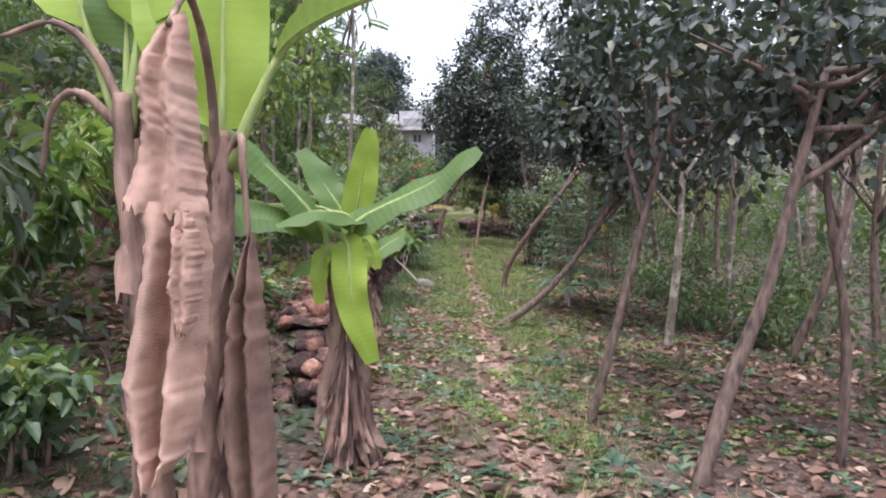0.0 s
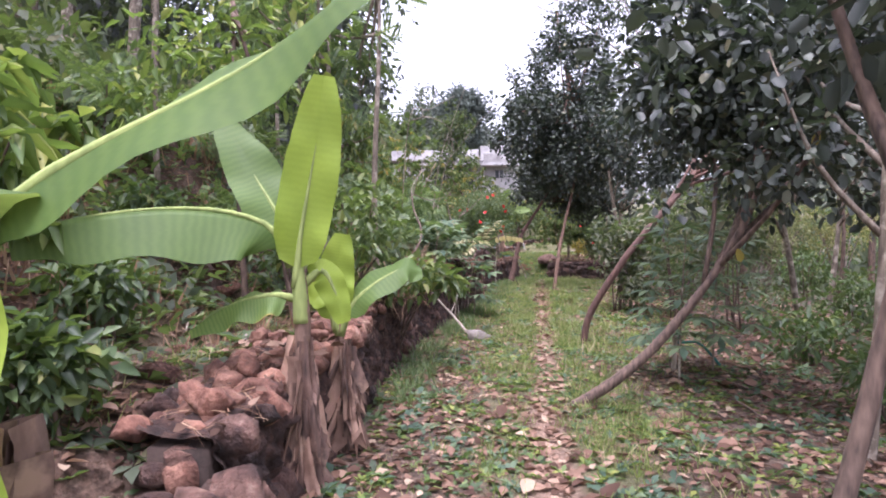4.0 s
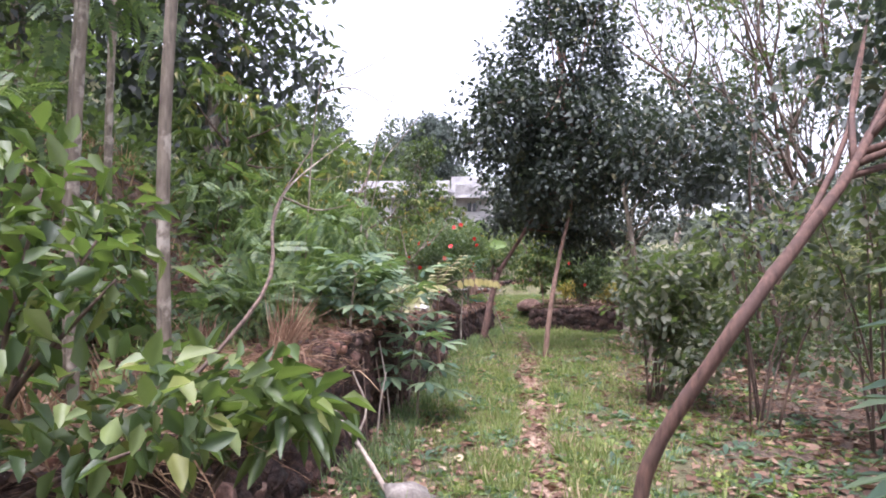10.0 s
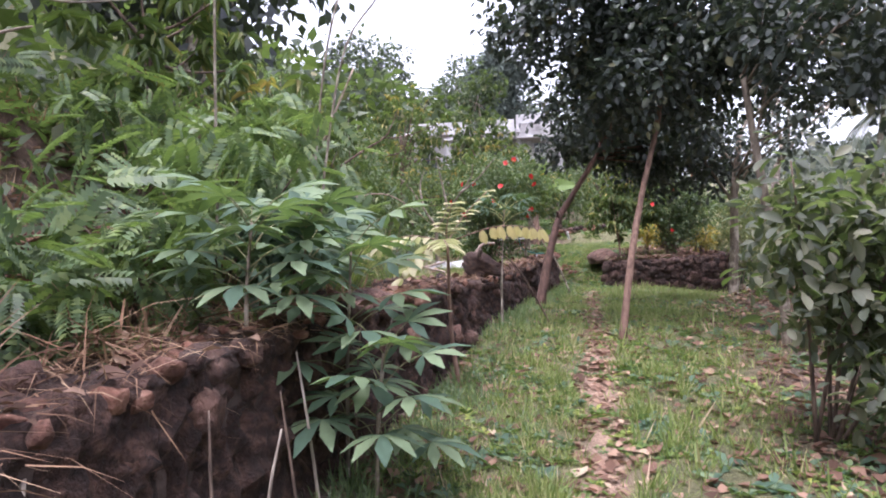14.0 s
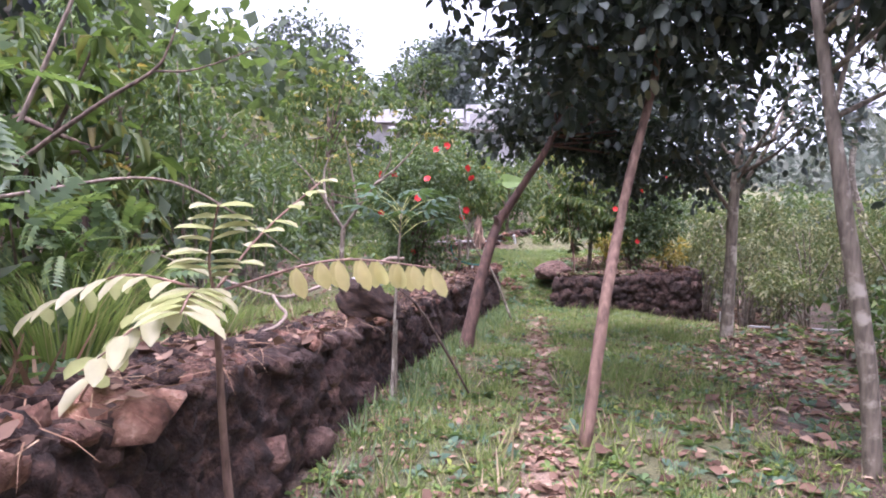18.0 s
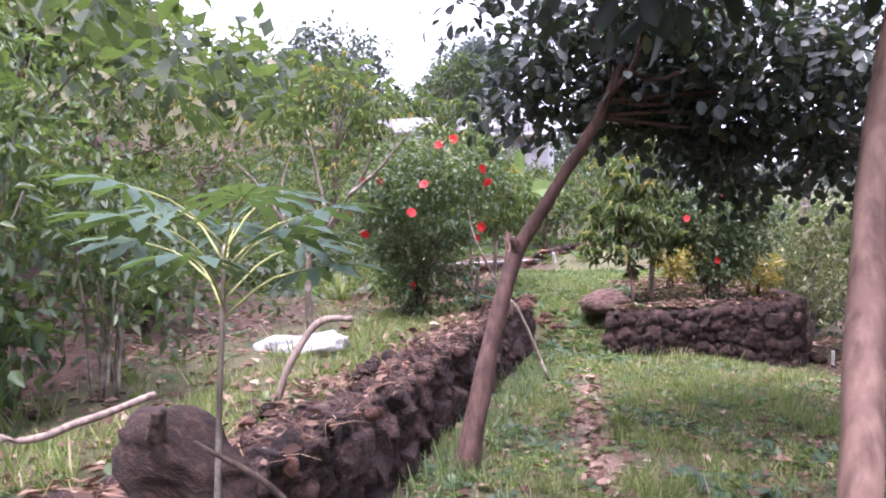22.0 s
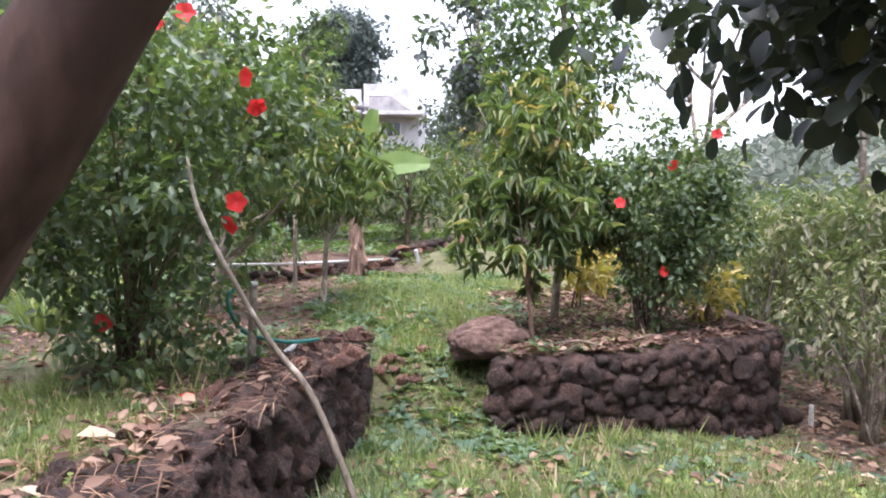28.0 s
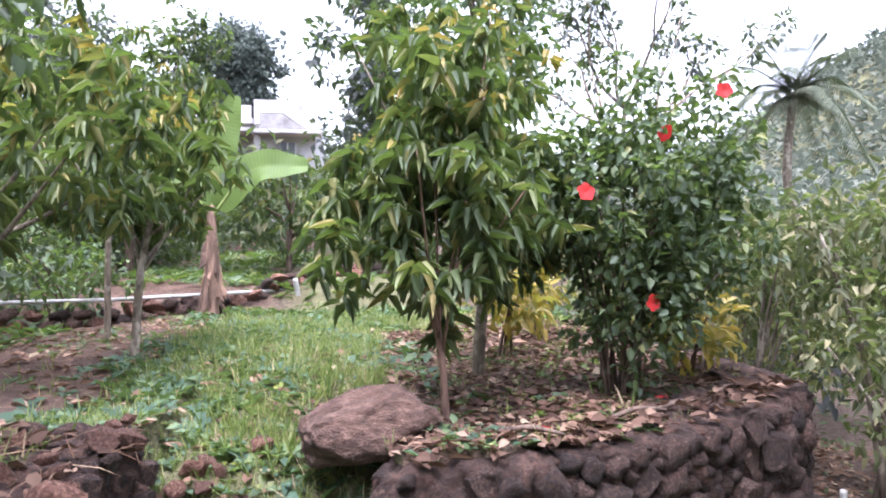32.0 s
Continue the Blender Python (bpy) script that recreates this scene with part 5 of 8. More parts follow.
# ---- houses ----
house = plant("house", "white flat-roofed house with a parapet and a sloping stair tower", "house", (-6, 54, gz(-6, 54)))


def hbox(name, x0, y0, z0, x1, y1, z1, mat=WHITE, parent=None, bevel=0.02):
    ob = part(name, box_bm(x0, y0, z0, x1, y1, z1, bevel), mat)
    return put(house, ob)


def tower_piece(name, outline, y0, y1, mat=WHITE):
    """An upright slab of the stair tower, cut to an outline of (x, z)."""
    bm = bmesh.new()
    a = [bm.verts.new((x, y0, z)) for x, z in outline]
    b = [bm.verts.new((x, y1, z)) for x, z in outline]
    bm.faces.new(a)
    bm.faces.new(b[::-1])
    for i in range(len(a)):
        k = (i + 1) % len(a)
        bm.faces.new((a[k], a[i], b[i], b[k]))
    return put(house, part(name, bm, mat))


hbox("wall", -10.6, 51.0, 1.6, -4.2, 58, 6.55)
hbox("roof_slab", -11.0, 50.3, 6.554, -4.25, 58.4, 6.75)
for k in range(5):
    hbox("parapet", -10.6 + 1.26 * k, 50.35, 6.754, -9.36 + 1.26 * k, 50.5, 7.28)
hbox("parapet", -10.6, 50.51, 6.754, -10.45, 58, 7.28)
hbox("sunshade", -8.4, 49.6, 6.1, -4.25, 50.99, 6.24)
for px in (-8.2, -6.2):
    hbox("pillar", px - 0.15, 49.8, 1.8, px + 0.15, 50.1, 6.096)
hbox("tower_wall", -4.1, 50.75, 1.6, -1.75, 56, 6.4)
tower_piece("tower_front", [(-4.2, 6.5), (-3.95, 6.5), (-3.95, 6.98), (-3.1, 6.98), (-1.9, 6.24), (-1.45, 6.24), (-1.45, 6.5), (-2.5, 7.5), (-4.2, 7.5)], 50.2, 50.5)
tower_piece("tower_back", [(-4.1, 6.404), (-1.7, 6.404), (-2.55, 7.35), (-4.1, 7.35)], 50.9, 56)
hbox("tower_canopy", -4.2, 49.9, 6.1, -1.5, 50.74, 6.236)
hbox("tower_post", -4.2, 50.2, 1.8, -3.95, 50.5, 6.096)
hbox("roof_pole", -2.4, 52.0, 7.0, -2.34, 52.06, 8.4)
for wx, ww, z0, z1 in ((-7.3, 1.1, 3.9, 5.6), (-5.2, 1.0, 3.9, 5.6), (-9.6, 1.0, 3.9, 5.6), (-2.9, 0.7, 5.3, 5.85)):
    wy = 50.99 if wx < -4 else 50.74
    win = hbox("window", wx - ww / 2, wy - 0.04, z0, wx + ww / 2, wy, z1, GLASS_DARK)
    for dx in (-ww / 2, -0.03, ww / 2 - 0.06):
        bar = part("window_frame", box_bm(wx + dx, wy - 0.11, z0, wx + dx + 0.06, wy - 0.044, z1, 0.01), WHITE)
        under(win, bar)


# ---- shrubs and garden plants ----


def shrub(name, label, base, crowns, leaf, per=14, clump=0.16, stems=7, seed=1, bark=BARK, r=0.014, category="shrub", group="", droop=0.25, hollow=0.25):
    """Several stems from one foot into a leafy crown."""
    g = np.random.default_rng(seed)
    base = np.asarray(base, float)
    e = plant(name, label, category, base, group)
    cl = np.vstack([in_crown(g, n, c, s, hollow) for c, s, n in crowns])
    for k in range(stems):
        tip = cl[g.integers(len(cl))]
        a = base + (g.normal() * 0.05, g.normal() * 0.05, -0.04)
        mid = a * 0.45 + tip * 0.55 + g.normal(size=3) * 0.05
        mid[:2] = a[:2] * 0.6 + tip[:2] * 0.4
        put(e, tube("stem", [a, mid, tip], [r, r * 0.75, r * 0.3], bark, None, 5, 0.03, seed + k, n=8))
    v, f = clump_leaves(g, cl, per, clump, leaf[0], leaf[1], leaf[2], droop)
    put(e, raw("foliage", v, f, leaf[3]))
    return e


def flower(e, p, r=0.055, seed=0):
    """Five overlapping petals and a pistil."""
    g = np.random.default_rng(seed)
    th = np.arange(5) * 2 * np.pi / 5 + g.uniform(0, 1)
    n = unit(np.array((g.normal() * 0.5, -1.0, g.normal() * 0.4)))
    a = unit(np.cross(n, (0, 0, 1.0)))
    b = np.cross(n, a)
    d = np.cos(th)[:, None] * a + np.sin(th)[:, None] * b + n * 0.35
    v, f = scatter(BROAD, np.repeat(np.asarray(p, float)[None], 5, 0), d, np.repeat(n[None], 5, 0), r, r * 1.05)
    fl = put(e, raw("flower", v, f, PETAL, None, "open red hibiscus flower"))
    return fl


def whorls(g, centres, n=9, ln=0.17, wd=0.042, droop=0.45):
    """Rosettes of long drooping leaves."""
    c = np.repeat(np.asarray(centres, float), n, 0)
    th = g.uniform(0, 6.283, len(c))
    along = np.stack([np.cos(th), np.sin(th), -droop + 0.5 * g.normal(size=len(c))], 1)
    s = g.uniform(0.7, 1.2, len(c))
    return scatter(LANCE, c + g.normal(size=c.shape) * 0.02, along, np.array((0, 0, 1.0)) + 0.2 * g.normal(size=c.shape), ln * s, wd * s)


def mango(label, stem, radii, crowns, seed, bark=BARK, young=0.12, n=9, ln=0.17, group="mango trees", category="tree", name="mango_tree", limbs=9):
    g = np.random.default_rng(seed)
    e = tree(name, label, stem, radii, [], bark=bark, seed=seed, group=group, category=category)
    cl = np.vstack([in_crown(g, k, c, s, 0.3) for c, s, k in crowns])
    curve = spline(stem, 30)
    for k in range(limbs):
        tip = cl[g.integers(len(cl))]
        at = curve[int(g.integers(15, 30.22))]
        put(e, tube("limb", [at, (at + tip) / 2 + (0, 0, -0.05), tip], [radii[-1] * 0.7, radii[-1] * 0.45, 0.005], bark, None, 5, 0.03, seed + k, n=8))
    high = (cl[:, 2] - cl[:, 2].min()) / np.ptp(cl[:, 2])
    yv = g.random(len(cl)) < young * 2.6 * np.clip(high - 0.5, 0, 1)
    v, f = whorls(g, cl[~yv], n, ln, ln * 0.25)
    put(e, raw("crown", v, f, MANGO))
    if yv.any():
        v, f = whorls(g, cl[yv] + (0, 0, 0.05), 7, ln * 0.8, ln * 0.2, 0.25)
        tagged(put(e, raw("young_foliage", v, f, SHOOT, None, "bright yellowish young shoots")), kind="stuff")
    return e


def stalked(e, name, starts, ends, ups, shape, size, mat, stalk=GREENSTEM, r=0.005, label=""):
    """Single large leaves on their own stalks: each leaf with its stalk under it."""
    for k, (a, b, u) in enumerate(zip(starts, ends, ups)):
        a, b = np.asarray(a, float), np.asarray(b, float)
        v, f = scatter(shape, b[None], (b - a + (0, 0, -0.25 * np.linalg.norm(b - a)))[None], np.asarray(u, float)[None], np.array([size]), np.array([size]))
        leaf = put(e, raw(name, v, f, mat, None, label))
        st = tube("stalk", [a, (a + b) / 2 + (0, 0, 0.03), b], [r, r * 0.8, r * 0.5], stalk, None, 5, 0.0, k, n=6)
        under(leaf, st)


def cassava(label, x, y, z0, z1, n, seed, size=0.2, reach=0.28, mat=CASSAVA, low=0.3, lean=(0.05, 0.0), shape=PALMATE, rise=1.0):
    g = np.random.default_rng(seed)
    e = plant("cassava_plant", label, "cassava", (x, y, z0), "cassava plants")
    top = np.array((x + lean[0], y + lean[1], z1))
    put(e, tube("stem", [(x, y, z0 - 0.04), (x + lean[0] * 0.3, y + lean[1] * 0.3, (z0 + z1) / 2), top], [0.012, 0.009, 0.006], GREYBARK, None, 6, 0.05, seed))
    a, b, u = [], [], []
    for k in range(n):
        th = k * 2.4 + g.uniform(-0.3, 0.3)
        h = low + (1 - low) * k / max(1, n - 1)
        p = np.array((x, y, z0)) * (1 - h) + top * h
        q = p + (reach * math.cos(th) * (1.15 - 0.5 * h), reach * math.sin(th) * (1.15 - 0.5 * h), (0.02 + 0.16 * h) * rise)
        a.append(p), b.append(q), u.append((0.2 * math.cos(th), 0.2 * math.sin(th), 1))
    stalked(e, "leaf", a, b, u, shape, size, mat, GREENSTEM if shape is LOBED else CASSTALK, 0.0035)
    return e


MG, BS, CV = (LANCE, 0.16, 0.04, THICKET), (OVATE, 0.1, 0.05, BUSHY), (PALMATE, 0.17, 0.17, CASSAVA)
FE = (FROND, 0.26, 0.26, FERNY)

# left bank beside the first bananas
for k, (x, yy, h, wd, lf) in enumerate([(-2.6, 3.2, 1.7, 0.35, MG), (-4.6, 5.4, 1.6, 0.6, BS), (-5.2, 7.6, 1.5, 0.6, BS), (-2.0, 3.0, 0.5, 0.22, BS), (-1.75, 5.2, 0.4, 0.2, BS), (-2.5, 6.6, 0.45, 0.25, BS), (-3.3, 8.4, 0.5, 0.3, BS)]):
    z = gz(x, yy)
    shrub("leafy_shrub", "leafy green shrub on the red earth bank", (x, yy, z), [((x, yy, z + h * 0.74), (wd, wd, h * 0.3), 34)], lf, seed=500 + k, group="bank shrubs")
for k, (x, yy, zc, wd, n, ln, m) in enumerate([(-2.35, 5.3, 1.75, 0.75, 70, 0.17, LIME), (-2.9, 4.2, 1.5, 0.6, 50, 0.17, BUSHY), (-1.75, 4.3, 0.85, 0.3, 12, 0.2, BUSHY), (-3.4, 6.4, 2.0, 0.7, 50, 0.16, LIME)]):
    g = np.random.default_rng(505 + k)
    z = gz(x, yy)
    e = plant("rosette_shrub", "shrub with bright rosettes of long drooping leaves" if m is LIME else "dark shrub with rosettes of long drooping leaves", "shrub", (x, yy, z), "rosette shrubs")
    cl = in_crown(g, n, (x, yy, zc), (wd, wd, min(0.55, zc - z - 0.1)), 0.3)
    for q in range(7):
        tip = cl[g.integers(len(cl))]
        put(e, tube("stem", [(x, yy, z - 0.04), ((x + tip[0]) / 2, (yy + tip[1]) / 2, z * 0.4 + tip[2] * 0.6), tip], [0.018, 0.012, 0.004], BARK, None, 5, 0.03, q, n=8))
    v, f = whorls(g, cl, 9, ln, ln * 0.3, 0.35)
    put(e, raw("foliage", v, f, m))
# slender pole tree with light foliage
tree("pole_tree", "thin dark pole-like tree with lime foliage high up", [(-2.37, 8.5, gz(-2.37, 8.5)), (-2.42, 8.5, 1.3), (-2.47, 8.5, 2.4), (-2.5, 8.5, 3.4)], [0.034, 0.03, 0.026, 0.016], [((-2.9, 8.4, 2.6), (0.7, 0.6, 0.5), 30), ((-2.3, 8.7, 3.2), (0.7, 0.7, 0.6), 30)], (OVATE, 0.13, 0.06, LIME), 12, 0.2, BARK, 6, 520, group="slope trees")
for k, (x, yy) in enumerate([(-2.31, 10.6), (-2.55, 10.9), (-1.62, 10.3), (-3.4, 12.6), (-3.9, 9.6), (-4.3, 14.0)]):
    z = gz(x, yy)
    tree("slender_tree", "slender tree with a pale bare trunk and feathery leaves", [(x, yy, z), (x - 0.03, yy, z + 1.2), (x + 0.02, yy, z + 2.6), (x, yy + 0.1, z + 4.2)], [0.036, 0.032, 0.026, 0.012],
         [((x - 0.45, yy + 0.3, z + 3.4), (0.8, 0.9, 1.0), 32)], (FROND, 0.3, 0.3, FERNY), 5, 0.3, GREYBARK, 6, 530 + k, group="slope trees")
# broad-leaved shrubs hanging over the wall
shrub("broad_leaved_shrub", "dark broad-leaved shrub hanging over the stone wall", (-1.55, 9.0, gz(-1.55, 9.0)), [((-1.55, 9.0, 1.35), (0.5, 0.6, 0.4), 26), ((-1.0, 8.9, 0.9), (0.3, 0.5, 0.2), 12)], (OVATE, 0.1, 0.05, BROADLEAF), 17, 0.17, 8, 540, group="wall shrubs")
shrub("broad_leaved_shrub", "dark broad-leaved shrub hanging over the stone wall", (-1.75, 8.1, gz(-1.75, 8.1)), [((-1.8, 8.2, 1.5), (0.45, 0.5, 0.4), 22)], (OVATE, 0.1, 0.05, BROADLEAF), 17, 0.17, 7, 541, group="wall shrubs")
shrub("broad_leaved_shrub", "dark broad-leaved shrub hanging over the stone wall", (-1.3, 9.75, gz(-1.3, 9.75)), [((-0.85, 9.65, 0.85), (0.35, 0.35, 0.16), 12)], (LANCE, 0.15, 0.05, BROADLEAF), 13, 0.13, 6, 542, group="wall shrubs")
# straw heaps on the wall's top
for k, (x, yy, n, rr) in enumerate([(-1.55, 10.95, 800, 0.48), (-1.55, 12.3, 160, 0.3), (-1.4, 9.4, 400, 0.4), (-1.75, 13.4, 350, 0.5)]):
    g = np.random.default_rng(560 + k)
    p = np.stack([x + g.normal(size=n) * rr * 0.45, yy + g.normal(size=n) * rr * 0.6, np.zeros(n)], 1)
    p[:, 2] = ground_z(p[:, 0], p[:, 1])
    p[:, 2] = np.where(p[:, 0] > wall_x(p[:, 1]) - 0.2, wall_top(p[:, 1]), p[:, 2]) + 0.16 * np.exp(-((p[:, 0] - x) / rr) ** 2 - ((p[:, 1] - yy) / rr) ** 2) * g.random(n)
    th = g.uniform(0, 6.283, n)
    al = np.stack([np.cos(th) + 0.5, np.sin(th), g.normal(size=n) * 0.35 + 0.1], 1)
    v, f = scatter(BLADE, p, al, np.array((0, 0, 1.0)) + 0.4 * g.normal(size=(n, 3)), g.uniform(0.15, 0.5, n), 0.008)
    tagged(raw("straw_heap", v, f, STRAW), "heap of dry brown straw on the stone wall", "straw", "straw heaps", "stuff")
g = np.random.default_rng(570)
n = 70
th = g.uniform(-0.5, 0.5, n)
v, f = scatter(BLADE, np.stack([-1.42 + g.normal(size=n) * 0.05, 11.45 + g.normal(size=n) * 0.05, np.full(n, 0.82)], 1), np.stack([th + 0.15, g.normal(size=n) * 0.3, np.ones(n)], 1), np.stack([np.zeros(n), -np.ones(n), np.zeros(n)], 1), g.uniform(0.25, 0.45, n), 0.012)
tagged(raw("straw_tuft", v, f, STRAW), "upright tuft of dry straw on the stone wall", "straw", "", "stuff")
g = np.random.default_rng(571)
n = 110
yy = g.uniform(10.1, 11.5, n)
v, f = scatter(BLADE, np.stack([wall_x(yy) - 0.12 + 0.02 * g.normal(size=n), yy, wall_top(yy) + 0.06], 1), np.stack([0.25 + 0.12 * g.normal(size=n), 0.2 * g.normal(size=n), -np.ones(n)], 1), np.array((1.0, 0, 0.2)) + 0.2 * g.normal(size=(n, 3)), g.uniform(0.2, 0.5, n), 0.009)
tagged(raw("hanging_straw", v, f, STRAW), "dry straw hanging down the wall's face", "straw", "straw heaps", "stuff")


def stick(label, pts, radii, mat=PALEWOOD, name="stick", group="sticks"):
    return tagged(tube(name, pts, radii, mat, None, 6, 0.06, len(label), n=5 * len(pts)), label, "stick", group)


black = plant("black_pot", "small black plastic pot lying beside the raised bed", "pot", (3.32, 26.3, gz(3.32, 26.3)))
put(black, tube("pot_body", [(3.26, 26.28, gz(3.32, 26.3) + 0.09), (3.34, 26.3, gz(3.32, 26.3) + 0.09), (3.42, 26.32, gz(3.32, 26.3) + 0.08)], [0.09, 0.085, 0.06], CHAR, None, 14, 0.02, 2))
put(black, tube("pot_rim", [(3.245, 26.275, gz(3.32, 26.3) + 0.09), (3.265, 26.28, gz(3.32, 26.3) + 0.09)], [0.1, 0.1], CHAR, None, 14, 0.0, 2))
tagged(tube("plastic_pipe", [(3.5, 26.25, gz(3.5, 26.25) - 0.05), (3.5, 26.25, gz(3.5, 26.25) + 0.22)], [0.022, 0.022], PIPE, None, 8, 0, 3), "short white pipe stub standing beside the raised bed", "pipe", "pipes")
tagged(tube("plastic_pipe", [(3.8, 25.6, gz(3.8, 25.6) + 0.05), (5.2, 25.75, gz(5.2, 25.75) + 0.08), (6.6, 25.9, gz(6.6, 25.9) + 0.08)], [0.02, 0.02], PIPE, None, 8, 0, 3), "long white pipe lying under the side shrubs", "pipe", "pipes")
dead = plant("dead_branch_tree", "dead leaning branch with long bare forks above the thicket", "dead tree", (-1.05, 9.9, gz(-1.5, 9.9)))
for pts, rr in (([(-1.5, 9.7, gz(-1.5, 9.7) - 0.03), (-1.22, 9.95, 0.98), (-1.1, 10.3, 1.31), (-1.31, 10.9, 1.63), (-1.39, 11.3, 1.86), (-1.36, 12.0, 2.38)], [0.012, 0.011, 0.0105, 0.01, 0.008, 0.003]), ([(-1.3, 10.86, 1.61), (-1.47, 11.6, 1.92), (-1.45, 12.2, 2.2), (-1.31, 12.8, 2.53)], [0.008, 0.007, 0.006, 0.002]), ([(-1.38, 11.25, 1.83), (-1.2, 11.4, 1.76), (-1.02, 11.5, 1.8)], [0.008, 0.006, 0.003]), ([(-1.46, 11.9, 2.06), (-1.36, 12.0, 2.04), (-1.24, 12.2, 2.1)], [0.005, 0.004, 0.002])):
    put(dead, tube("branch", pts, rr, BARK if rr[0] > 0.01 else GREYBARK, None, 6, 0.05, len(pts), n=18))
bare = plant("bare_thicket_stems", "tall thin bare stems arching out of the thicket", "dead shrub", (-1.75, 14.6, gz(-1.75, 14.6)))
for pts in ([(-1.75, 14.6, 0.9), (-1.61, 14.7, 2.47), (-1.36, 14.7, 3.27), (-1.1, 14.7, 3.98)], [(-1.72, 14.62, 0.9), (-1.5, 14.7, 2.42), (-1.21, 14.7, 2.89), (-0.81, 14.7, 3.37), (-0.4, 14.7, 3.72)], [(-2.2, 14.2, 1.0), (-1.99, 14.0, 3.24), (-1.65, 14.0, 3.41), (-1.23, 14.0, 3.62)], [(-1.95, 14.02, 3.24), (-1.7, 14.0, 3.29), (-1.45, 14.0, 3.21), (-1.24, 14.0, 3.04)]):
    put(bare, tube("stem", pts, [0.011, 0.008, 0.006, 0.004, 0.002][:len(pts)], GREYBARK, None, 5, 0.04, len(pts), n=18))
stick("pale dead branch leaning on the wall", [(-0.56, 10.9, 0.02), (-0.82, 11.2, 0.25), (-1.13, 11.5, 0.5), (-1.3, 11.7, 0.7)], [0.018, 0.016, 0.012, 0.008])
stick("thin twig of a dead branch", [(-0.9, 11.25, 0.3), (-0.85, 11.35, 0.5), (-0.95, 11.4, 0.72)], [0.009, 0.007, 0.004])
for k, (yy, h, dx) in enumerate([(12.2, 0.7, -0.05), (12.5, 0.55, 0.06), (12.8, 0.62, -0.1), (13.0, 0.75, -0.12), (13.4, 0.8, 0.03), (13.7, 0.85, 0.1)]):
    x = float(wall_x(yy)) + 0.1
    stick("bare thin stem growing at the wall's foot", [(x, yy, path_z(yy) - 0.02), (x + dx * 0.4, yy, h * 0.55), (x + dx, yy + 0.05, h)], [0.009, 0.007, 0.004], PALEWOOD if k % 2 else BARK)
pale = tagged(raw("pale_stone", *stone_arrays(3, (-0.52, 11.0, 0.06), (0.3, 0.22, 0.16), (0.1, 0.2, 0.5)), PALESTONE, None, "", True), "pale flat stone in the grass", "stone")
# green thicket above the wall
for k, (x, yy, h, wd, lf) in enumerate([(-2.2, 14.2, 1.5, 0.7, FE), (-2.0, 14.9, 1.3, 0.5, FE), (-2.4, 16.2, 0.9, 0.5, FE), (-2.6, 14.8, 1.3, 0.6, FE), (-2.3, 13.4, 0.9, 0.5, FE), (-3.4, 12.6, 0.4, 0.3, BS), (-1.75, 14.3, 0.7, 0.35, CV), (-3.5, 15.0, 1.2, 0.7, FE), (-2.1, 12.4, 0.5, 0.35, FE), (-2.7, 11.4, 0.5, 0.4, BS), (-3.3, 10.2, 0.6, 0.5, FE), (-2.4, 9.6, 0.5, 0.4, BS), (-4.0, 11.6, 0.7, 0.6, FE), (-4.6, 13.2, 0.8, 0.7, BS), (-4.4, 9.4, 0.7, 0.6, FE)]):
    z = gz(x, yy)
    big = lf[3] is not BUSHY
    shrub("thicket_shrub", "feathery green shrub in the thicket above the wall" if big else "low green shrub on the terraced slope", (x, yy, z), [((x, yy, z + h * 0.6), (wd, wd, h * 0.42), 34)], lf, 5 if big else 13, 0.2, 6, 600 + k, group="thicket shrubs")
cassava("cassava plant with palmate leaves at the wall's foot", -0.8, 13.2, gz(-0.8, 13.2), 0.72, 13, 621, 0.25, 0.26)
cassava("tall cassava plant with palmate leaves beside the wall", -1.02, 13.4, gz(-0.95, 13.4), 1.2, 22, 622, 0.27, 0.3, low=0.2)
cassava("tall cassava plant with palmate leaves beside the wall", -1.4, 13.1, gz(-1.4, 13.1), 1.35, 18, 623, 0.27, 0.3)
cassava("cassava plant with palmate leaves beside the wall", -1.3, 13.5, gz(-1.3, 13.5), 1.3, 15, 624, 0.24, 0.26, low=0.4)
cassava("cassava plant standing in the leaf litter", 1.5, 9.15, gz(1.5, 9.15), 1.3, 40, 625, 0.23, 0.34, low=0.2)
cassava("cassava plant standing in the leaf litter", 1.9, 9.6, gz(1.9, 9.6), 1.25, 32, 626, 0.23, 0.34, low=0.2)


def ground_tuft(x, yy, n, ln, seed, label):
    g = np.random.default_rng(seed)
    th = g.uniform(0, 6.283, n)
    rr = g.random(n) * 0.22
    px, py = x + rr * np.cos(th), yy + rr * np.sin(th)
    v, f = scatter(BLADE, np.stack([px, py, ground_z(px, py) - 0.01], 1), np.stack([np.cos(th) * 0.5, np.sin(th) * 0.5, np.ones(n)], 1), np.stack([-np.cos(th), -np.sin(th), np.full(n, 0.6)], 1), ln * g.uniform(0.5, 1.2, n), 0.012)
    return tagged(raw("grass_clump", v, f, GRASS), label, "grass", "grass clumps")


for k, (x, yy, n, ln) in enumerate([(-2.0, 15.9, 260, 0.7), (-2.3, 16.4, 220, 0.65), (-1.8, 16.9, 160, 0.5), (-2.6, 15.6, 200, 0.6), (-3.0, 26.42, 200, 0.7), (-3.6, 25.82, 200, 0.7)]):
    ground_tuft(x, yy, n, ln, 640 + k, "clump of long green grass on the terrace")

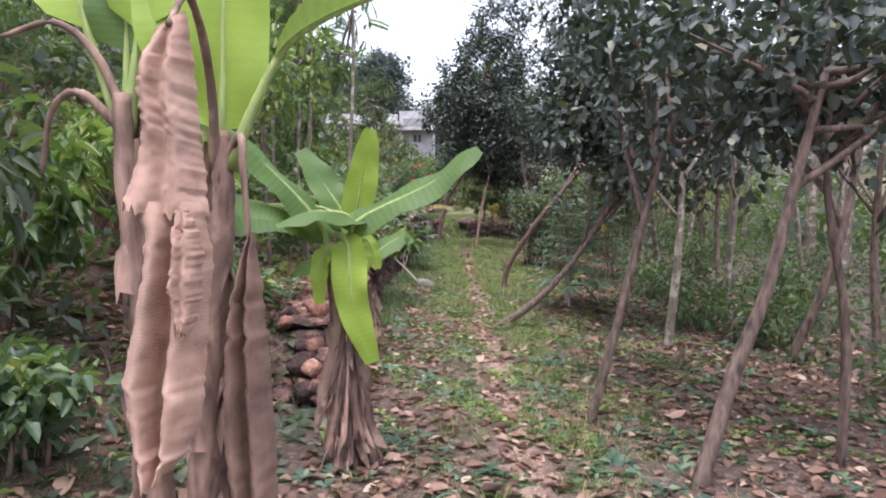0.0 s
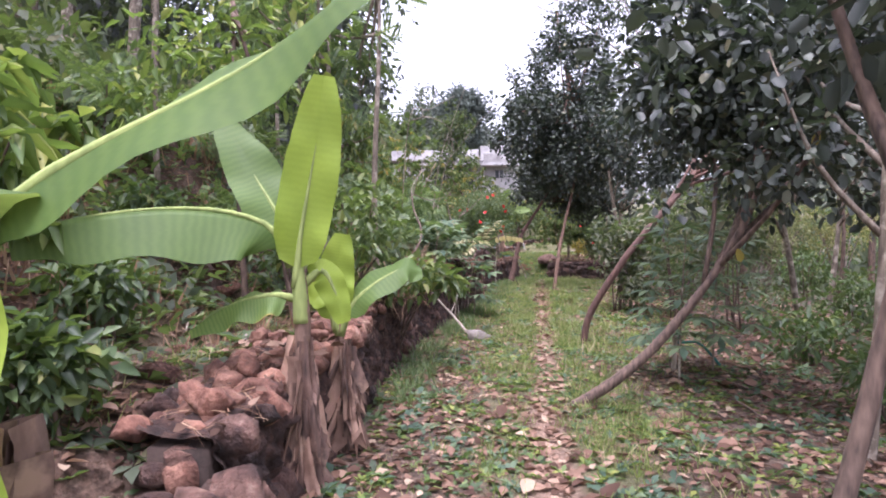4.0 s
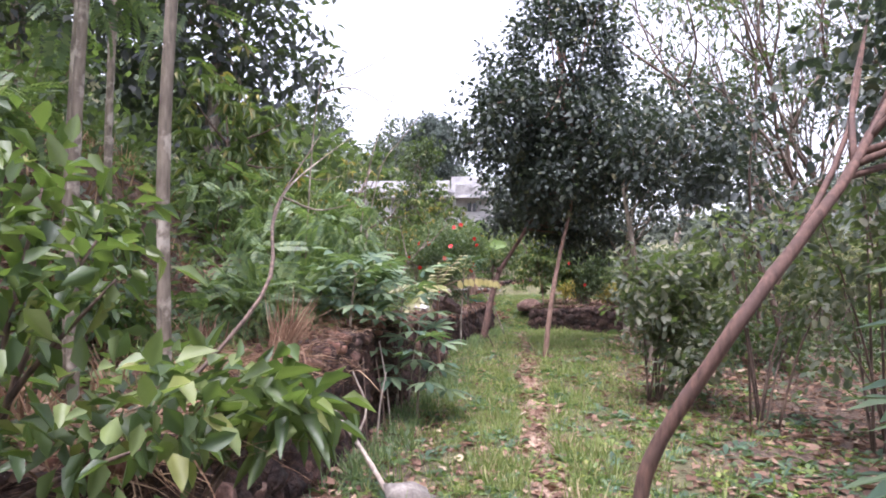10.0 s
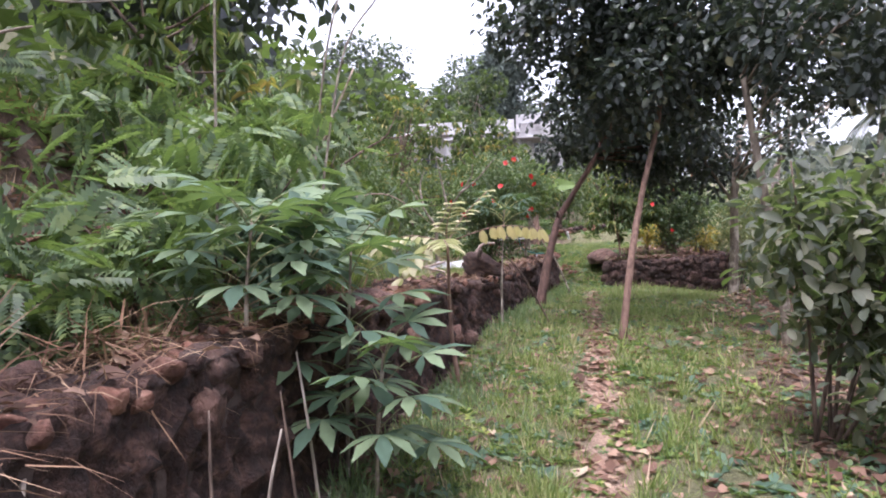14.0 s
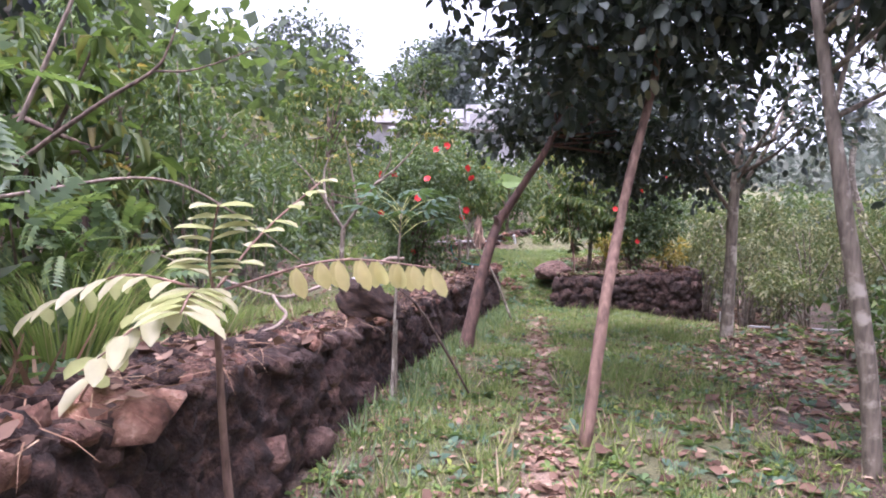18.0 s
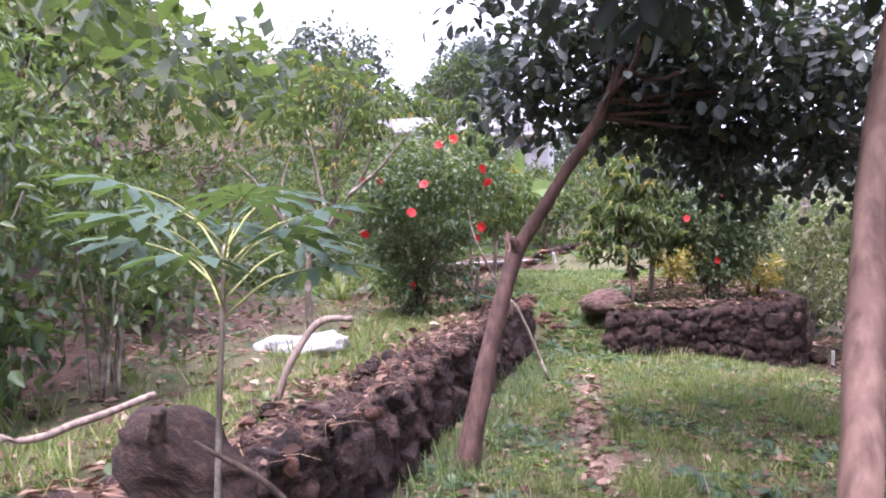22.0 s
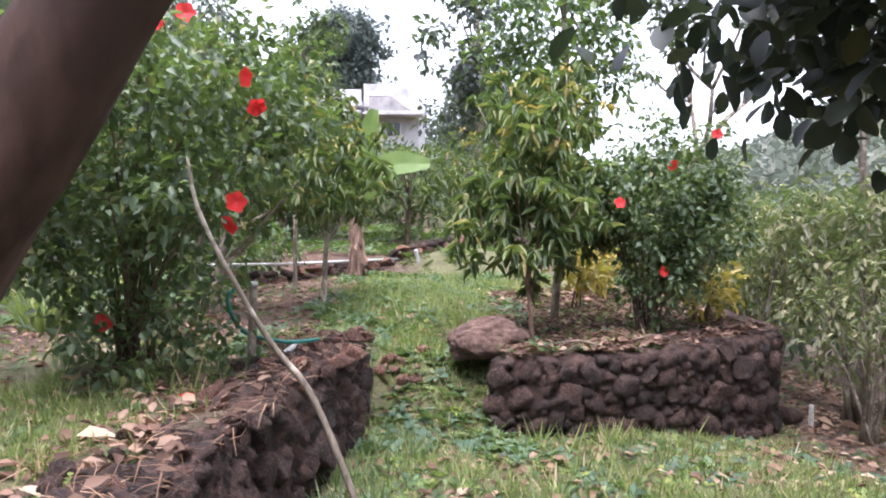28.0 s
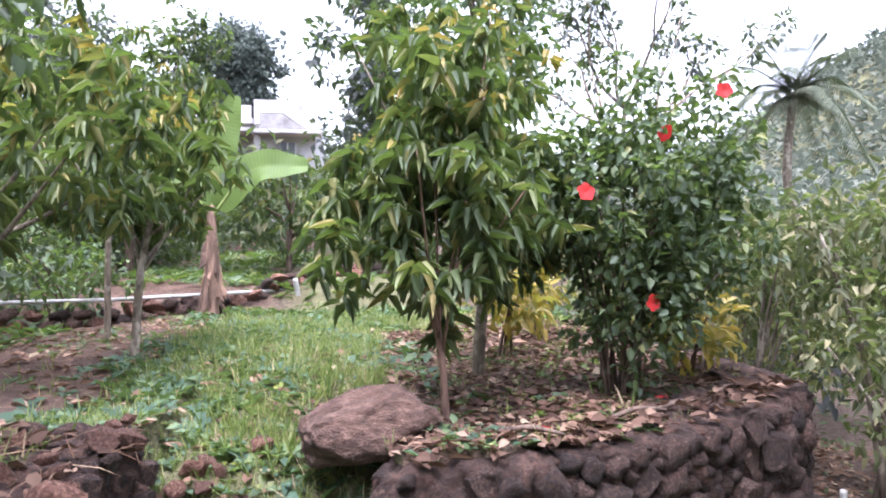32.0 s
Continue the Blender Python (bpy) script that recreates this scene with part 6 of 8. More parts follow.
# plant with pale compound leaves
pp = plant("compound_leaved_plant", "thin-stemmed plant with pale yellow-green compound leaves", "plant", (-0.8, 15.27, gz(-0.75, 15.27)))
put(pp, tube("stem", [(-0.8, 15.27, 0.0), (-0.86, 15.25, 0.5), (-0.85, 15.14, 1.17)], [0.02, 0.016, 0.01], REDBARK, None, 8, 0.05, 1))


def compound(e, pts, pairs, size, mats, seed, hang=0.15, start=0.25, face=None):
    g = np.random.default_rng(seed)
    c = spline(pts, 40)
    rach = put(e, tube("frond", pts, [0.006, 0.0045, 0.003], REDBARK, None, 5, 0.0, seed))
    for k in range(pairs):
        s = start + (0.98 - start) * k / (pairs - 1)
        i = min(int(s * 39), 38)
        p, t = c[i], unit(c[i + 1] - c[i])
        side = unit(np.cross(t, (0, 0, 1.0)))
        for sg in (-1, 1):
            d = side * sg * 0.85 + t * 0.4 + np.array((0, 0, -hang)) + g.normal(size=3) * 0.1
            u = np.array((0, 0, 1.0)) + side * sg * 0.2 + g.normal(size=3) * 0.12
            q = p
            if face is not None:
                d = np.array((0, 0, -1.0)) + t * (0.25 + 0.05 * sg) + g.normal(size=3) * 0.08
                u = np.asarray(face, float) + g.normal(size=3) * 0.15
                q = p + side * sg * 0.012 + t * 0.004 * sg
            v, f = scatter(BROAD, q[None], d[None], u[None], np.array([size * g.uniform(0.85, 1.1)]), np.array([size * (0.42 if face is None else 0.46)]))
            under(rach, raw("leaflet", v, f, mats))


top = (-0.85, 15.13, 1.18)
compound(pp, [top, (-0.48, 15.24, 1.29), (-0.16, 15.42, 1.26)], 8, 0.105, YELLOWED, 1, start=0.35, face=(0.1, -1, 0.3))
compound(pp, [top, (-0.75, 15.3, 1.38), (-0.58, 15.43, 1.57)], 7, 0.1, PALE, 2)
compound(pp, [top, (-1.15, 15.1, 1.23), (-1.47, 15.1, 1.1)], 7, 0.12, PALE, 3, 0.4)
compound(pp, [top, (-1.1, 15.0, 1.02), (-1.33, 14.98, 0.68)], 6, 0.15, PALE, 4)
compound(pp, [top, (-0.84, 15.08, 1.3), (-0.78, 15.02, 1.47)], 8, 0.12, PALE, 5)
compound(pp, [top, (-0.84, 14.98, 1.2), (-0.78, 14.8, 1.16)], 7, 0.14, PALE, 6)
compound(pp, [top, (-0.95, 15.0, 1.15), (-1.08, 14.85, 1.0)], 5, 0.15, PALE, 7)
cassava("papaya-like plant with lobed leaves on a thin pale stem", -0.77, 17.46, gz(-0.6, 17.46), 1.48, 13, 650, 0.19, 0.33, CASSAVA, 0.86, shape=LOBED, rise=0.8)
stick("thin pale stake standing at the wall's foot", [(-0.78, 17.64, 0.05), (-0.79, 17.64, 0.75)], [0.014, 0.012], GREYBARK)
stick("long bleached branch lying across the terrace", [(-2.75, 17.77, 1.15), (-2.42, 18.0, 0.97), (-1.75, 17.81, 0.83), (-1.63, 18.05, 0.83), (-1.6, 18.41, 0.84)], [0.009, 0.011, 0.013, 0.016, 0.014], FORKWOOD)
stick("forked bleached branch lying on the wall", [(-1.75, 17.8, 0.83), (-1.52, 17.35, 0.82), (-1.32, 16.96, 0.83), (-1.16, 16.42, 0.85), (-1.1, 16.1, 0.88)], [0.013, 0.012, 0.011, 0.01, 0.006], FORKWOOD)
wr = np.random.default_rng(91)
for k in range(90):
    yy = wr.uniform(14.9, 19.2)
    x = float(wall_x(yy)) - wr.uniform(0.1, 0.85)
    s = wr.uniform(0.07, 0.2)
    ob = new("rubble_stone", STONES[8 + k % 4] if k % 5 == 0 else STONES[k % 8])
    ob.matrix_world = Matrix.LocRotScale((x, yy, max(gz(x, yy), float(wall_top(yy)) if x > wall_x(yy) - 0.4 else -1) + 0.02 * s), Euler(wr.normal(size=3) * 0.5), (s, s * 0.85, s * 0.6))
    tagged(ob, "rough reddish stone in the rubble along the wall's top", "stone", "rubble stones")
stick("long thin dead branch over the terrace", [(-2.9, 16.0, 1.25), (-2.4, 16.0, 1.6), (-1.89, 16.0, 1.93), (-1.6, 16.0, 2.09), (-1.52, 16.0, 2.2), (-1.46, 16.0, 2.34)], [0.016, 0.014, 0.011, 0.008, 0.005, 0.003], BARK)
stick("forked twig of the long dead branch", [(-1.6, 16.0, 2.09), (-1.4, 16.02, 2.1), (-1.08, 16.0, 2.19)], [0.006, 0.005, 0.002], BARK)
stick("long thin bare pole leaning over the terrace", [(-2.6, 16.0, 1.2), (-2.42, 16.0, 1.6), (-2.17, 16.0, 2.1), (-1.86, 16.0, 2.73)], [0.015, 0.014, 0.012, 0.008], FORKWOOD)
stick("thin bleached branch arching over the wall", [(-2.5, 15.2, 1.36), (-2.05, 15.6, 1.49), (-1.66, 16.1, 1.6), (-1.47, 16.6, 1.43), (-1.22, 17.0, 1.14)], [0.01, 0.009, 0.007, 0.005, 0.003], FORKWOOD)
stick("thin dead branch hanging from the wall", [(-0.78, 17.4, 1.0), (-0.62, 17.52, 0.84), (-0.45, 17.62, 0.55), (-0.28, 17.75, 0.2)], [0.005, 0.009, 0.01, 0.007], BARK)
log = plant("rotten_log", "dark rotten log end lying on the stone wall", "log", (-1.1, 17.8, 0.7))
bm = bmesh.new()
bmesh.ops.create_icosphere(bm, subdivisions=4, radius=0.5)
for v in bm.verts:
    q = v.co.copy()
    v.co = Vector((q.x * (1 + 0.25 * q.z), max(q.y, -0.3) * 1.0, q.z * (1 - 0.6 * q.x * (q.x > 0)))) * (1 + 0.45 * noise.noise(q * 2.2 + Vector((3, 1, 7))) + 0.2 * noise.noise(q * 5) + 0.08 * noise.noise(q * 14))
lump = part("log_body", bm, CHAR, None, "", True)
lump.matrix_world = Matrix.LocRotScale((-1.0, 17.7, 0.82), Euler((0.1, 0.25, -0.25)), (0.48, 0.28, 0.22))
put(log, lump)
put(log, tube("branch_stub", [(-1.04, 17.62, 0.93), (-1.0, 17.58, 1.02)], [0.03, 0.02], BARK, None, 9, 0.12, 4, "broken brown stub"))

# sack, bent branch and bare tree on the terrace
bm = bmesh.new()
bmesh.ops.create_icosphere(bm, subdivisions=4, radius=1)
for v in bm.verts:
    q = v.co.copy()
    fold = noise.noise(q * 3.1) * 0.16 + noise.noise(q * 7.0) * 0.07
    v.co = Vector((q.x * (0.36 + fold * 0.4), q.y * (0.2 + fold * 0.3), max(-0.02, q.z * (0.09 + 0.09 * abs(q.x)) + fold * 0.1)))
sack = part("plastic_sack", bm, SACK, None, "", True)
sack.matrix_world = pose(-2.05, 20.95, gz(-2.05, 20.95) + 0.02, 0, 0, 38)
tagged(sack, "crumpled white plastic sack lying on the terrace grass", "sack")
stick("short bent brown branch stuck in the terrace", [(-1.5, 19.3, gz(-1.5, 19.3) - 0.02), (-1.42, 19.35, 0.8), (-1.3, 19.45, 1.0), (-1.12, 19.5, 1.02)], [0.02, 0.022, 0.022, 0.018], FORKWOOD)
fr = plant("bare_tree", "small bare tree with pale forked branches", "tree", (-2.62, 22.42, gz(-2.62, 22.42)))
put(fr, tube("trunk", [(-2.62, 22.42, gz(-2.62, 22.42) - 0.05), (-2.64, 22.42, 0.9), (-2.62, 22.42, 1.26)], [0.04, 0.035, 0.035], GREYBARK, None, 9, 0.04, 1))
for pts in ([(-2.62, 22.42, 1.22), (-2.35, 22.37, 1.6), (-1.95, 22.27, 2.1), (-1.9, 22.22, 2.35)], [(-2.62, 22.42, 1.22), (-2.85, 22.32, 1.6), (-3.05, 22.22, 1.95), (-3.3, 22.22, 2.2)], [(-2.4, 22.4, 1.55), (-2.5, 22.42, 2.0), (-2.62, 22.42, 2.54)], [(-2.15, 22.32, 1.85), (-1.8, 22.22, 2.1), (-1.48, 22.22, 2.46)], [(-2.85, 22.32, 1.6), (-2.95, 22.52, 2.0), (-2.9, 22.62, 2.3)]):
    put(fr, tube("limb", pts, [0.024, 0.016, 0.007], GREYBARK, None, 6, 0.03, 2))

# hibiscus bushes
h1 = shrub("hibiscus_bush", "tall hibiscus bush with scattered red flowers", (-1.9, 24.0, gz(-1.9, 24.0)), [((-1.65, 23.5, 1.9), (0.85, 0.8, 0.75), 300), ((-1.75, 23.6, 1.0), (0.7, 0.6, 0.5), 80), ((-1.2, 24.1, 2.2), (0.6, 0.6, 0.5), 90)], (OVATE, 0.062, 0.04, HIBLEAF), 20, 0.14, 26, 660, r=0.012, group="hibiscus bushes")
for k, p in enumerate([(-1.44, 23.31, 2.44), (-1.28, 23.3, 2.5), (-2.0, 22.93, 2.04), (-2.25, 23.1, 2.05), (-1.45, 22.6, 1.96), (-0.94, 23.24, 2.16), (-0.9, 23.25, 2.02), (-0.94, 23.07, 1.53), (-1.01, 23.2, 1.42), (-2.22, 23.03, 1.47), (-2.5, 23.3, 1.72), (-1.6, 22.65, 1.68), (-1.83, 23.5, 0.86)]):
    flower(h1, p, seed=k)
h2 = shrub("hibiscus_bush", "hibiscus bush with a few red flowers on the raised bed", (1.85, 25.97, gz(1.85, 25.97)), [((2.0, 25.95, 1.6), (0.74, 0.55, 0.7), 350), ((1.95, 25.9, 0.95), (0.4, 0.4, 0.35), 45)], (OVATE, 0.062, 0.04, HIBLEAF), 20, 0.13, 20, 661, r=0.011, group="hibiscus bushes")
for k, p in enumerate([(1.87, 25.41, 1.93), (1.44, 25.36, 1.61), (1.85, 25.5, 1.05), (2.3, 25.6, 2.2)]):
    flower(h2, p, 0.05, 30 + k)

for k, (x, yy) in enumerate([(1.17, 25.15), (2.02, 25.75), (-1.2, 23.1)]):
    z = max(gz(x, yy), 0.46 if x > 0 else -1) + 0.03
    v, f = scatter(BROAD, np.repeat(np.array([[x, yy, z]]), 4, 0), np.stack([np.cos(np.arange(4) * 1.6), np.sin(np.arange(4) * 1.6), np.full(4, 0.3)], 1), np.repeat(np.array([[0, 0, 1.0]]), 4, 0), 0.045, 0.045)
    tagged(raw("fallen_flower", v, f, PETAL), "fallen red hibiscus flower lying among dry leaves", "flower", "fallen flowers")
for k, (x, yy, a, ln) in enumerate([(1.75, 25.35, 0.5, 0.5), (1.55, 25.3, 0.3, 0.35), (2.3, 25.7, 0.8, 0.4), (0.95, 25.1, -0.4, 0.3)]):
    stick("dry stick lying on the raised bed", [(x, yy, 0.5), (x + ln * 0.5 * math.cos(a), yy + ln * 0.5 * math.sin(a), 0.53), (x + ln * math.cos(a), yy + ln * math.sin(a), 0.51)], [0.012, 0.014, 0.007], BARK)

# saplings on the raised bed and mango trees of the upper garden
mango("bushy mango sapling with long drooping leaves on the raised bed", [(0.78, 25.57, 0.42), (0.75, 25.58, 0.75), (0.7, 25.62, 1.05)], [0.022, 0.018, 0.013], [((0.7, 25.6, 1.5), (0.58, 0.5, 0.55), 135), ((0.8, 25.8, 2.15), (0.45, 0.5, 0.45), 58)], 670, REDBARK, 0.12, 11, 0.14)
mango("mango sapling with a grey trunk on the raised bed", [(1.08, 26.46, 0.42), (1.1, 26.42, 0.9), (1.15, 26.32, 1.4)], [0.045, 0.04, 0.03], [((1.2, 26.12, 1.55), (0.5, 0.5, 0.5), 85), ((0.95, 26.6, 2.5), (0.7, 0.6, 0.65), 95)], 671, GREYBARK, 0.2, 10, 0.14)
mango("mango tree with yellowing young shoots in the upper garden", [(-2.3, 26.56, gz(-2.3, 26.56)), (-2.27, 26.56, 0.95), (-2.15, 26.7, 1.5)], [0.06, 0.05, 0.04], [((-1.9, 26.7, 2.1), (1.1, 0.9, 0.8), 260)], 672, GREYBARK, 0.3, 9, 0.15)
mango("mango tree with yellowing young shoots in the upper garden", [(-1.41, 27.52, gz(-1.41, 27.52)), (-1.4, 27.62, 1.1), (-1.35, 27.72, 1.6)], [0.035, 0.03, 0.025], [((-1.3, 27.82, 2.0), (0.6, 0.6, 0.6), 120)], 673, GREYBARK, 0.45, 9, 0.15)
mango("mango tree in the upper garden", [(-3.2, 28.22, gz(-3.2, 28.22)), (-3.1, 28.22, 1.2), (-3.0, 28.22, 1.8)], [0.06, 0.05, 0.04], [((-3.0, 28.22, 2.2), (0.9, 0.9, 0.8), 90)], 674, GREYBARK, 0.2)
mango("dark mango tree behind the distant banana plant", [(-0.9, 33.42, gz(-0.9, 33.42)), (-0.9, 33.42, 1.4), (-0.9, 33.42, 2.0)], [0.06, 0.05, 0.04], [((-0.9, 33.42, 2.2), (1.1, 0.9, 0.85), 90)], 675, BARK, 0.05)
mango("dark mango tree behind the terrace", [(-4.6, 34.22, gz(-4.6, 34.22)), (-4.6, 34.22, 1.8), (-4.6, 34.22, 2.4)], [0.07, 0.06, 0.05], [((-4.6, 34.22, 2.6), (1.5, 1.2, 1.1), 110)], 676, BARK, 0.1)
mango("golden-leaved tree at the back of the garden", [(0.55, 34.22, gz(0.55, 34.22)), (0.6, 34.22, 1.6), (0.6, 34.22, 2.4)], [0.05, 0.04, 0.03], [((0.6, 34.22, 2.4), (0.8, 0.8, 1.0), 80)], 677, BARK, 0.75)
mango("tall mango tree at the end of the terrace", [(-3.4, 33.4, gz(-3.4, 33.4)), (-3.4, 33.4, 2.0), (-3.4, 33.4, 3.2)], [0.08, 0.07, 0.05], [((-3.4, 33.4, 3.4), (1.4, 1.2, 1.4), 150)], 678, BARK, 0.15, 10, 0.22)
mango("tall mango tree at the end of the terrace", [(-6.0, 32.0, gz(-6.0, 32)), (-6.0, 32.0, 3.0), (-6.0, 32, 4.2)], [0.08, 0.07, 0.05], [((-6.0, 32, 4.2), (1.7, 1.4, 1.6), 160)], 679, BARK, 0.3, 10, 0.22)
# dense foliage on the left beyond the wall
for k, (x, yy, h, wd, n) in enumerate([(-2.9, 16.7, 2.1, 0.75, 75), (-3.7, 15.6, 2.4, 0.8, 75)]):
    z = gz(x, yy)
    mango("leafy tree with long hanging lance leaves above the wall", [(x, yy, z), (x + 0.05, yy, z + h * 0.4), (x, yy, z + h * 0.6)], [0.05, 0.04, 0.03], [((x, yy, z + h * 0.65), (wd, wd, h * 0.4), n)], 780 + k, BARK, 0.05, 10, 0.19, "slope trees")
for k, (x, yy, h, wd, n) in enumerate([(-3.3, 18.4, 2.1, 0.8, 90), (-4.2, 17.2, 2.4, 0.9, 90), (-4.3, 20.0, 1.9, 0.7, 70), (-5.4, 21.4, 2.6, 1.0, 110), (-6.4, 24.0, 2.6, 1.1, 100), (-7.0, 27.5, 3.2, 1.4, 130), (-4.9, 28.9, 2.4, 1.0, 90), (-6.0, 30.4, 3.2, 1.3, 110), (-2.9, 17.2, 1.5, 0.6, 50)]):
    z = gz(x, yy)
    mango("bushy mango-leaved tree on the green slope", [(x, yy, z), (x + 0.05, yy, z + h * 0.4), (x, yy, z + h * 0.6)], [0.05, 0.04, 0.03], [((x, yy, z + h * 0.62), (wd, wd, h * 0.42), n)], 680 + k, BARK, 0.35 if k in (5, 6, 7) else 0.06, 12, 0.125, "slope trees")
for k, (x, yy, h, wd) in enumerate([(-3.9, 21.6, 0.6, 0.4), (-2.5, 25.4, 0.7, 0.4), (-2.9, 18.7, 0.8, 0.5), (-4.9, 25.9, 0.8, 0.5), (-2.9, 29.82, 1.0, 0.7), (-4.4, 31.72, 1.2, 0.8)]):
    z = gz(x, yy)
    shrub("terrace_shrub", "low green shrub on the reddish terrace", (x, yy, z), [((x, yy, z + h * 0.6), (wd, wd, h * 0.4), 38)], BS, 13, 0.17, 6, 700 + k, group="terrace shrubs")
for k, (x, yy, h, wd) in enumerate([(-2.75, 18.5, 2.1, 0.55), (-3.25, 19.3, 2.3, 0.6), (-2.6, 19.4, 1.4, 0.4), (-3.6, 18.2, 2.5, 0.6)]):
    z = gz(x, yy)
    shrub("terrace_sapling", "slender many-stemmed sapling with thin leafy shoots on the terrace", (x, yy, z), [((x, yy, z + h * 0.66), (wd, wd, h * 0.36), 60)], (OVATE, 0.085, 0.034, (HIBLEAF, FERNY)[k % 2]), 15, 0.24, 7, 790 + k, GREYBARK, 0.013, group="terrace saplings", droop=0.45)
# shrubs to the side of the raised bed
YELLOWISH = leaf_mat("yellow_green_leaf", [(0, (0.1, 0.13, 0.04)), (0.6, (0.19, 0.23, 0.065)), (1, (0.33, 0.34, 0.09))], 0.5, 0.3, spec=0.3)
GREYLEAF = leaf_mat("grey_green_leaf", [(0, (0.09, 0.13, 0.05)), (0.6, (0.17, 0.22, 0.08)), (1, (0.32, 0.36, 0.13))], 0.55, 0.32, spec=0.2)
for k, (x, yy, h, wd) in enumerate([(3.77, 25.82, 1.7, 0.75), (4.6, 26.82, 1.9, 0.9), (3.6, 27.82, 1.7, 0.7), (5.4, 25.62, 1.8, 0.9), (4.9, 28.82, 2.2, 1.1), (6.2, 27.82, 2.3, 1.2), (3.3, 29.62, 1.9, 0.9), (3.7, 23.82, 0.9, 0.5), (6.6, 24.22, 2.0, 1.1), (5.0, 22.62, 2.2, 0.9), (2.6, 31.22, 1.5, 0.8), (6.0, 21.6, 2.3, 0.9), (4.3, 24.4, 2.0, 0.8), (6.2, 23.2, 2.4, 1.0), (7.4, 22.4, 2.6, 1.1), (5.2, 19.4, 2.0, 0.9), (6.0, 20.5, 2.3, 1.0), (7.2, 20.0, 2.5, 1.1), (4.6, 20.6, 1.6, 0.7)]):
    z = gz(x, yy)
    shrub("side_shrub", "pale-stemmed shrub with small grey-green leaves", (x, yy, z), [((x, yy, z + h * 0.7), (wd, wd, h * 0.32), 58)], (LANCE, 0.08, 0.036, (GREYLEAF, GREYLEAF, YELLOWISH)[k % 3]), 22, 0.19, 8, 720 + k, GREYBARK, 0.02, group="side shrubs")
shrub("forked_shrub", "small tree with a pale forked trunk and grey-green leaves", (4.05, 26.5, gz(4.05, 26.5)), [((4.05, 26.6, 1.45), (0.75, 0.6, 0.5), 80)], (LANCE, 0.1, 0.042, GREYLEAF), 16, 0.17, 7, 738, GREYBARK, 0.034, group="side shrubs")
shrub("forked_shrub", "small tree with a pale forked trunk and grey-green leaves", (3.5, 27.3, gz(3.5, 27.3)), [((3.5, 27.3, 1.2), (0.55, 0.55, 0.6), 60)], (LANCE, 0.095, 0.036, GREYLEAF), 16, 0.17, 6, 739, GREYBARK, 0.022, group="side shrubs")
for k, (x, yy) in enumerate([(1.45, 27.42), (2.55, 26.52), (1.9, 28.22)]):
    z = gz(x, yy)
    shrub("golden_shrub", "small shrub with bright yellow leaves behind the raised bed", (x, yy, z), [((x, yy, z + 0.4), (0.3, 0.3, 0.3), 18)], (OVATE, 0.12, 0.05, GOLD), 10, 0.12, 5, 740 + k, group="golden shrubs")
shrub("large_leaved_shrub", "shrub with large grey-green leaves beside the path", (1.5, 14.3, gz(1.5, 14.3)), [((1.45, 14.25, 1.2), (0.42, 0.4, 0.5), 60), ((1.75, 14.1, 0.55), (0.4, 0.35, 0.35), 34), ((1.95, 14.45, 1.25), (0.42, 0.4, 0.6), 48)], (BROAD, 0.095, 0.05, SAGE), 17, 0.18, 7, 745)
shrub("large_leaved_shrub", "shrub with large grey-green leaves beside the path", (2.3, 13.6, gz(2.3, 13.6)), [((2.3, 13.6, 1.3), (0.65, 0.6, 0.75), 40)], (BROAD_FAR, 0.085, 0.046, SAGE), 24, 0.18, 7, 746)
shrub("large_leaved_shrub", "shrub with large grey-green leaves beside the path", (2.9, 12.7, gz(2.9, 12.7)), [((2.9, 12.7, 1.5), (0.7, 0.7, 0.8), 60)], (BROAD_FAR, 0.085, 0.048, SAGE), 24, 0.18, 7, 747)
for k, (x, yy, h) in enumerate([(2.8, 8.2, 0.5), (3.4, 7.4, 0.6), (3.0, 10.6, 0.6), (4.4, 9.4, 0.8), (4.8, 13.2, 0.9), (3.5, 17.0, 0.6), (3.4, 19.4, 0.7), (5.4, 17.0, 1.0), (6.2, 20.0, 1.2), (6.6, 8.4, 1.0), (5.8, 6.0, 0.9), (3.9, 5.2, 0.6), (7.4, 11.5, 1.2)]):
    z = gz(x, yy)
    shrub("undergrowth_shrub", "low green undergrowth shrub among the orchard trunks", (x, yy, z), [((x, yy, z + h * 0.6), (0.55, 0.55, h * 0.42), 30)], BS, 13, 0.16, 5, 750 + k, group="undergrowth")

# ---- posts, hose, pipes and terrace edge ----
tagged(tube("stake", [(1.55, 9.69, gz(1.55, 9.69) - 0.05), (1.57, 9.69, 0.32)], [0.025, 0.024], PALEWOOD, None, 8, 0.03, 1), "short pale wooden stake in the leaf litter", "stake")
tagged(tube("garden_hose", [(1.6, 9.75, 0.24), (1.8, 9.78, 0.24), (1.95, 9.8, 0.1), (2.05, 9.9, 0.0), (2.2, 10.0, -0.03), (2.4, 10.2, -0.06)], [0.013, 0.013], HOSE, None, 7, 0, 1, "", 30), "thin green garden hose running through the litter", "hose", "hoses")
tap = plant("standpipe", "grey standpipe with a green hose connection", "standpipe", (-1.15, 23.97, gz(-1.15, 23.97)))
put(tap, tube("pipe", [(-1.15, 23.97, 0.4), (-1.13, 23.97, 1.05)], [0.028, 0.026], GREYBARK, None, 10, 0, 1))
put(tap, tube("tap", [(-1.1, 23.95, 1.04), (-1.2, 23.92, 1.05)], [0.02, 0.016], PIPE, None, 8, 0, 1))
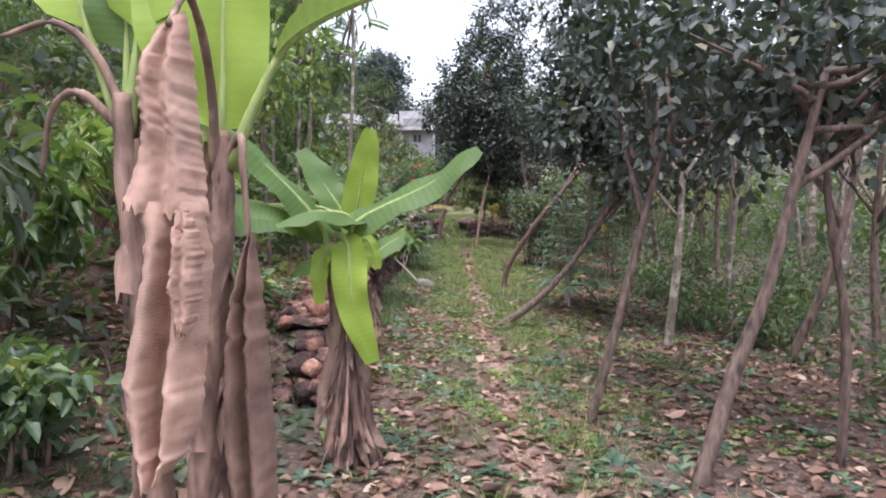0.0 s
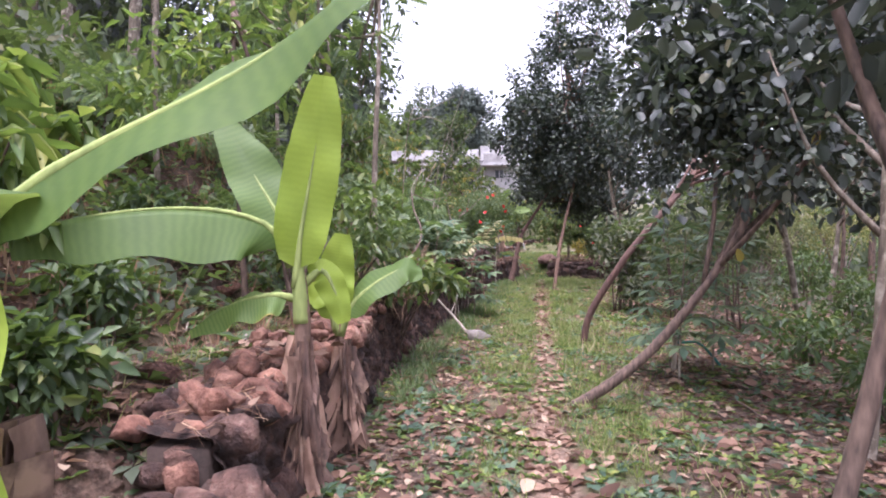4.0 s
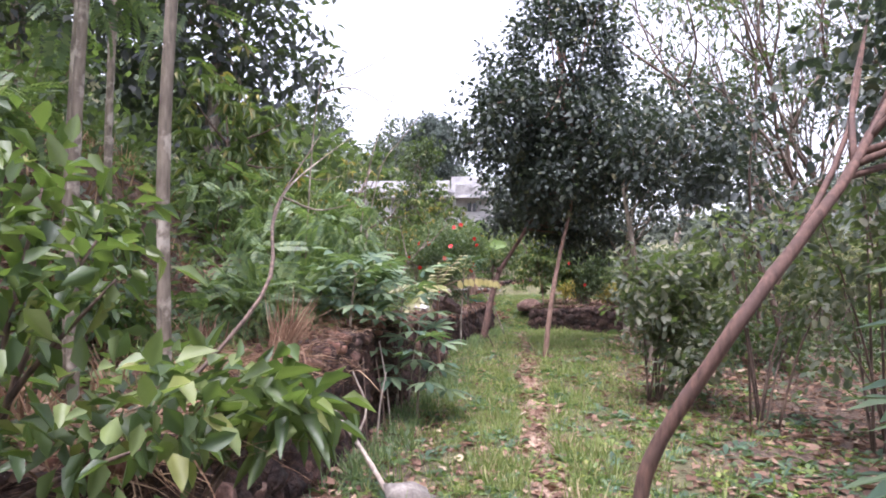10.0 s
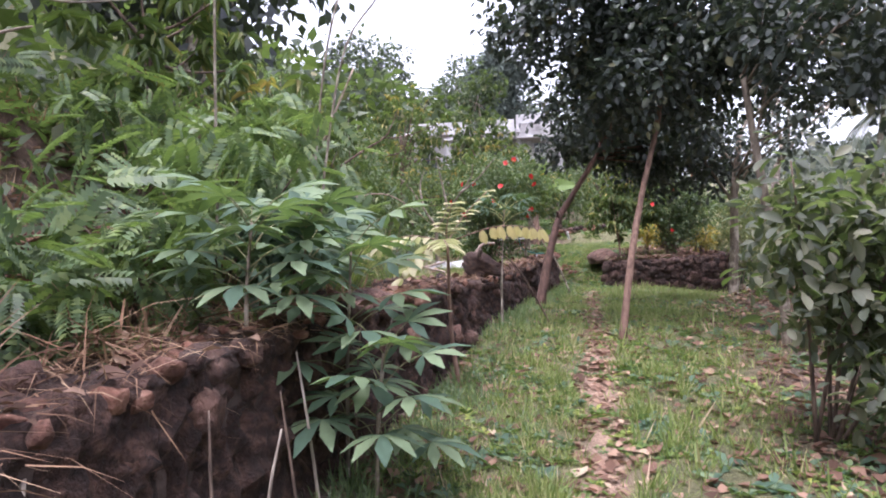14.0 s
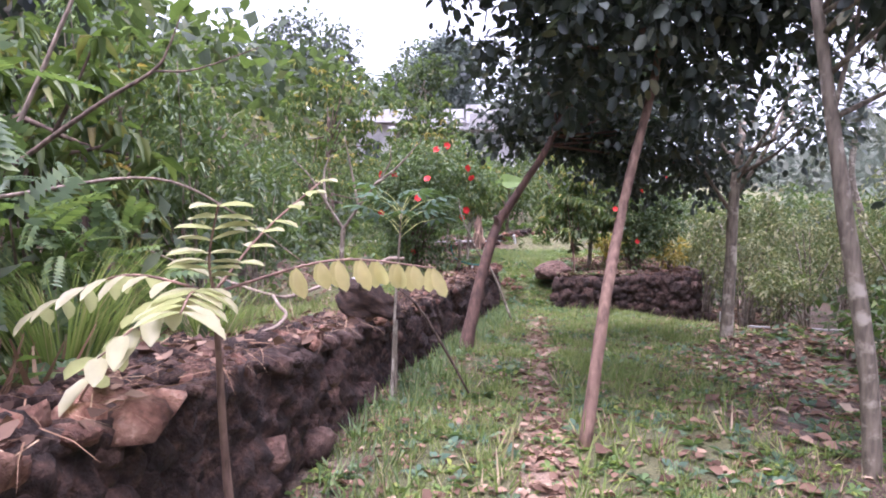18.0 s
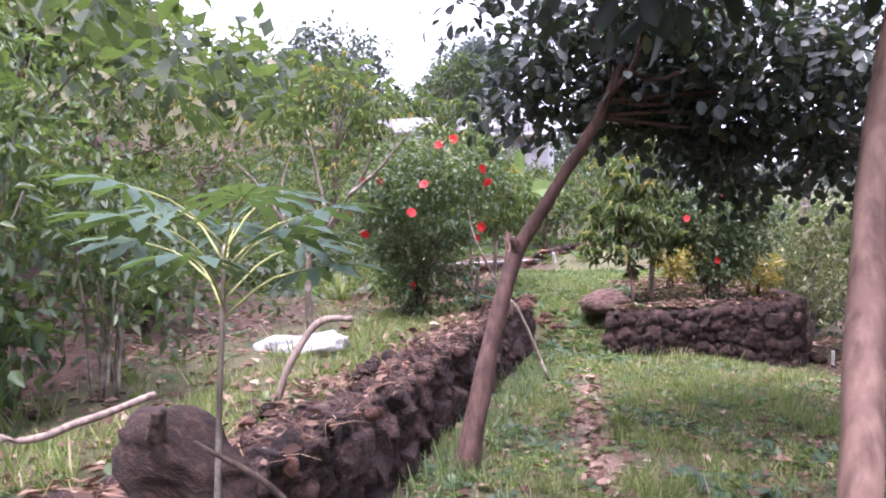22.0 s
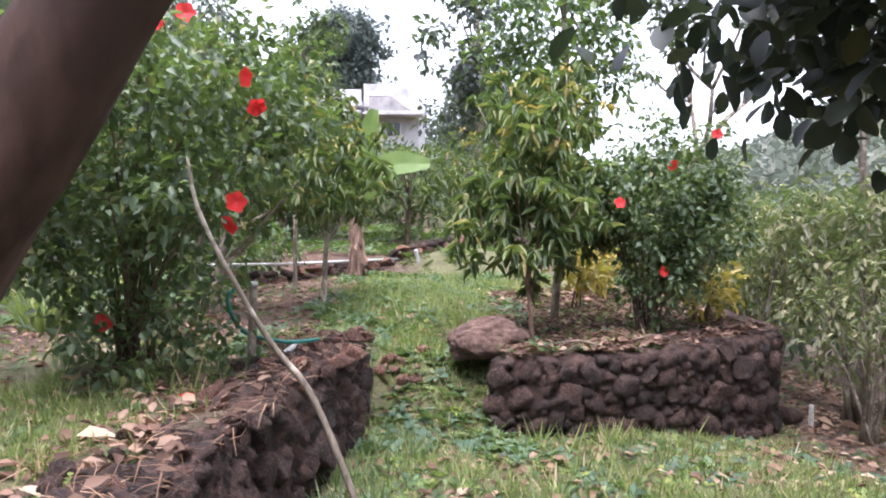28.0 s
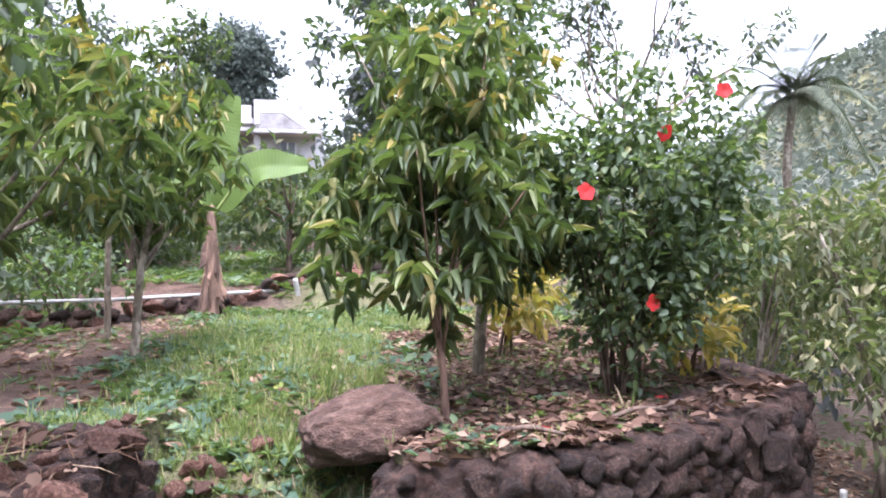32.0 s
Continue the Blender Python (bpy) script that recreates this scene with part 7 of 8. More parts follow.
tagged(tube("garden_hose", [(-1.2, 23.92, 1.05), (-1.27, 23.9, 0.95), (-1.2, 23.97, 0.75), (-1.0, 24.12, 0.66), (-0.88, 24.25, 0.64), (-0.8, 24.33, 0.64)], [0.013, 0.013], HOSE, None, 8, 0, 2, "", 40), "bright green hose hanging from the standpipe", "hose", "hoses")
tagged(tube("plastic_pipe", [(-1.1, 24.1, gz(-1.1, 24.1) + 0.03), (-0.95, 24.32, 0.6)], [0.02, 0.02], PIPE, None, 8, 0, 3), "short grey pipe lying by the wall's end", "pipe", "pipes")
stick("long bare pole leaning against the wall's end", [(-0.22, 22.77, -0.03), (-0.5, 22.82, 0.62), (-0.73, 22.82, 0.93), (-0.95, 22.67, 1.43), (-1.0, 22.62, 1.7)], [0.018, 0.016, 0.013, 0.01, 0.006], GREYBARK)
for k, (a, b) in enumerate([((-4.6, 28.82), (-2.4, 29.82)), ((-2.4, 29.82), (-0.2, 32.42)), ((-0.2, 32.42), (1.4, 33.42))]):
    za, zb = 0.78, 0.78
    tagged(tube("water_pipe", [(a[0], a[1], za + gz(*a) * 0 + 0.0), (b[0], b[1], zb)], [0.022, 0.022], PIPE, None, 8, 0, k), "long pale water pipe along the terrace edge", "pipe", "pipes")
    g = np.random.default_rng(790 + k)
    edge = tagged(new("terrace_edge"), "low rough stone edge of the upper terrace", "stone edge", "terrace edges", "structure")
    m = int(np.hypot(b[0] - a[0], b[1] - a[1]) / 0.24)
    for q in range(m):
        for r in range(2):
            f = (q + 0.5 + r * 0.4) / m
            x, yy = a[0] + (b[0] - a[0]) * f, a[1] + (b[1] - a[1]) * f
            set_stone(edge, int(g.integers(12)), (x, yy + 0.05 * r, gz(x, yy) + 0.03 + r * 0.1), (0.26 * g.uniform(0.6, 1.1), 0.22, 0.15 * g.uniform(0.6, 1.1)), g.normal(size=3) * 0.4)
tagged(tube("stake", [(-0.55, 31.47, gz(-0.55, 31.47) - 0.05), (-0.6, 31.42, 0.95)], [0.035, 0.035], PIPE, None, 8, 0, 1), "short white plastic stake on the terrace", "stake")
tagged(tube("stake", [(-2.0, 28.62, gz(-2.0, 28.62) - 0.05), (-2.0, 28.62, 1.5)], [0.03, 0.026], GREYBARK, None, 8, 0, 1), "thin pale stake beside the mango trees", "stake")

# ---- coconut palm ----
pz = gz(10.2, 36.6)
cp = plant("coconut_palm", "distant coconut palm with drooping fronds", "palm", (10.2, 36.6, pz))
put(cp, tube("trunk", [(10.4, 36.6, pz - 0.1), (10.35, 36.6, 1.2), (9.9, 36.6, 3.0), (10.05, 36.6, 5.0)], [0.15, 0.12, 0.1, 0.09], GREYBARK, None, 9, 0.03, 1))
g = np.random.default_rng(800)
for k in range(31):
    th, el = k * 2.4, (g.uniform(0.75, 1.4), g.uniform(0.1, 0.7), g.uniform(-0.5, 0.2))[0 if k < 13 else 1 if k < 21 else 2]
    d = np.array((math.cos(th) * math.cos(el), math.sin(th) * math.cos(el), math.sin(el)))
    sag = g.uniform(0.15, 0.5) if k < 13 else g.uniform(0.7, 1.1) if k < 21 else g.uniform(1.2, 1.7)
    p0 = np.array((10.05, 36.6, 5.0))
    c = spline([p0, p0 + d * 0.45 + (0, 0, -0.04 * sag), p0 + d * 1.1 + (0, 0, -0.35 * sag), p0 + d * 1.65 + (0, 0, -1.05 * sag)], 44)
    t = unit(np.gradient(c, axis=0))
    sd = unit(np.cross(t, (0.02, 0.01, 1.0)))
    pos = np.vstack([c[5:], c[5:]])
    al = np.vstack([sd[5:] + t[5:] * 0.7 + (0, 0, -0.35), -sd[5:] + t[5:] * 0.7 + (0, 0, -0.35)])
    v, f = scatter(BLADE, pos, al, np.repeat(np.array([[0, 0, 1.0]]), len(pos), 0) + t[0] * 0.1, 0.34, 0.035)
    put(cp, raw("frond", v, f, PALMLEAF))


# ---- distance: woods and far trees ----


def far_tree(x, yy, h, rad, seed, mat=FAR, label="tall hazy tree on the slope behind the garden", leaf=0.45, n=90, trunk=None, z=None, name="background_tree", per=14, low=0.35, bark=GREYBARK):
    z = gz(x, yy) if z is None else z
    top = z + h
    return tree(name, label, [(x, yy, z), (x + 0.1 * rad, yy, z + h * 0.5), (x, yy, top - 0.2 * h)], [trunk or h * 0.018, h * 0.012, h * 0.005],
                [((x, yy, z + h * (1 + low) / 2), (rad, rad, h * (1 - low) / 2), n)], (DIAMOND if leaf > 0.21 else OVATE, leaf, leaf * 0.55, mat), per * (2 if leaf > 0.21 else 1), rad * 0.24, bark, 7, seed, droop=0.4, limb_r=h * 0.004, hollow=0.2, group="background trees")


tree("umbrella_tree", "tall round-crowned tree behind the white house", [(-6.7, 60, gz(-6.7, 60)), (-6.6, 60, 7.5), (-6.7, 60, 11.0)], [0.25, 0.2, 0.08], [((-6.75, 60, 11.9), (2.3, 2.2, 1.75), 230), ((-6.3, 60, 9.6), (1.5, 1.7, 1.2), 90)], (DIAMOND, 0.3, 0.2, HAZE), 34, 0.45, GREYBARK, 9, 201, limb_r=0.08, hollow=0.2, group="background trees")
far_tree(-18, 95, 9, 5, 202, n=90, leaf=0.6, low=0.2)
far_tree(-2, 100, 9, 6, 203, n=110, leaf=0.6, low=0.15)
far_tree(-6.3, 20.3, 8.5, 2.5, 204, FAR, "tall dense dark-green tree on the slope", 0.26, 230, 0.3, per=14, low=0.22)
far_tree(-10.5, 20.0, 9, 2.5, 205, FAR, "tall dense dark-green tree on the slope", 0.26, 110, 0.25, per=16, low=0.25)
wg = np.random.default_rng(9)
for k in range(16):
    far_tree(-5.5 - 11 * wg.random(), -1 + 1.6 * k + wg.normal() * 0.6, 7 + 4 * wg.random(), 1.6 + wg.random(), 210 + k, THICKET if k % 3 else DARK, "slim tree with a bare pale trunk on the terraced slope", 0.22, 50, 0.1, low=0.4, per=9)
for k in range(14):
    far_tree(-16 + 30 * wg.random() - (14 if k % 2 else 0), 62 + 30 * wg.random(), 7 + 5 * wg.random(), 2.6 + 1.4 * wg.random(), 240 + k, FAR, leaf=0.5, n=60, low=0.15)


def forked_tree(x, yy, h, seed, label, mat=FAR, leafy=0.7, lean=0.0, bark=GREYBARK, r0=0.17, leaf=0.16):
    """A tall tree whose bare limbs fork again and again, with thin foliage at the ends."""
    g = np.random.default_rng(seed)
    z = gz(x, yy)
    e = plant("rubber_tree", label, "tree", (x, yy, z), "rubber trees")
    fork = np.array((x + lean * 0.3, yy, z + h * 0.34))
    put(e, tube("trunk", [(x, yy, z - 0.1), (x + lean * 0.1, yy, z + h * 0.18), fork], [r0, r0 * 0.8, r0 * 0.7], bark, None, 8, 0.03, seed))
    tips = []

    def grow(p, d, ln, r, level):
        q = p + d * ln
        bend = (p + q) / 2 + g.normal(size=3) * ln * 0.06
        put(e, tube("limb", [p, bend, q], [r, r * 0.8, r * 0.6], bark, None, 5, 0.03, level, n=6))
        if level == 0:
            tips.append(q)
            return
        if level < 3:
            tips.append(q)
        for s in range(2 if level < 3 else 3):
            nd = unit(d + g.normal(size=3) * 0.42 + (0, 0, 0.22))
            grow(q, nd, ln * g.uniform(0.62, 0.85), r * 0.6, level - 1)

    for s in range(3):
        th = s * 2.1 + g.uniform(-0.4, 0.4)
        grow(fork, unit(np.array((math.cos(th) * 0.55 + lean * 0.3, math.sin(th) * 0.55, 1.0))), h * 0.24, r0 * 0.5, 3)
    cl = np.array(tips)
    cl = cl[g.random(len(cl)) < leafy]
    v, f = clump_leaves(g, cl, 26, 0.34, DIAMOND, leaf, leaf * 0.5, 0.3)
    put(e, raw("crown", v, f, mat))
    return e


for k, (x, yy, h, ln) in enumerate([(5.9, 23.0, 11.0, -1.8), (6.8, 23.8, 11.5, -1.0), (7.8, 25.0, 12.0, -0.6), (9.4, 28.5, 12.5, -1.6), (9.2, 23.0, 12.0, 0.3)]):
    forked_tree(x, yy, h, 290 + k, "tall slender tree with thick pale forked limbs", THICKET, 0.7, ln, BARK, 0.1, 0.15)
for k in range(9):
    x, yy = 4.6 + 0.75 * k + wg.normal() * 0.5, 22.0 + 7 * wg.random()
    x = max(x, 0.8 * (yy - 20.5) + 1.5, 0.6 * (yy - 14.4) + 0.5)
    forked_tree(x, yy, 8.2 + 2.2 * wg.random(), 260 + k, "slender tree with pale forked limbs and thin foliage", THICKET if k % 2 else FAR, 0.75, wg.normal() * 0.6, r0=0.085)
for k, (x, yy, h) in enumerate([(7.6, 13.5, 7.0), (9.0, 17.5, 8.0), (8.0, 9.0, 7.5), (10.5, 12.0, 8.5)]):
    forked_tree(x, yy, h, 275 + k, "slender tree with pale forked limbs and thin foliage", THICKET, 0.85, 0.3)
forked_tree(8.4, 45, 11.5, 281, "tall slim tree with a bare forked trunk", FAR, 0.9, 0.9, r0=0.24, leaf=0.3)
far_tree(2.4, 36, 8, 1.9, 282, BUSHY, "tall feathery green tree behind the mango saplings", 0.22, 150, 0.14, low=0.2)
far_tree(-5.4, 44, 7.2, 1.5, 284, THICKET, "leafy tree in front of the white house", 0.25, 110, 0.12, low=0.1)
far_tree(0.6, 42, 8.5, 1.8, 283, FAR, leaf=0.3, n=70, low=0.3)

vg = np.random.default_rng(21)
for k in range(26):
    yy = 29.5 + 20 * vg.random()
    x = 0.5 * (yy - 21) + (0.55 * (yy - 21)) * vg.random() - 0.5
    m = (THICKET, GREYLEAF, FAR, BUSHY)[k % 4]
    h = 1.9 + 1.6 * vg.random()
    if 0.5 < x / (yy - 22) < 0.85:
        h = min(h, 1.7)
    far_tree(max(x, 3.6), yy, h, 0.9 + 0.9 * vg.random(), 310 + k, m, "rounded leafy bush in the dip beyond the raised bed", 0.16 if yy < 38 else 0.24, 44, 0.05, low=0.05, name="valley_bush", per=12)

# forested hill
hg = np.random.default_rng(10)
n = 4600
hx, hy = hg.uniform(30, 190, n), hg.uniform(75, 200, n)
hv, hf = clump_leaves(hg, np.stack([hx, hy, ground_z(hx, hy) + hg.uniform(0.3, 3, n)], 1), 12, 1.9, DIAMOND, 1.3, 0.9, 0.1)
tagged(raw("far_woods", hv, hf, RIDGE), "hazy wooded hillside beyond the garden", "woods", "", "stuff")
n = 900
hx, hy = -hg.uniform(11, 60, n), hg.uniform(-10, 90, n)
hv, hf = clump_leaves(hg, np.stack([hx, hy, ground_z(hx, hy) + hg.uniform(0.3, 5, n)], 1), 24, 1.6, DIAMOND, 1.0, 0.6, 0.2)
tagged(raw("slope_woods", hv, hf, THICKET), "dense green growth on the upper slope", "woods", "", "stuff")
n = 700
hx, hy = hg.uniform(8, 30, n), hg.uniform(-6, 60, n)
hv, hf = clump_leaves(hg, np.stack([hx, hy, ground_z(hx, hy) + hg.uniform(0.2, 1, n) * interp(hy, [20, 26], [3.2, 1.6])], 1), 26, 0.8, DIAMOND, 0.4, 0.22, 0.2)
tagged(raw("lower_thicket", hv, hf, THICKET), "thick green growth below the orchard", "thicket", "", "stuff")

n = 900
hx, hy = hg.uniform(3.4, 34, n), hg.uniform(29, 66, n)
hv, hf = clump_leaves(hg, np.stack([hx, hy, ground_z(hx, hy) + hg.uniform(0.05, 0.9, n)], 1), 26, 0.7, DIAMOND, 0.34, 0.18, 0.2)
tagged(raw("valley_thicket", hv, hf, THICKET), "green bushes filling the dip beyond the raised bed", "thicket", "", "stuff")

# ---- grass, weeds and fallen leaves ----


def sow(name, label, category, n, box, weight, shape, ln, wd, mat, seed, lift=0.0, flat=False, spread=0.5):
    g = np.random.default_rng(seed)
    x, yy = g.uniform(box[0], box[1], n), g.uniform(box[2], box[3], n)
    keep = g.random(n) < weight(x, yy)
    x, yy = x[keep], yy[keep]
    z = ground_z(x, yy)
    m = len(x)
    th = g.uniform(0, 6.283, m)
    if flat is None:
        along = np.stack([g.normal(size=m) * 0.25, g.normal(size=m) * 0.25, np.ones(m)], 1)
        up = np.stack([np.cos(th), np.sin(th), np.zeros(m)], 1)
    elif flat:
        along = np.stack([np.cos(th), np.sin(th), g.normal(size=m) * 0.16], 1)
        up = np.stack([g.normal(size=m) * 0.22, g.normal(size=m) * 0.22, np.ones(m)], 1)
    else:
        along = np.stack([np.cos(th) * spread, np.sin(th) * spread, np.ones(m)], 1)
        up = np.stack([-np.cos(th), -np.sin(th), np.full(m, 0.6)], 1)
    s = g.uniform(0.5, 1.3, m)
    v, f = scatter(shape, np.stack([x, yy, z + lift], 1), along, up, ln * s, wd * (1 + 0 * s if flat is False else s))
    return tagged(raw(name, v, f, mat), label, category, "", "stuff")


def patchy(x, yy, k=1.0):
    return np.clip(0.55 + 0.6 * np.sin(x * 2.1 * k + 1.3 * np.sin(yy * 1.3)) * np.sin(yy * 1.7 * k + 0.7) + 0.25 * np.sin(x * 7 + yy * 5), 0.05, 1)


def clumpy(x, yy):
    return np.clip(0.55 + 0.9 * np.sin(x * 9 + 2.1 * np.sin(yy * 4.3)) * np.sin(yy * 8 + 1.9 * np.sin(x * 5.7 + 1)) + 0.45 * np.sin(x * 23 + yy * 6) * np.sin(yy * 19 - x * 4), 0.04, 1)


def open_ground(x, yy):
    d = np.asarray(wall_x(np.minimum(yy, 25.1))) - x
    return ~((d > -0.02) & (d < 0.35) & (yy < 25.2))


# undergrowth of the left slope
ug = np.random.default_rng(12)
n = 2000
hx, hy = -1.6 - 11 * ug.random(n) ** 1.3, ug.uniform(-1, 46, n)
keep = (ug.random(n) < np.clip((wall_x(np.minimum(hy, 25.1)) - hx - 0.6) / 1.6, 0.08, 1) * np.where((hy > 18) & (hy < 30), np.clip((-hx - 2.6) / 1.5, 0, 1), 1)) & ((hy < 25) | (hx < -3.2)) & ((hy < 5) | (hy > 15) | (ug.random(n) < 0.85)) & ((hy < 19) | (hy > 27) | (ug.random(n) < 0.6))
hx, hy = hx[keep], hy[keep]
hv, hf = clump_leaves(ug, np.stack([hx, hy, ground_z(hx, hy) + ug.uniform(0.05, 0.45, len(hx))], 1), 24, 0.4, DIAMOND, 0.14, 0.07, 0.1)
tagged(raw("slope_undergrowth", hv, hf, THICKET), "low green weeds and seedlings on the terraced slope", "undergrowth", "", "stuff")
n = 1500
hx, hy = ug.uniform(-12, -3.4, n), ug.uniform(8, 46, n)
keep = ((hy > 16) | (hx < -5.2)) & ((hy < 19) | (hy > 28) | (hx < -4.6))
hx, hy, n = hx[keep], hy[keep], int(keep.sum())
hv, hf = clump_leaves(ug, np.stack([hx, hy, ground_z(hx, hy) + ug.uniform(0.1, 0.7, n)], 1), 24, 0.65, DIAMOND, 0.22, 0.11, 0.1)
tagged(raw("terrace_undergrowth", hv, hf, THICKET), "knee-high green growth on the upper terraces", "undergrowth", "", "stuff")
n = 520
hx, hy = 3.0 + 7 * ug.random(n), ug.uniform(1, 21, n)
hv, hf = clump_leaves(ug, np.stack([hx, hy, ground_z(hx, hy) + ug.uniform(0.03, 0.4, n)], 1), 24, 0.34, DIAMOND, 0.12, 0.06, 0.1)
tagged(raw("orchard_undergrowth", hv, hf, THICKET), "low green weeds between the orchard trunks", "undergrowth", "", "stuff")
n = 420
hx, hy = ug.uniform(-7, 3.5, n), ug.uniform(33, 48, n)
hv, hf = clump_leaves(ug, np.stack([hx, hy, ground_z(hx, hy) + ug.uniform(0.1, 2.0, n)], 1), 36, 0.5, DIAMOND, 0.22, 0.1, 0.2)
tagged(raw("garden_thicket", hv, hf, THICKET), "thick green growth between the garden and the house", "thicket", "", "stuff")

sow("grass", "short green grass along the trodden path", "grass", 240000, (-2.2, 3.2, 2, 30), lambda x, y: turf(x, y) ** 1.1 * (0.1 + 0.9 * patchy(x, y) ** 1.4) * clumpy(x, y) * open_ground(x, y), TUFT, 0.09, 0.1, GRASS, 401, flat=None)
sow("grass_tufts", "longer green grass at the edges of the terrace", "grass", 10000, (-3, 3.2, 9, 31), lambda x, y: 0.75 * turf(x, y) * (patchy(x, y, 1.6) > 0.6) * open_ground(x, y), TUFT, 0.19, 0.15, GRASS, 402, flat=None)
sow("wall_foot_grass", "long dark green grass along the foot of the stone wall", "grass", 9000, (-1.2, 0.1, 8, 24.5), lambda x, y: np.exp(-((x - wall_x(y) - 0.22) / 0.17) ** 2) * (0.25 + 0.75 * patchy(x, y, 1.4)) * open_ground(x, y), TUFT, 0.15, 0.13, FERNY, 422, flat=None)
sow("tall_grass", "tall fresh green grass on the rise beside the raised bed", "grass", 5000, (-1.6, 0.8, 24.2, 31), lambda x, y: (0.15 + 0.85 * patchy(x, y, 2.1) ** 2) * open_ground(x, y) * turf(x, y) ** 2, TUFT, 0.11, 0.13, GRASS, 415, flat=None)
sow("rise_weeds", "leafy green weeds among the grass beside the raised bed", "weeds", 2600, (-1.6, 0.8, 24.2, 31), lambda x, y: patchy(x + 2, y, 1.5) * open_ground(x, y), ROSETTE, 0.11, 0.11, CASSAVA, 416, 0.0, None)
sow("low_weeds", "small broad-leaved weeds in the path's grass", "weeds", 44000, (-6, 7, 1, 31), lambda x, y: 0.8 * patchy(x + 3, y, 1.3) ** 2 * open_ground(x, y) * (0.45 + 0.55 * np.exp(-((x - 0.8) / 1.8) ** 2)), ROSETTE, 0.07, 0.07, BUSHY, 403, 0.0, None)
sow("leaf_litter", "dry brown fallen leaves on the ground", "fallen leaves", 86000, (-4, 5, 1, 30), lambda x, y: np.where((x < -1.5) & (y > 17), 0.4, 1) * np.clip(0.2 + 0.9 * patchy(x + 1, y + 2, 0.8) * (1 - 0.8 * turf(x, y)), 0, 1) * open_ground(x, y) * np.where((y > 19.5) & (y < 24.3) & (x > -0.5) & (x < 1.8), 0.8, 1), SMALL_FLAT, 0.07, 0.045, LITTER, 404, 0.012, True)
sow("large_leaf_litter", "large pale dry leaves scattered on the ground", "fallen leaves", 4200, (-2.4, 5, 1, 28), lambda x, y: np.clip(0.1 + 0.7 * (1 - 0.8 * turf(x, y)), 0, 1) * open_ground(x, y), FLAT, 0.13, 0.075, LITTER, 406, 0.012, True)
sow("path_leaves", "fallen leaves trodden into the narrow path", "fallen leaves", 6500, (-0.1, 0.8, 1, 23.5), lambda x, y: interp(y, [1, 12, 16, 24], [0.5, 0.5, 0.85, 0.85]) * (0.25 + 0.75 * patchy(x * 2, y * 1.7)) * np.exp(-((x - path_x(y) - 0.03 * np.sin(y * 2.3)) / 0.1) ** 2), SMALL_FLAT, 0.08, 0.05, PATHLEAF, 405, 0.006, True)


sow("lawn_weeds", "small light green clover-like weeds in the grass", "weeds", 14000, (-1.2, 2.8, 4, 31), lambda x, y: 0.9 * (patchy(x + 5, y + 1, 2.2) > 0.6) * open_ground(x, y), ROSETTE, 0.06, 0.06, LIME, 411, 0.0, None)
sow("broad_weeds", "broad dark green weeds dotted through the grass", "weeds", 9000, (-1.0, 3.2, 3, 26), lambda x, y: 0.8 * (patchy(x + 9, y + 4, 1.9) > 0.5) * (1 - clumpy(x, y) * 0.5) * open_ground(x, y) * (np.abs(x - path_x(y)) > 0.16), ROSETTE, 0.085, 0.085, CASSAVA, 423, 0.0, None)
sow("terrace_weeds", "green weeds and grass on the upper terrace", "weeds", 9000, (-7, 3.4, 26, 38), lambda x, y: 0.8 * patchy(x, y, 0.8) * ((y > 30.5) | (x < -2.6)), ROSETTE, 0.14, 0.14, BUSHY, 412, 0.0, None)
sow("bed_litter", "brown fallen leaves covering the raised bed", "fallen leaves", 5200, (0.45, 3.0, 24.8, 29), lambda x, y: 0.9 * (y > bed_y(x) + 0.1), SMALL_FLAT, 0.068, 0.036, DIMLITTER, 413, 0.02, True)


rg2 = np.random.default_rng(421)
n = 190
rx = rg2.uniform(0.45, 2.95, n)
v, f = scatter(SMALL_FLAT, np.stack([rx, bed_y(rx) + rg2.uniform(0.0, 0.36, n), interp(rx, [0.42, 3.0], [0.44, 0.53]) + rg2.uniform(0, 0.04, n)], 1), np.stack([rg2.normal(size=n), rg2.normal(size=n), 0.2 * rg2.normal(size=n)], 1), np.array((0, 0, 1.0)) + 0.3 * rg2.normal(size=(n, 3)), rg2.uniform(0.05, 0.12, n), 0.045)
tagged(raw("rim_litter", v, f, DIMLITTER), "dry leaves along the rim of the raised bed", "fallen leaves", "", "stuff")


def wall_litter(name, label, n, shape, ln, wd, mat, seed, flat):
    g = np.random.default_rng(seed)
    yy = g.uniform(5.2, 25.1, n)
    x = wall_x(yy) - g.uniform(0.02, 0.75, n)
    z = np.maximum(ground_z(x, yy), wall_top(yy) * (x > wall_x(yy) - 0.42)) + 0.035 + 0.03 * g.random(n)
    th = g.uniform(0, 6.283, n)
    s = g.uniform(0.5, 1.4, n)
    v, f = scatter(shape, np.stack([x, yy, z], 1), np.stack([np.cos(th), np.sin(th), 0.25 * g.normal(size=n)], 1), np.stack([0.4 * g.normal(size=n), 0.4 * g.normal(size=n), np.ones(n)], 1), ln * s, wd * s if flat else wd)
    return tagged(raw(name, v, f, mat), label, "fallen leaves", "", "stuff")


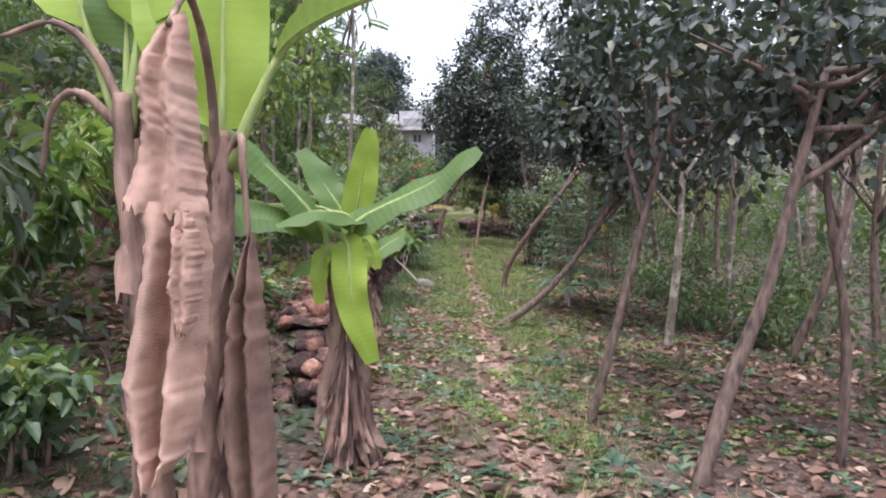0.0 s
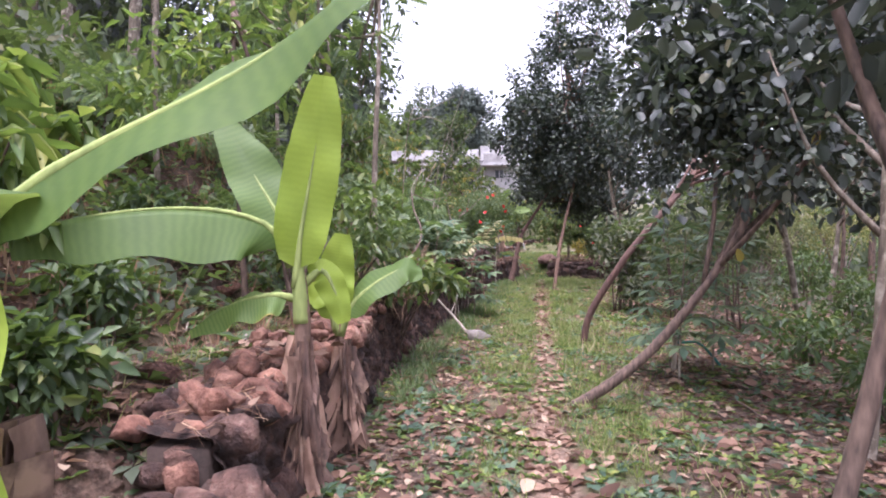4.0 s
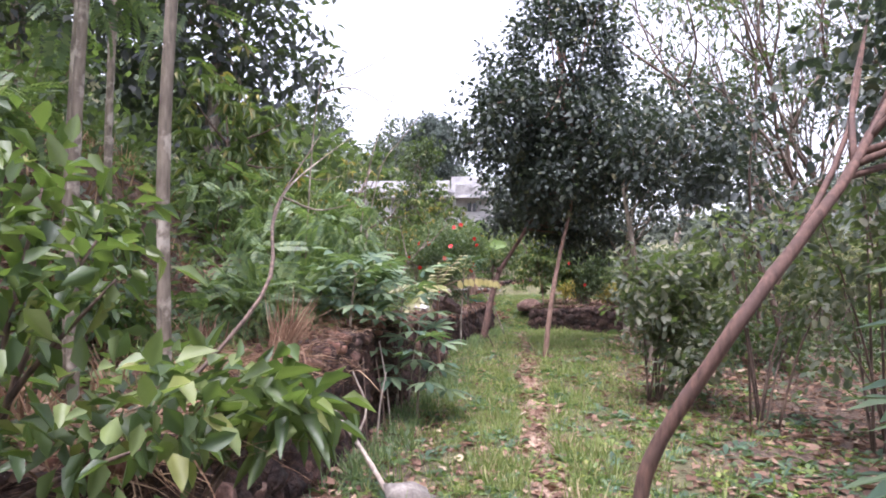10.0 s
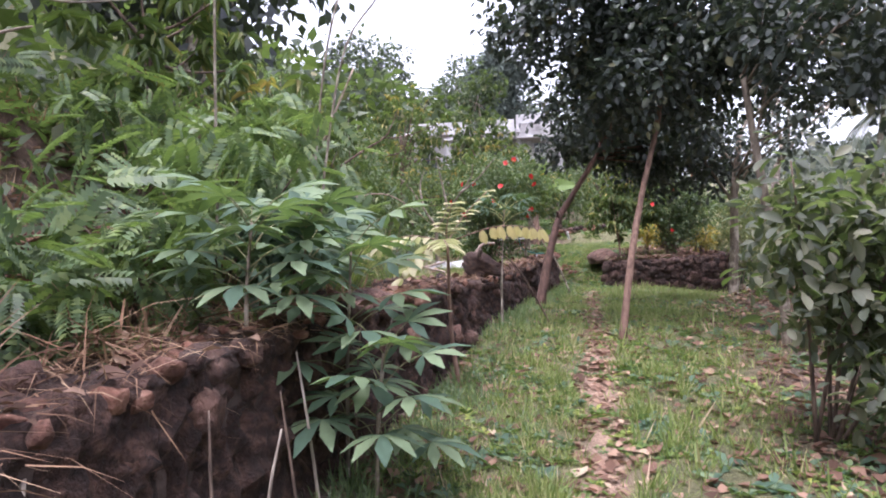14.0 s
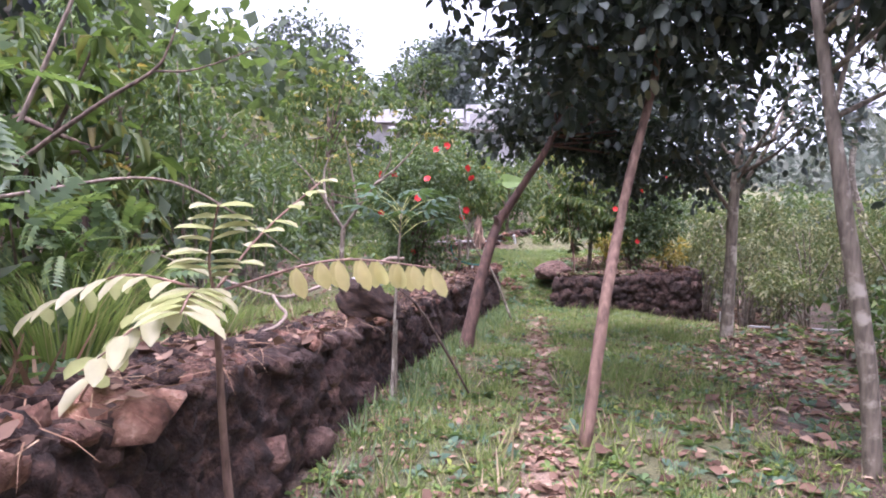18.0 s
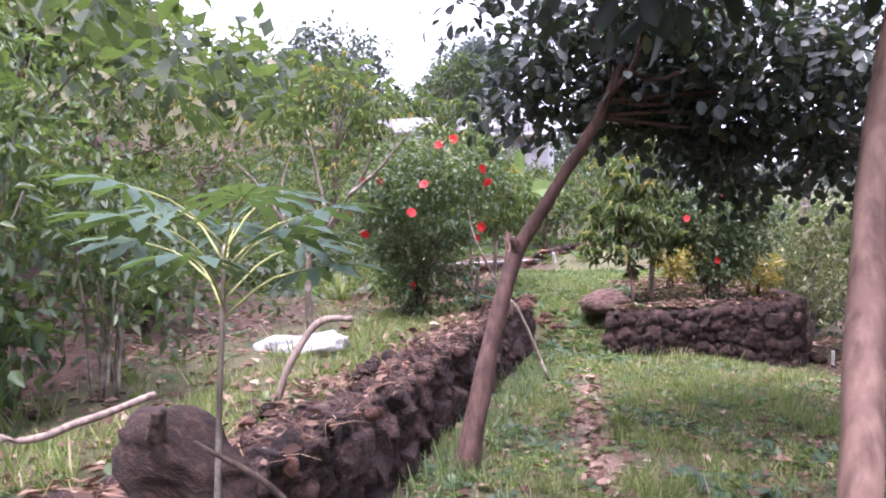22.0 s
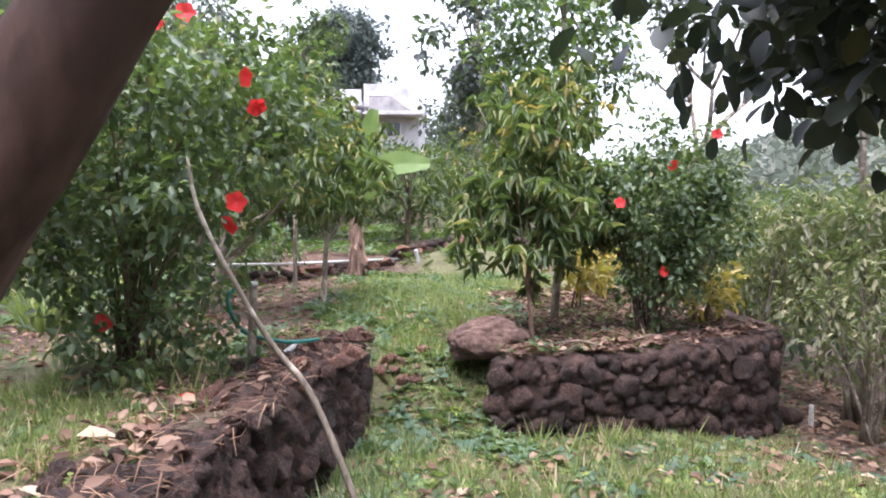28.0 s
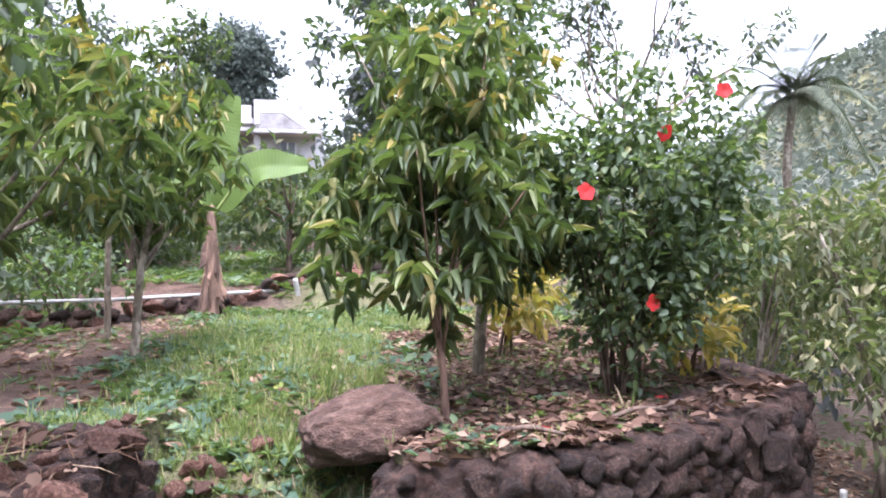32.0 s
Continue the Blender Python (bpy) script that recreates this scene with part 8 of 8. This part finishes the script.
sow("slope_weeds", "fresh green weeds on the terraced slope", "weeds", 4200, (-6.5, -1.7, 6.5, 16.5), lambda x, y: 0.15 + 0.85 * patchy(x + 2, y + 3, 0.9), ROSETTE, 0.15, 0.15, FERNY, 419, 0.0, None)
sow("slope_dry_grass", "tufts of dry standing grass on the terraced slope", "grass", 2600, (-6, -1.7, 6, 16), lambda x, y: patchy(x, y + 5, 0.7) ** 2, TUFT, 0.3, 0.22, STRAW, 420, flat=None)
sow("slope_straw", "dry grass and straw lying on the terraced slope", "straw", 5200, (-6, -1.5, 5, 16), lambda x, y: 0.25 + 0.75 * patchy(x, y, 1.1), BLADE, 0.28, 0.009, STRAW, 417, 0.02, True)
sow("slope_litter", "brown fallen leaves on the terraced slope", "fallen leaves", 7000, (-6, -1.4, 1, 18), lambda x, y: 0.2 + 0.8 * patchy(x + 4, y, 0.9), SMALL_FLAT, 0.075, 0.045, LITTER, 418, 0.015, True)
sow("bank_weeds", "small dark green weeds on the red earth bank", "weeds", 5000, (-5, -1.0, 0, 10), lambda x, y: 0.6 * patchy(x, y, 1.2), ROSETTE, 0.12, 0.12, THICKET, 409, 0.0, None)
bg = np.random.default_rng(33)
for k in range(34):
    yy = bg.uniform(1.2, 7.5)
    x = float(wall_x(yy)) - bg.uniform(0.35, 2.6)
    ob = new("earth_clod", STONES[8 + k % 4])
    s = bg.uniform(0.06, 0.2)
    ob.matrix_world = Matrix.LocRotScale((x, yy, gz(x, yy) + 0.1 * s), Euler(bg.normal(size=3) * 0.5), (s, s * 0.8, s * 0.65))
    tagged(ob, "rough red laterite lump on the earth bank", "stone", "bank stones")
for k in range(46):
    yy = bg.uniform(8.5, 14.5)
    x = -3.05 - 0.25 * math.sin(yy * 1.3) + bg.normal() * 0.09
    ob = new("terrace_stone", STONES[8 + k % 4])
    s = bg.uniform(0.12, 0.3)
    ob.matrix_world = Matrix.LocRotScale((x, yy, gz(x, yy) + 0.1 * s + 0.14 * (k % 3)), Euler(bg.normal(size=3) * 0.4), (s, s * 0.9, s * 0.6))
    tagged(ob, "rough brown stone in the broken terrace edge", "stone", "terrace stones")
for k in range(16):
    yy = bg.uniform(1.6, 9)
    x = float(wall_x(yy)) - bg.uniform(0.3, 1.6) if k < 9 else bg.uniform(0.9, 2.6)
    a, ln = bg.uniform(0, 3.1), bg.uniform(0.3, 0.7)
    x2, y2 = x + ln * math.cos(a), yy + ln * math.sin(a)
    stick("dry stick lying on the ground", [(x, yy, gz(x, yy) + 0.02), ((x + x2) / 2, (yy + y2) / 2 + 0.03, gz((x + x2) / 2, (yy + y2) / 2) + 0.05), (x2, y2, gz(x2, y2) + 0.02)], [0.009, 0.008, 0.004], BARK if k % 2 else PALEWOOD)


wall_litter("wall_litter", "dry leaves lying along the wall's top", 1200, FLAT, 0.07, 0.042, DIMLITTER, 407, True)
wall_litter("wall_straw", "bits of dry straw along the wall's top", 2000, BLADE, 0.16, 0.006, STRAW, 408, False)
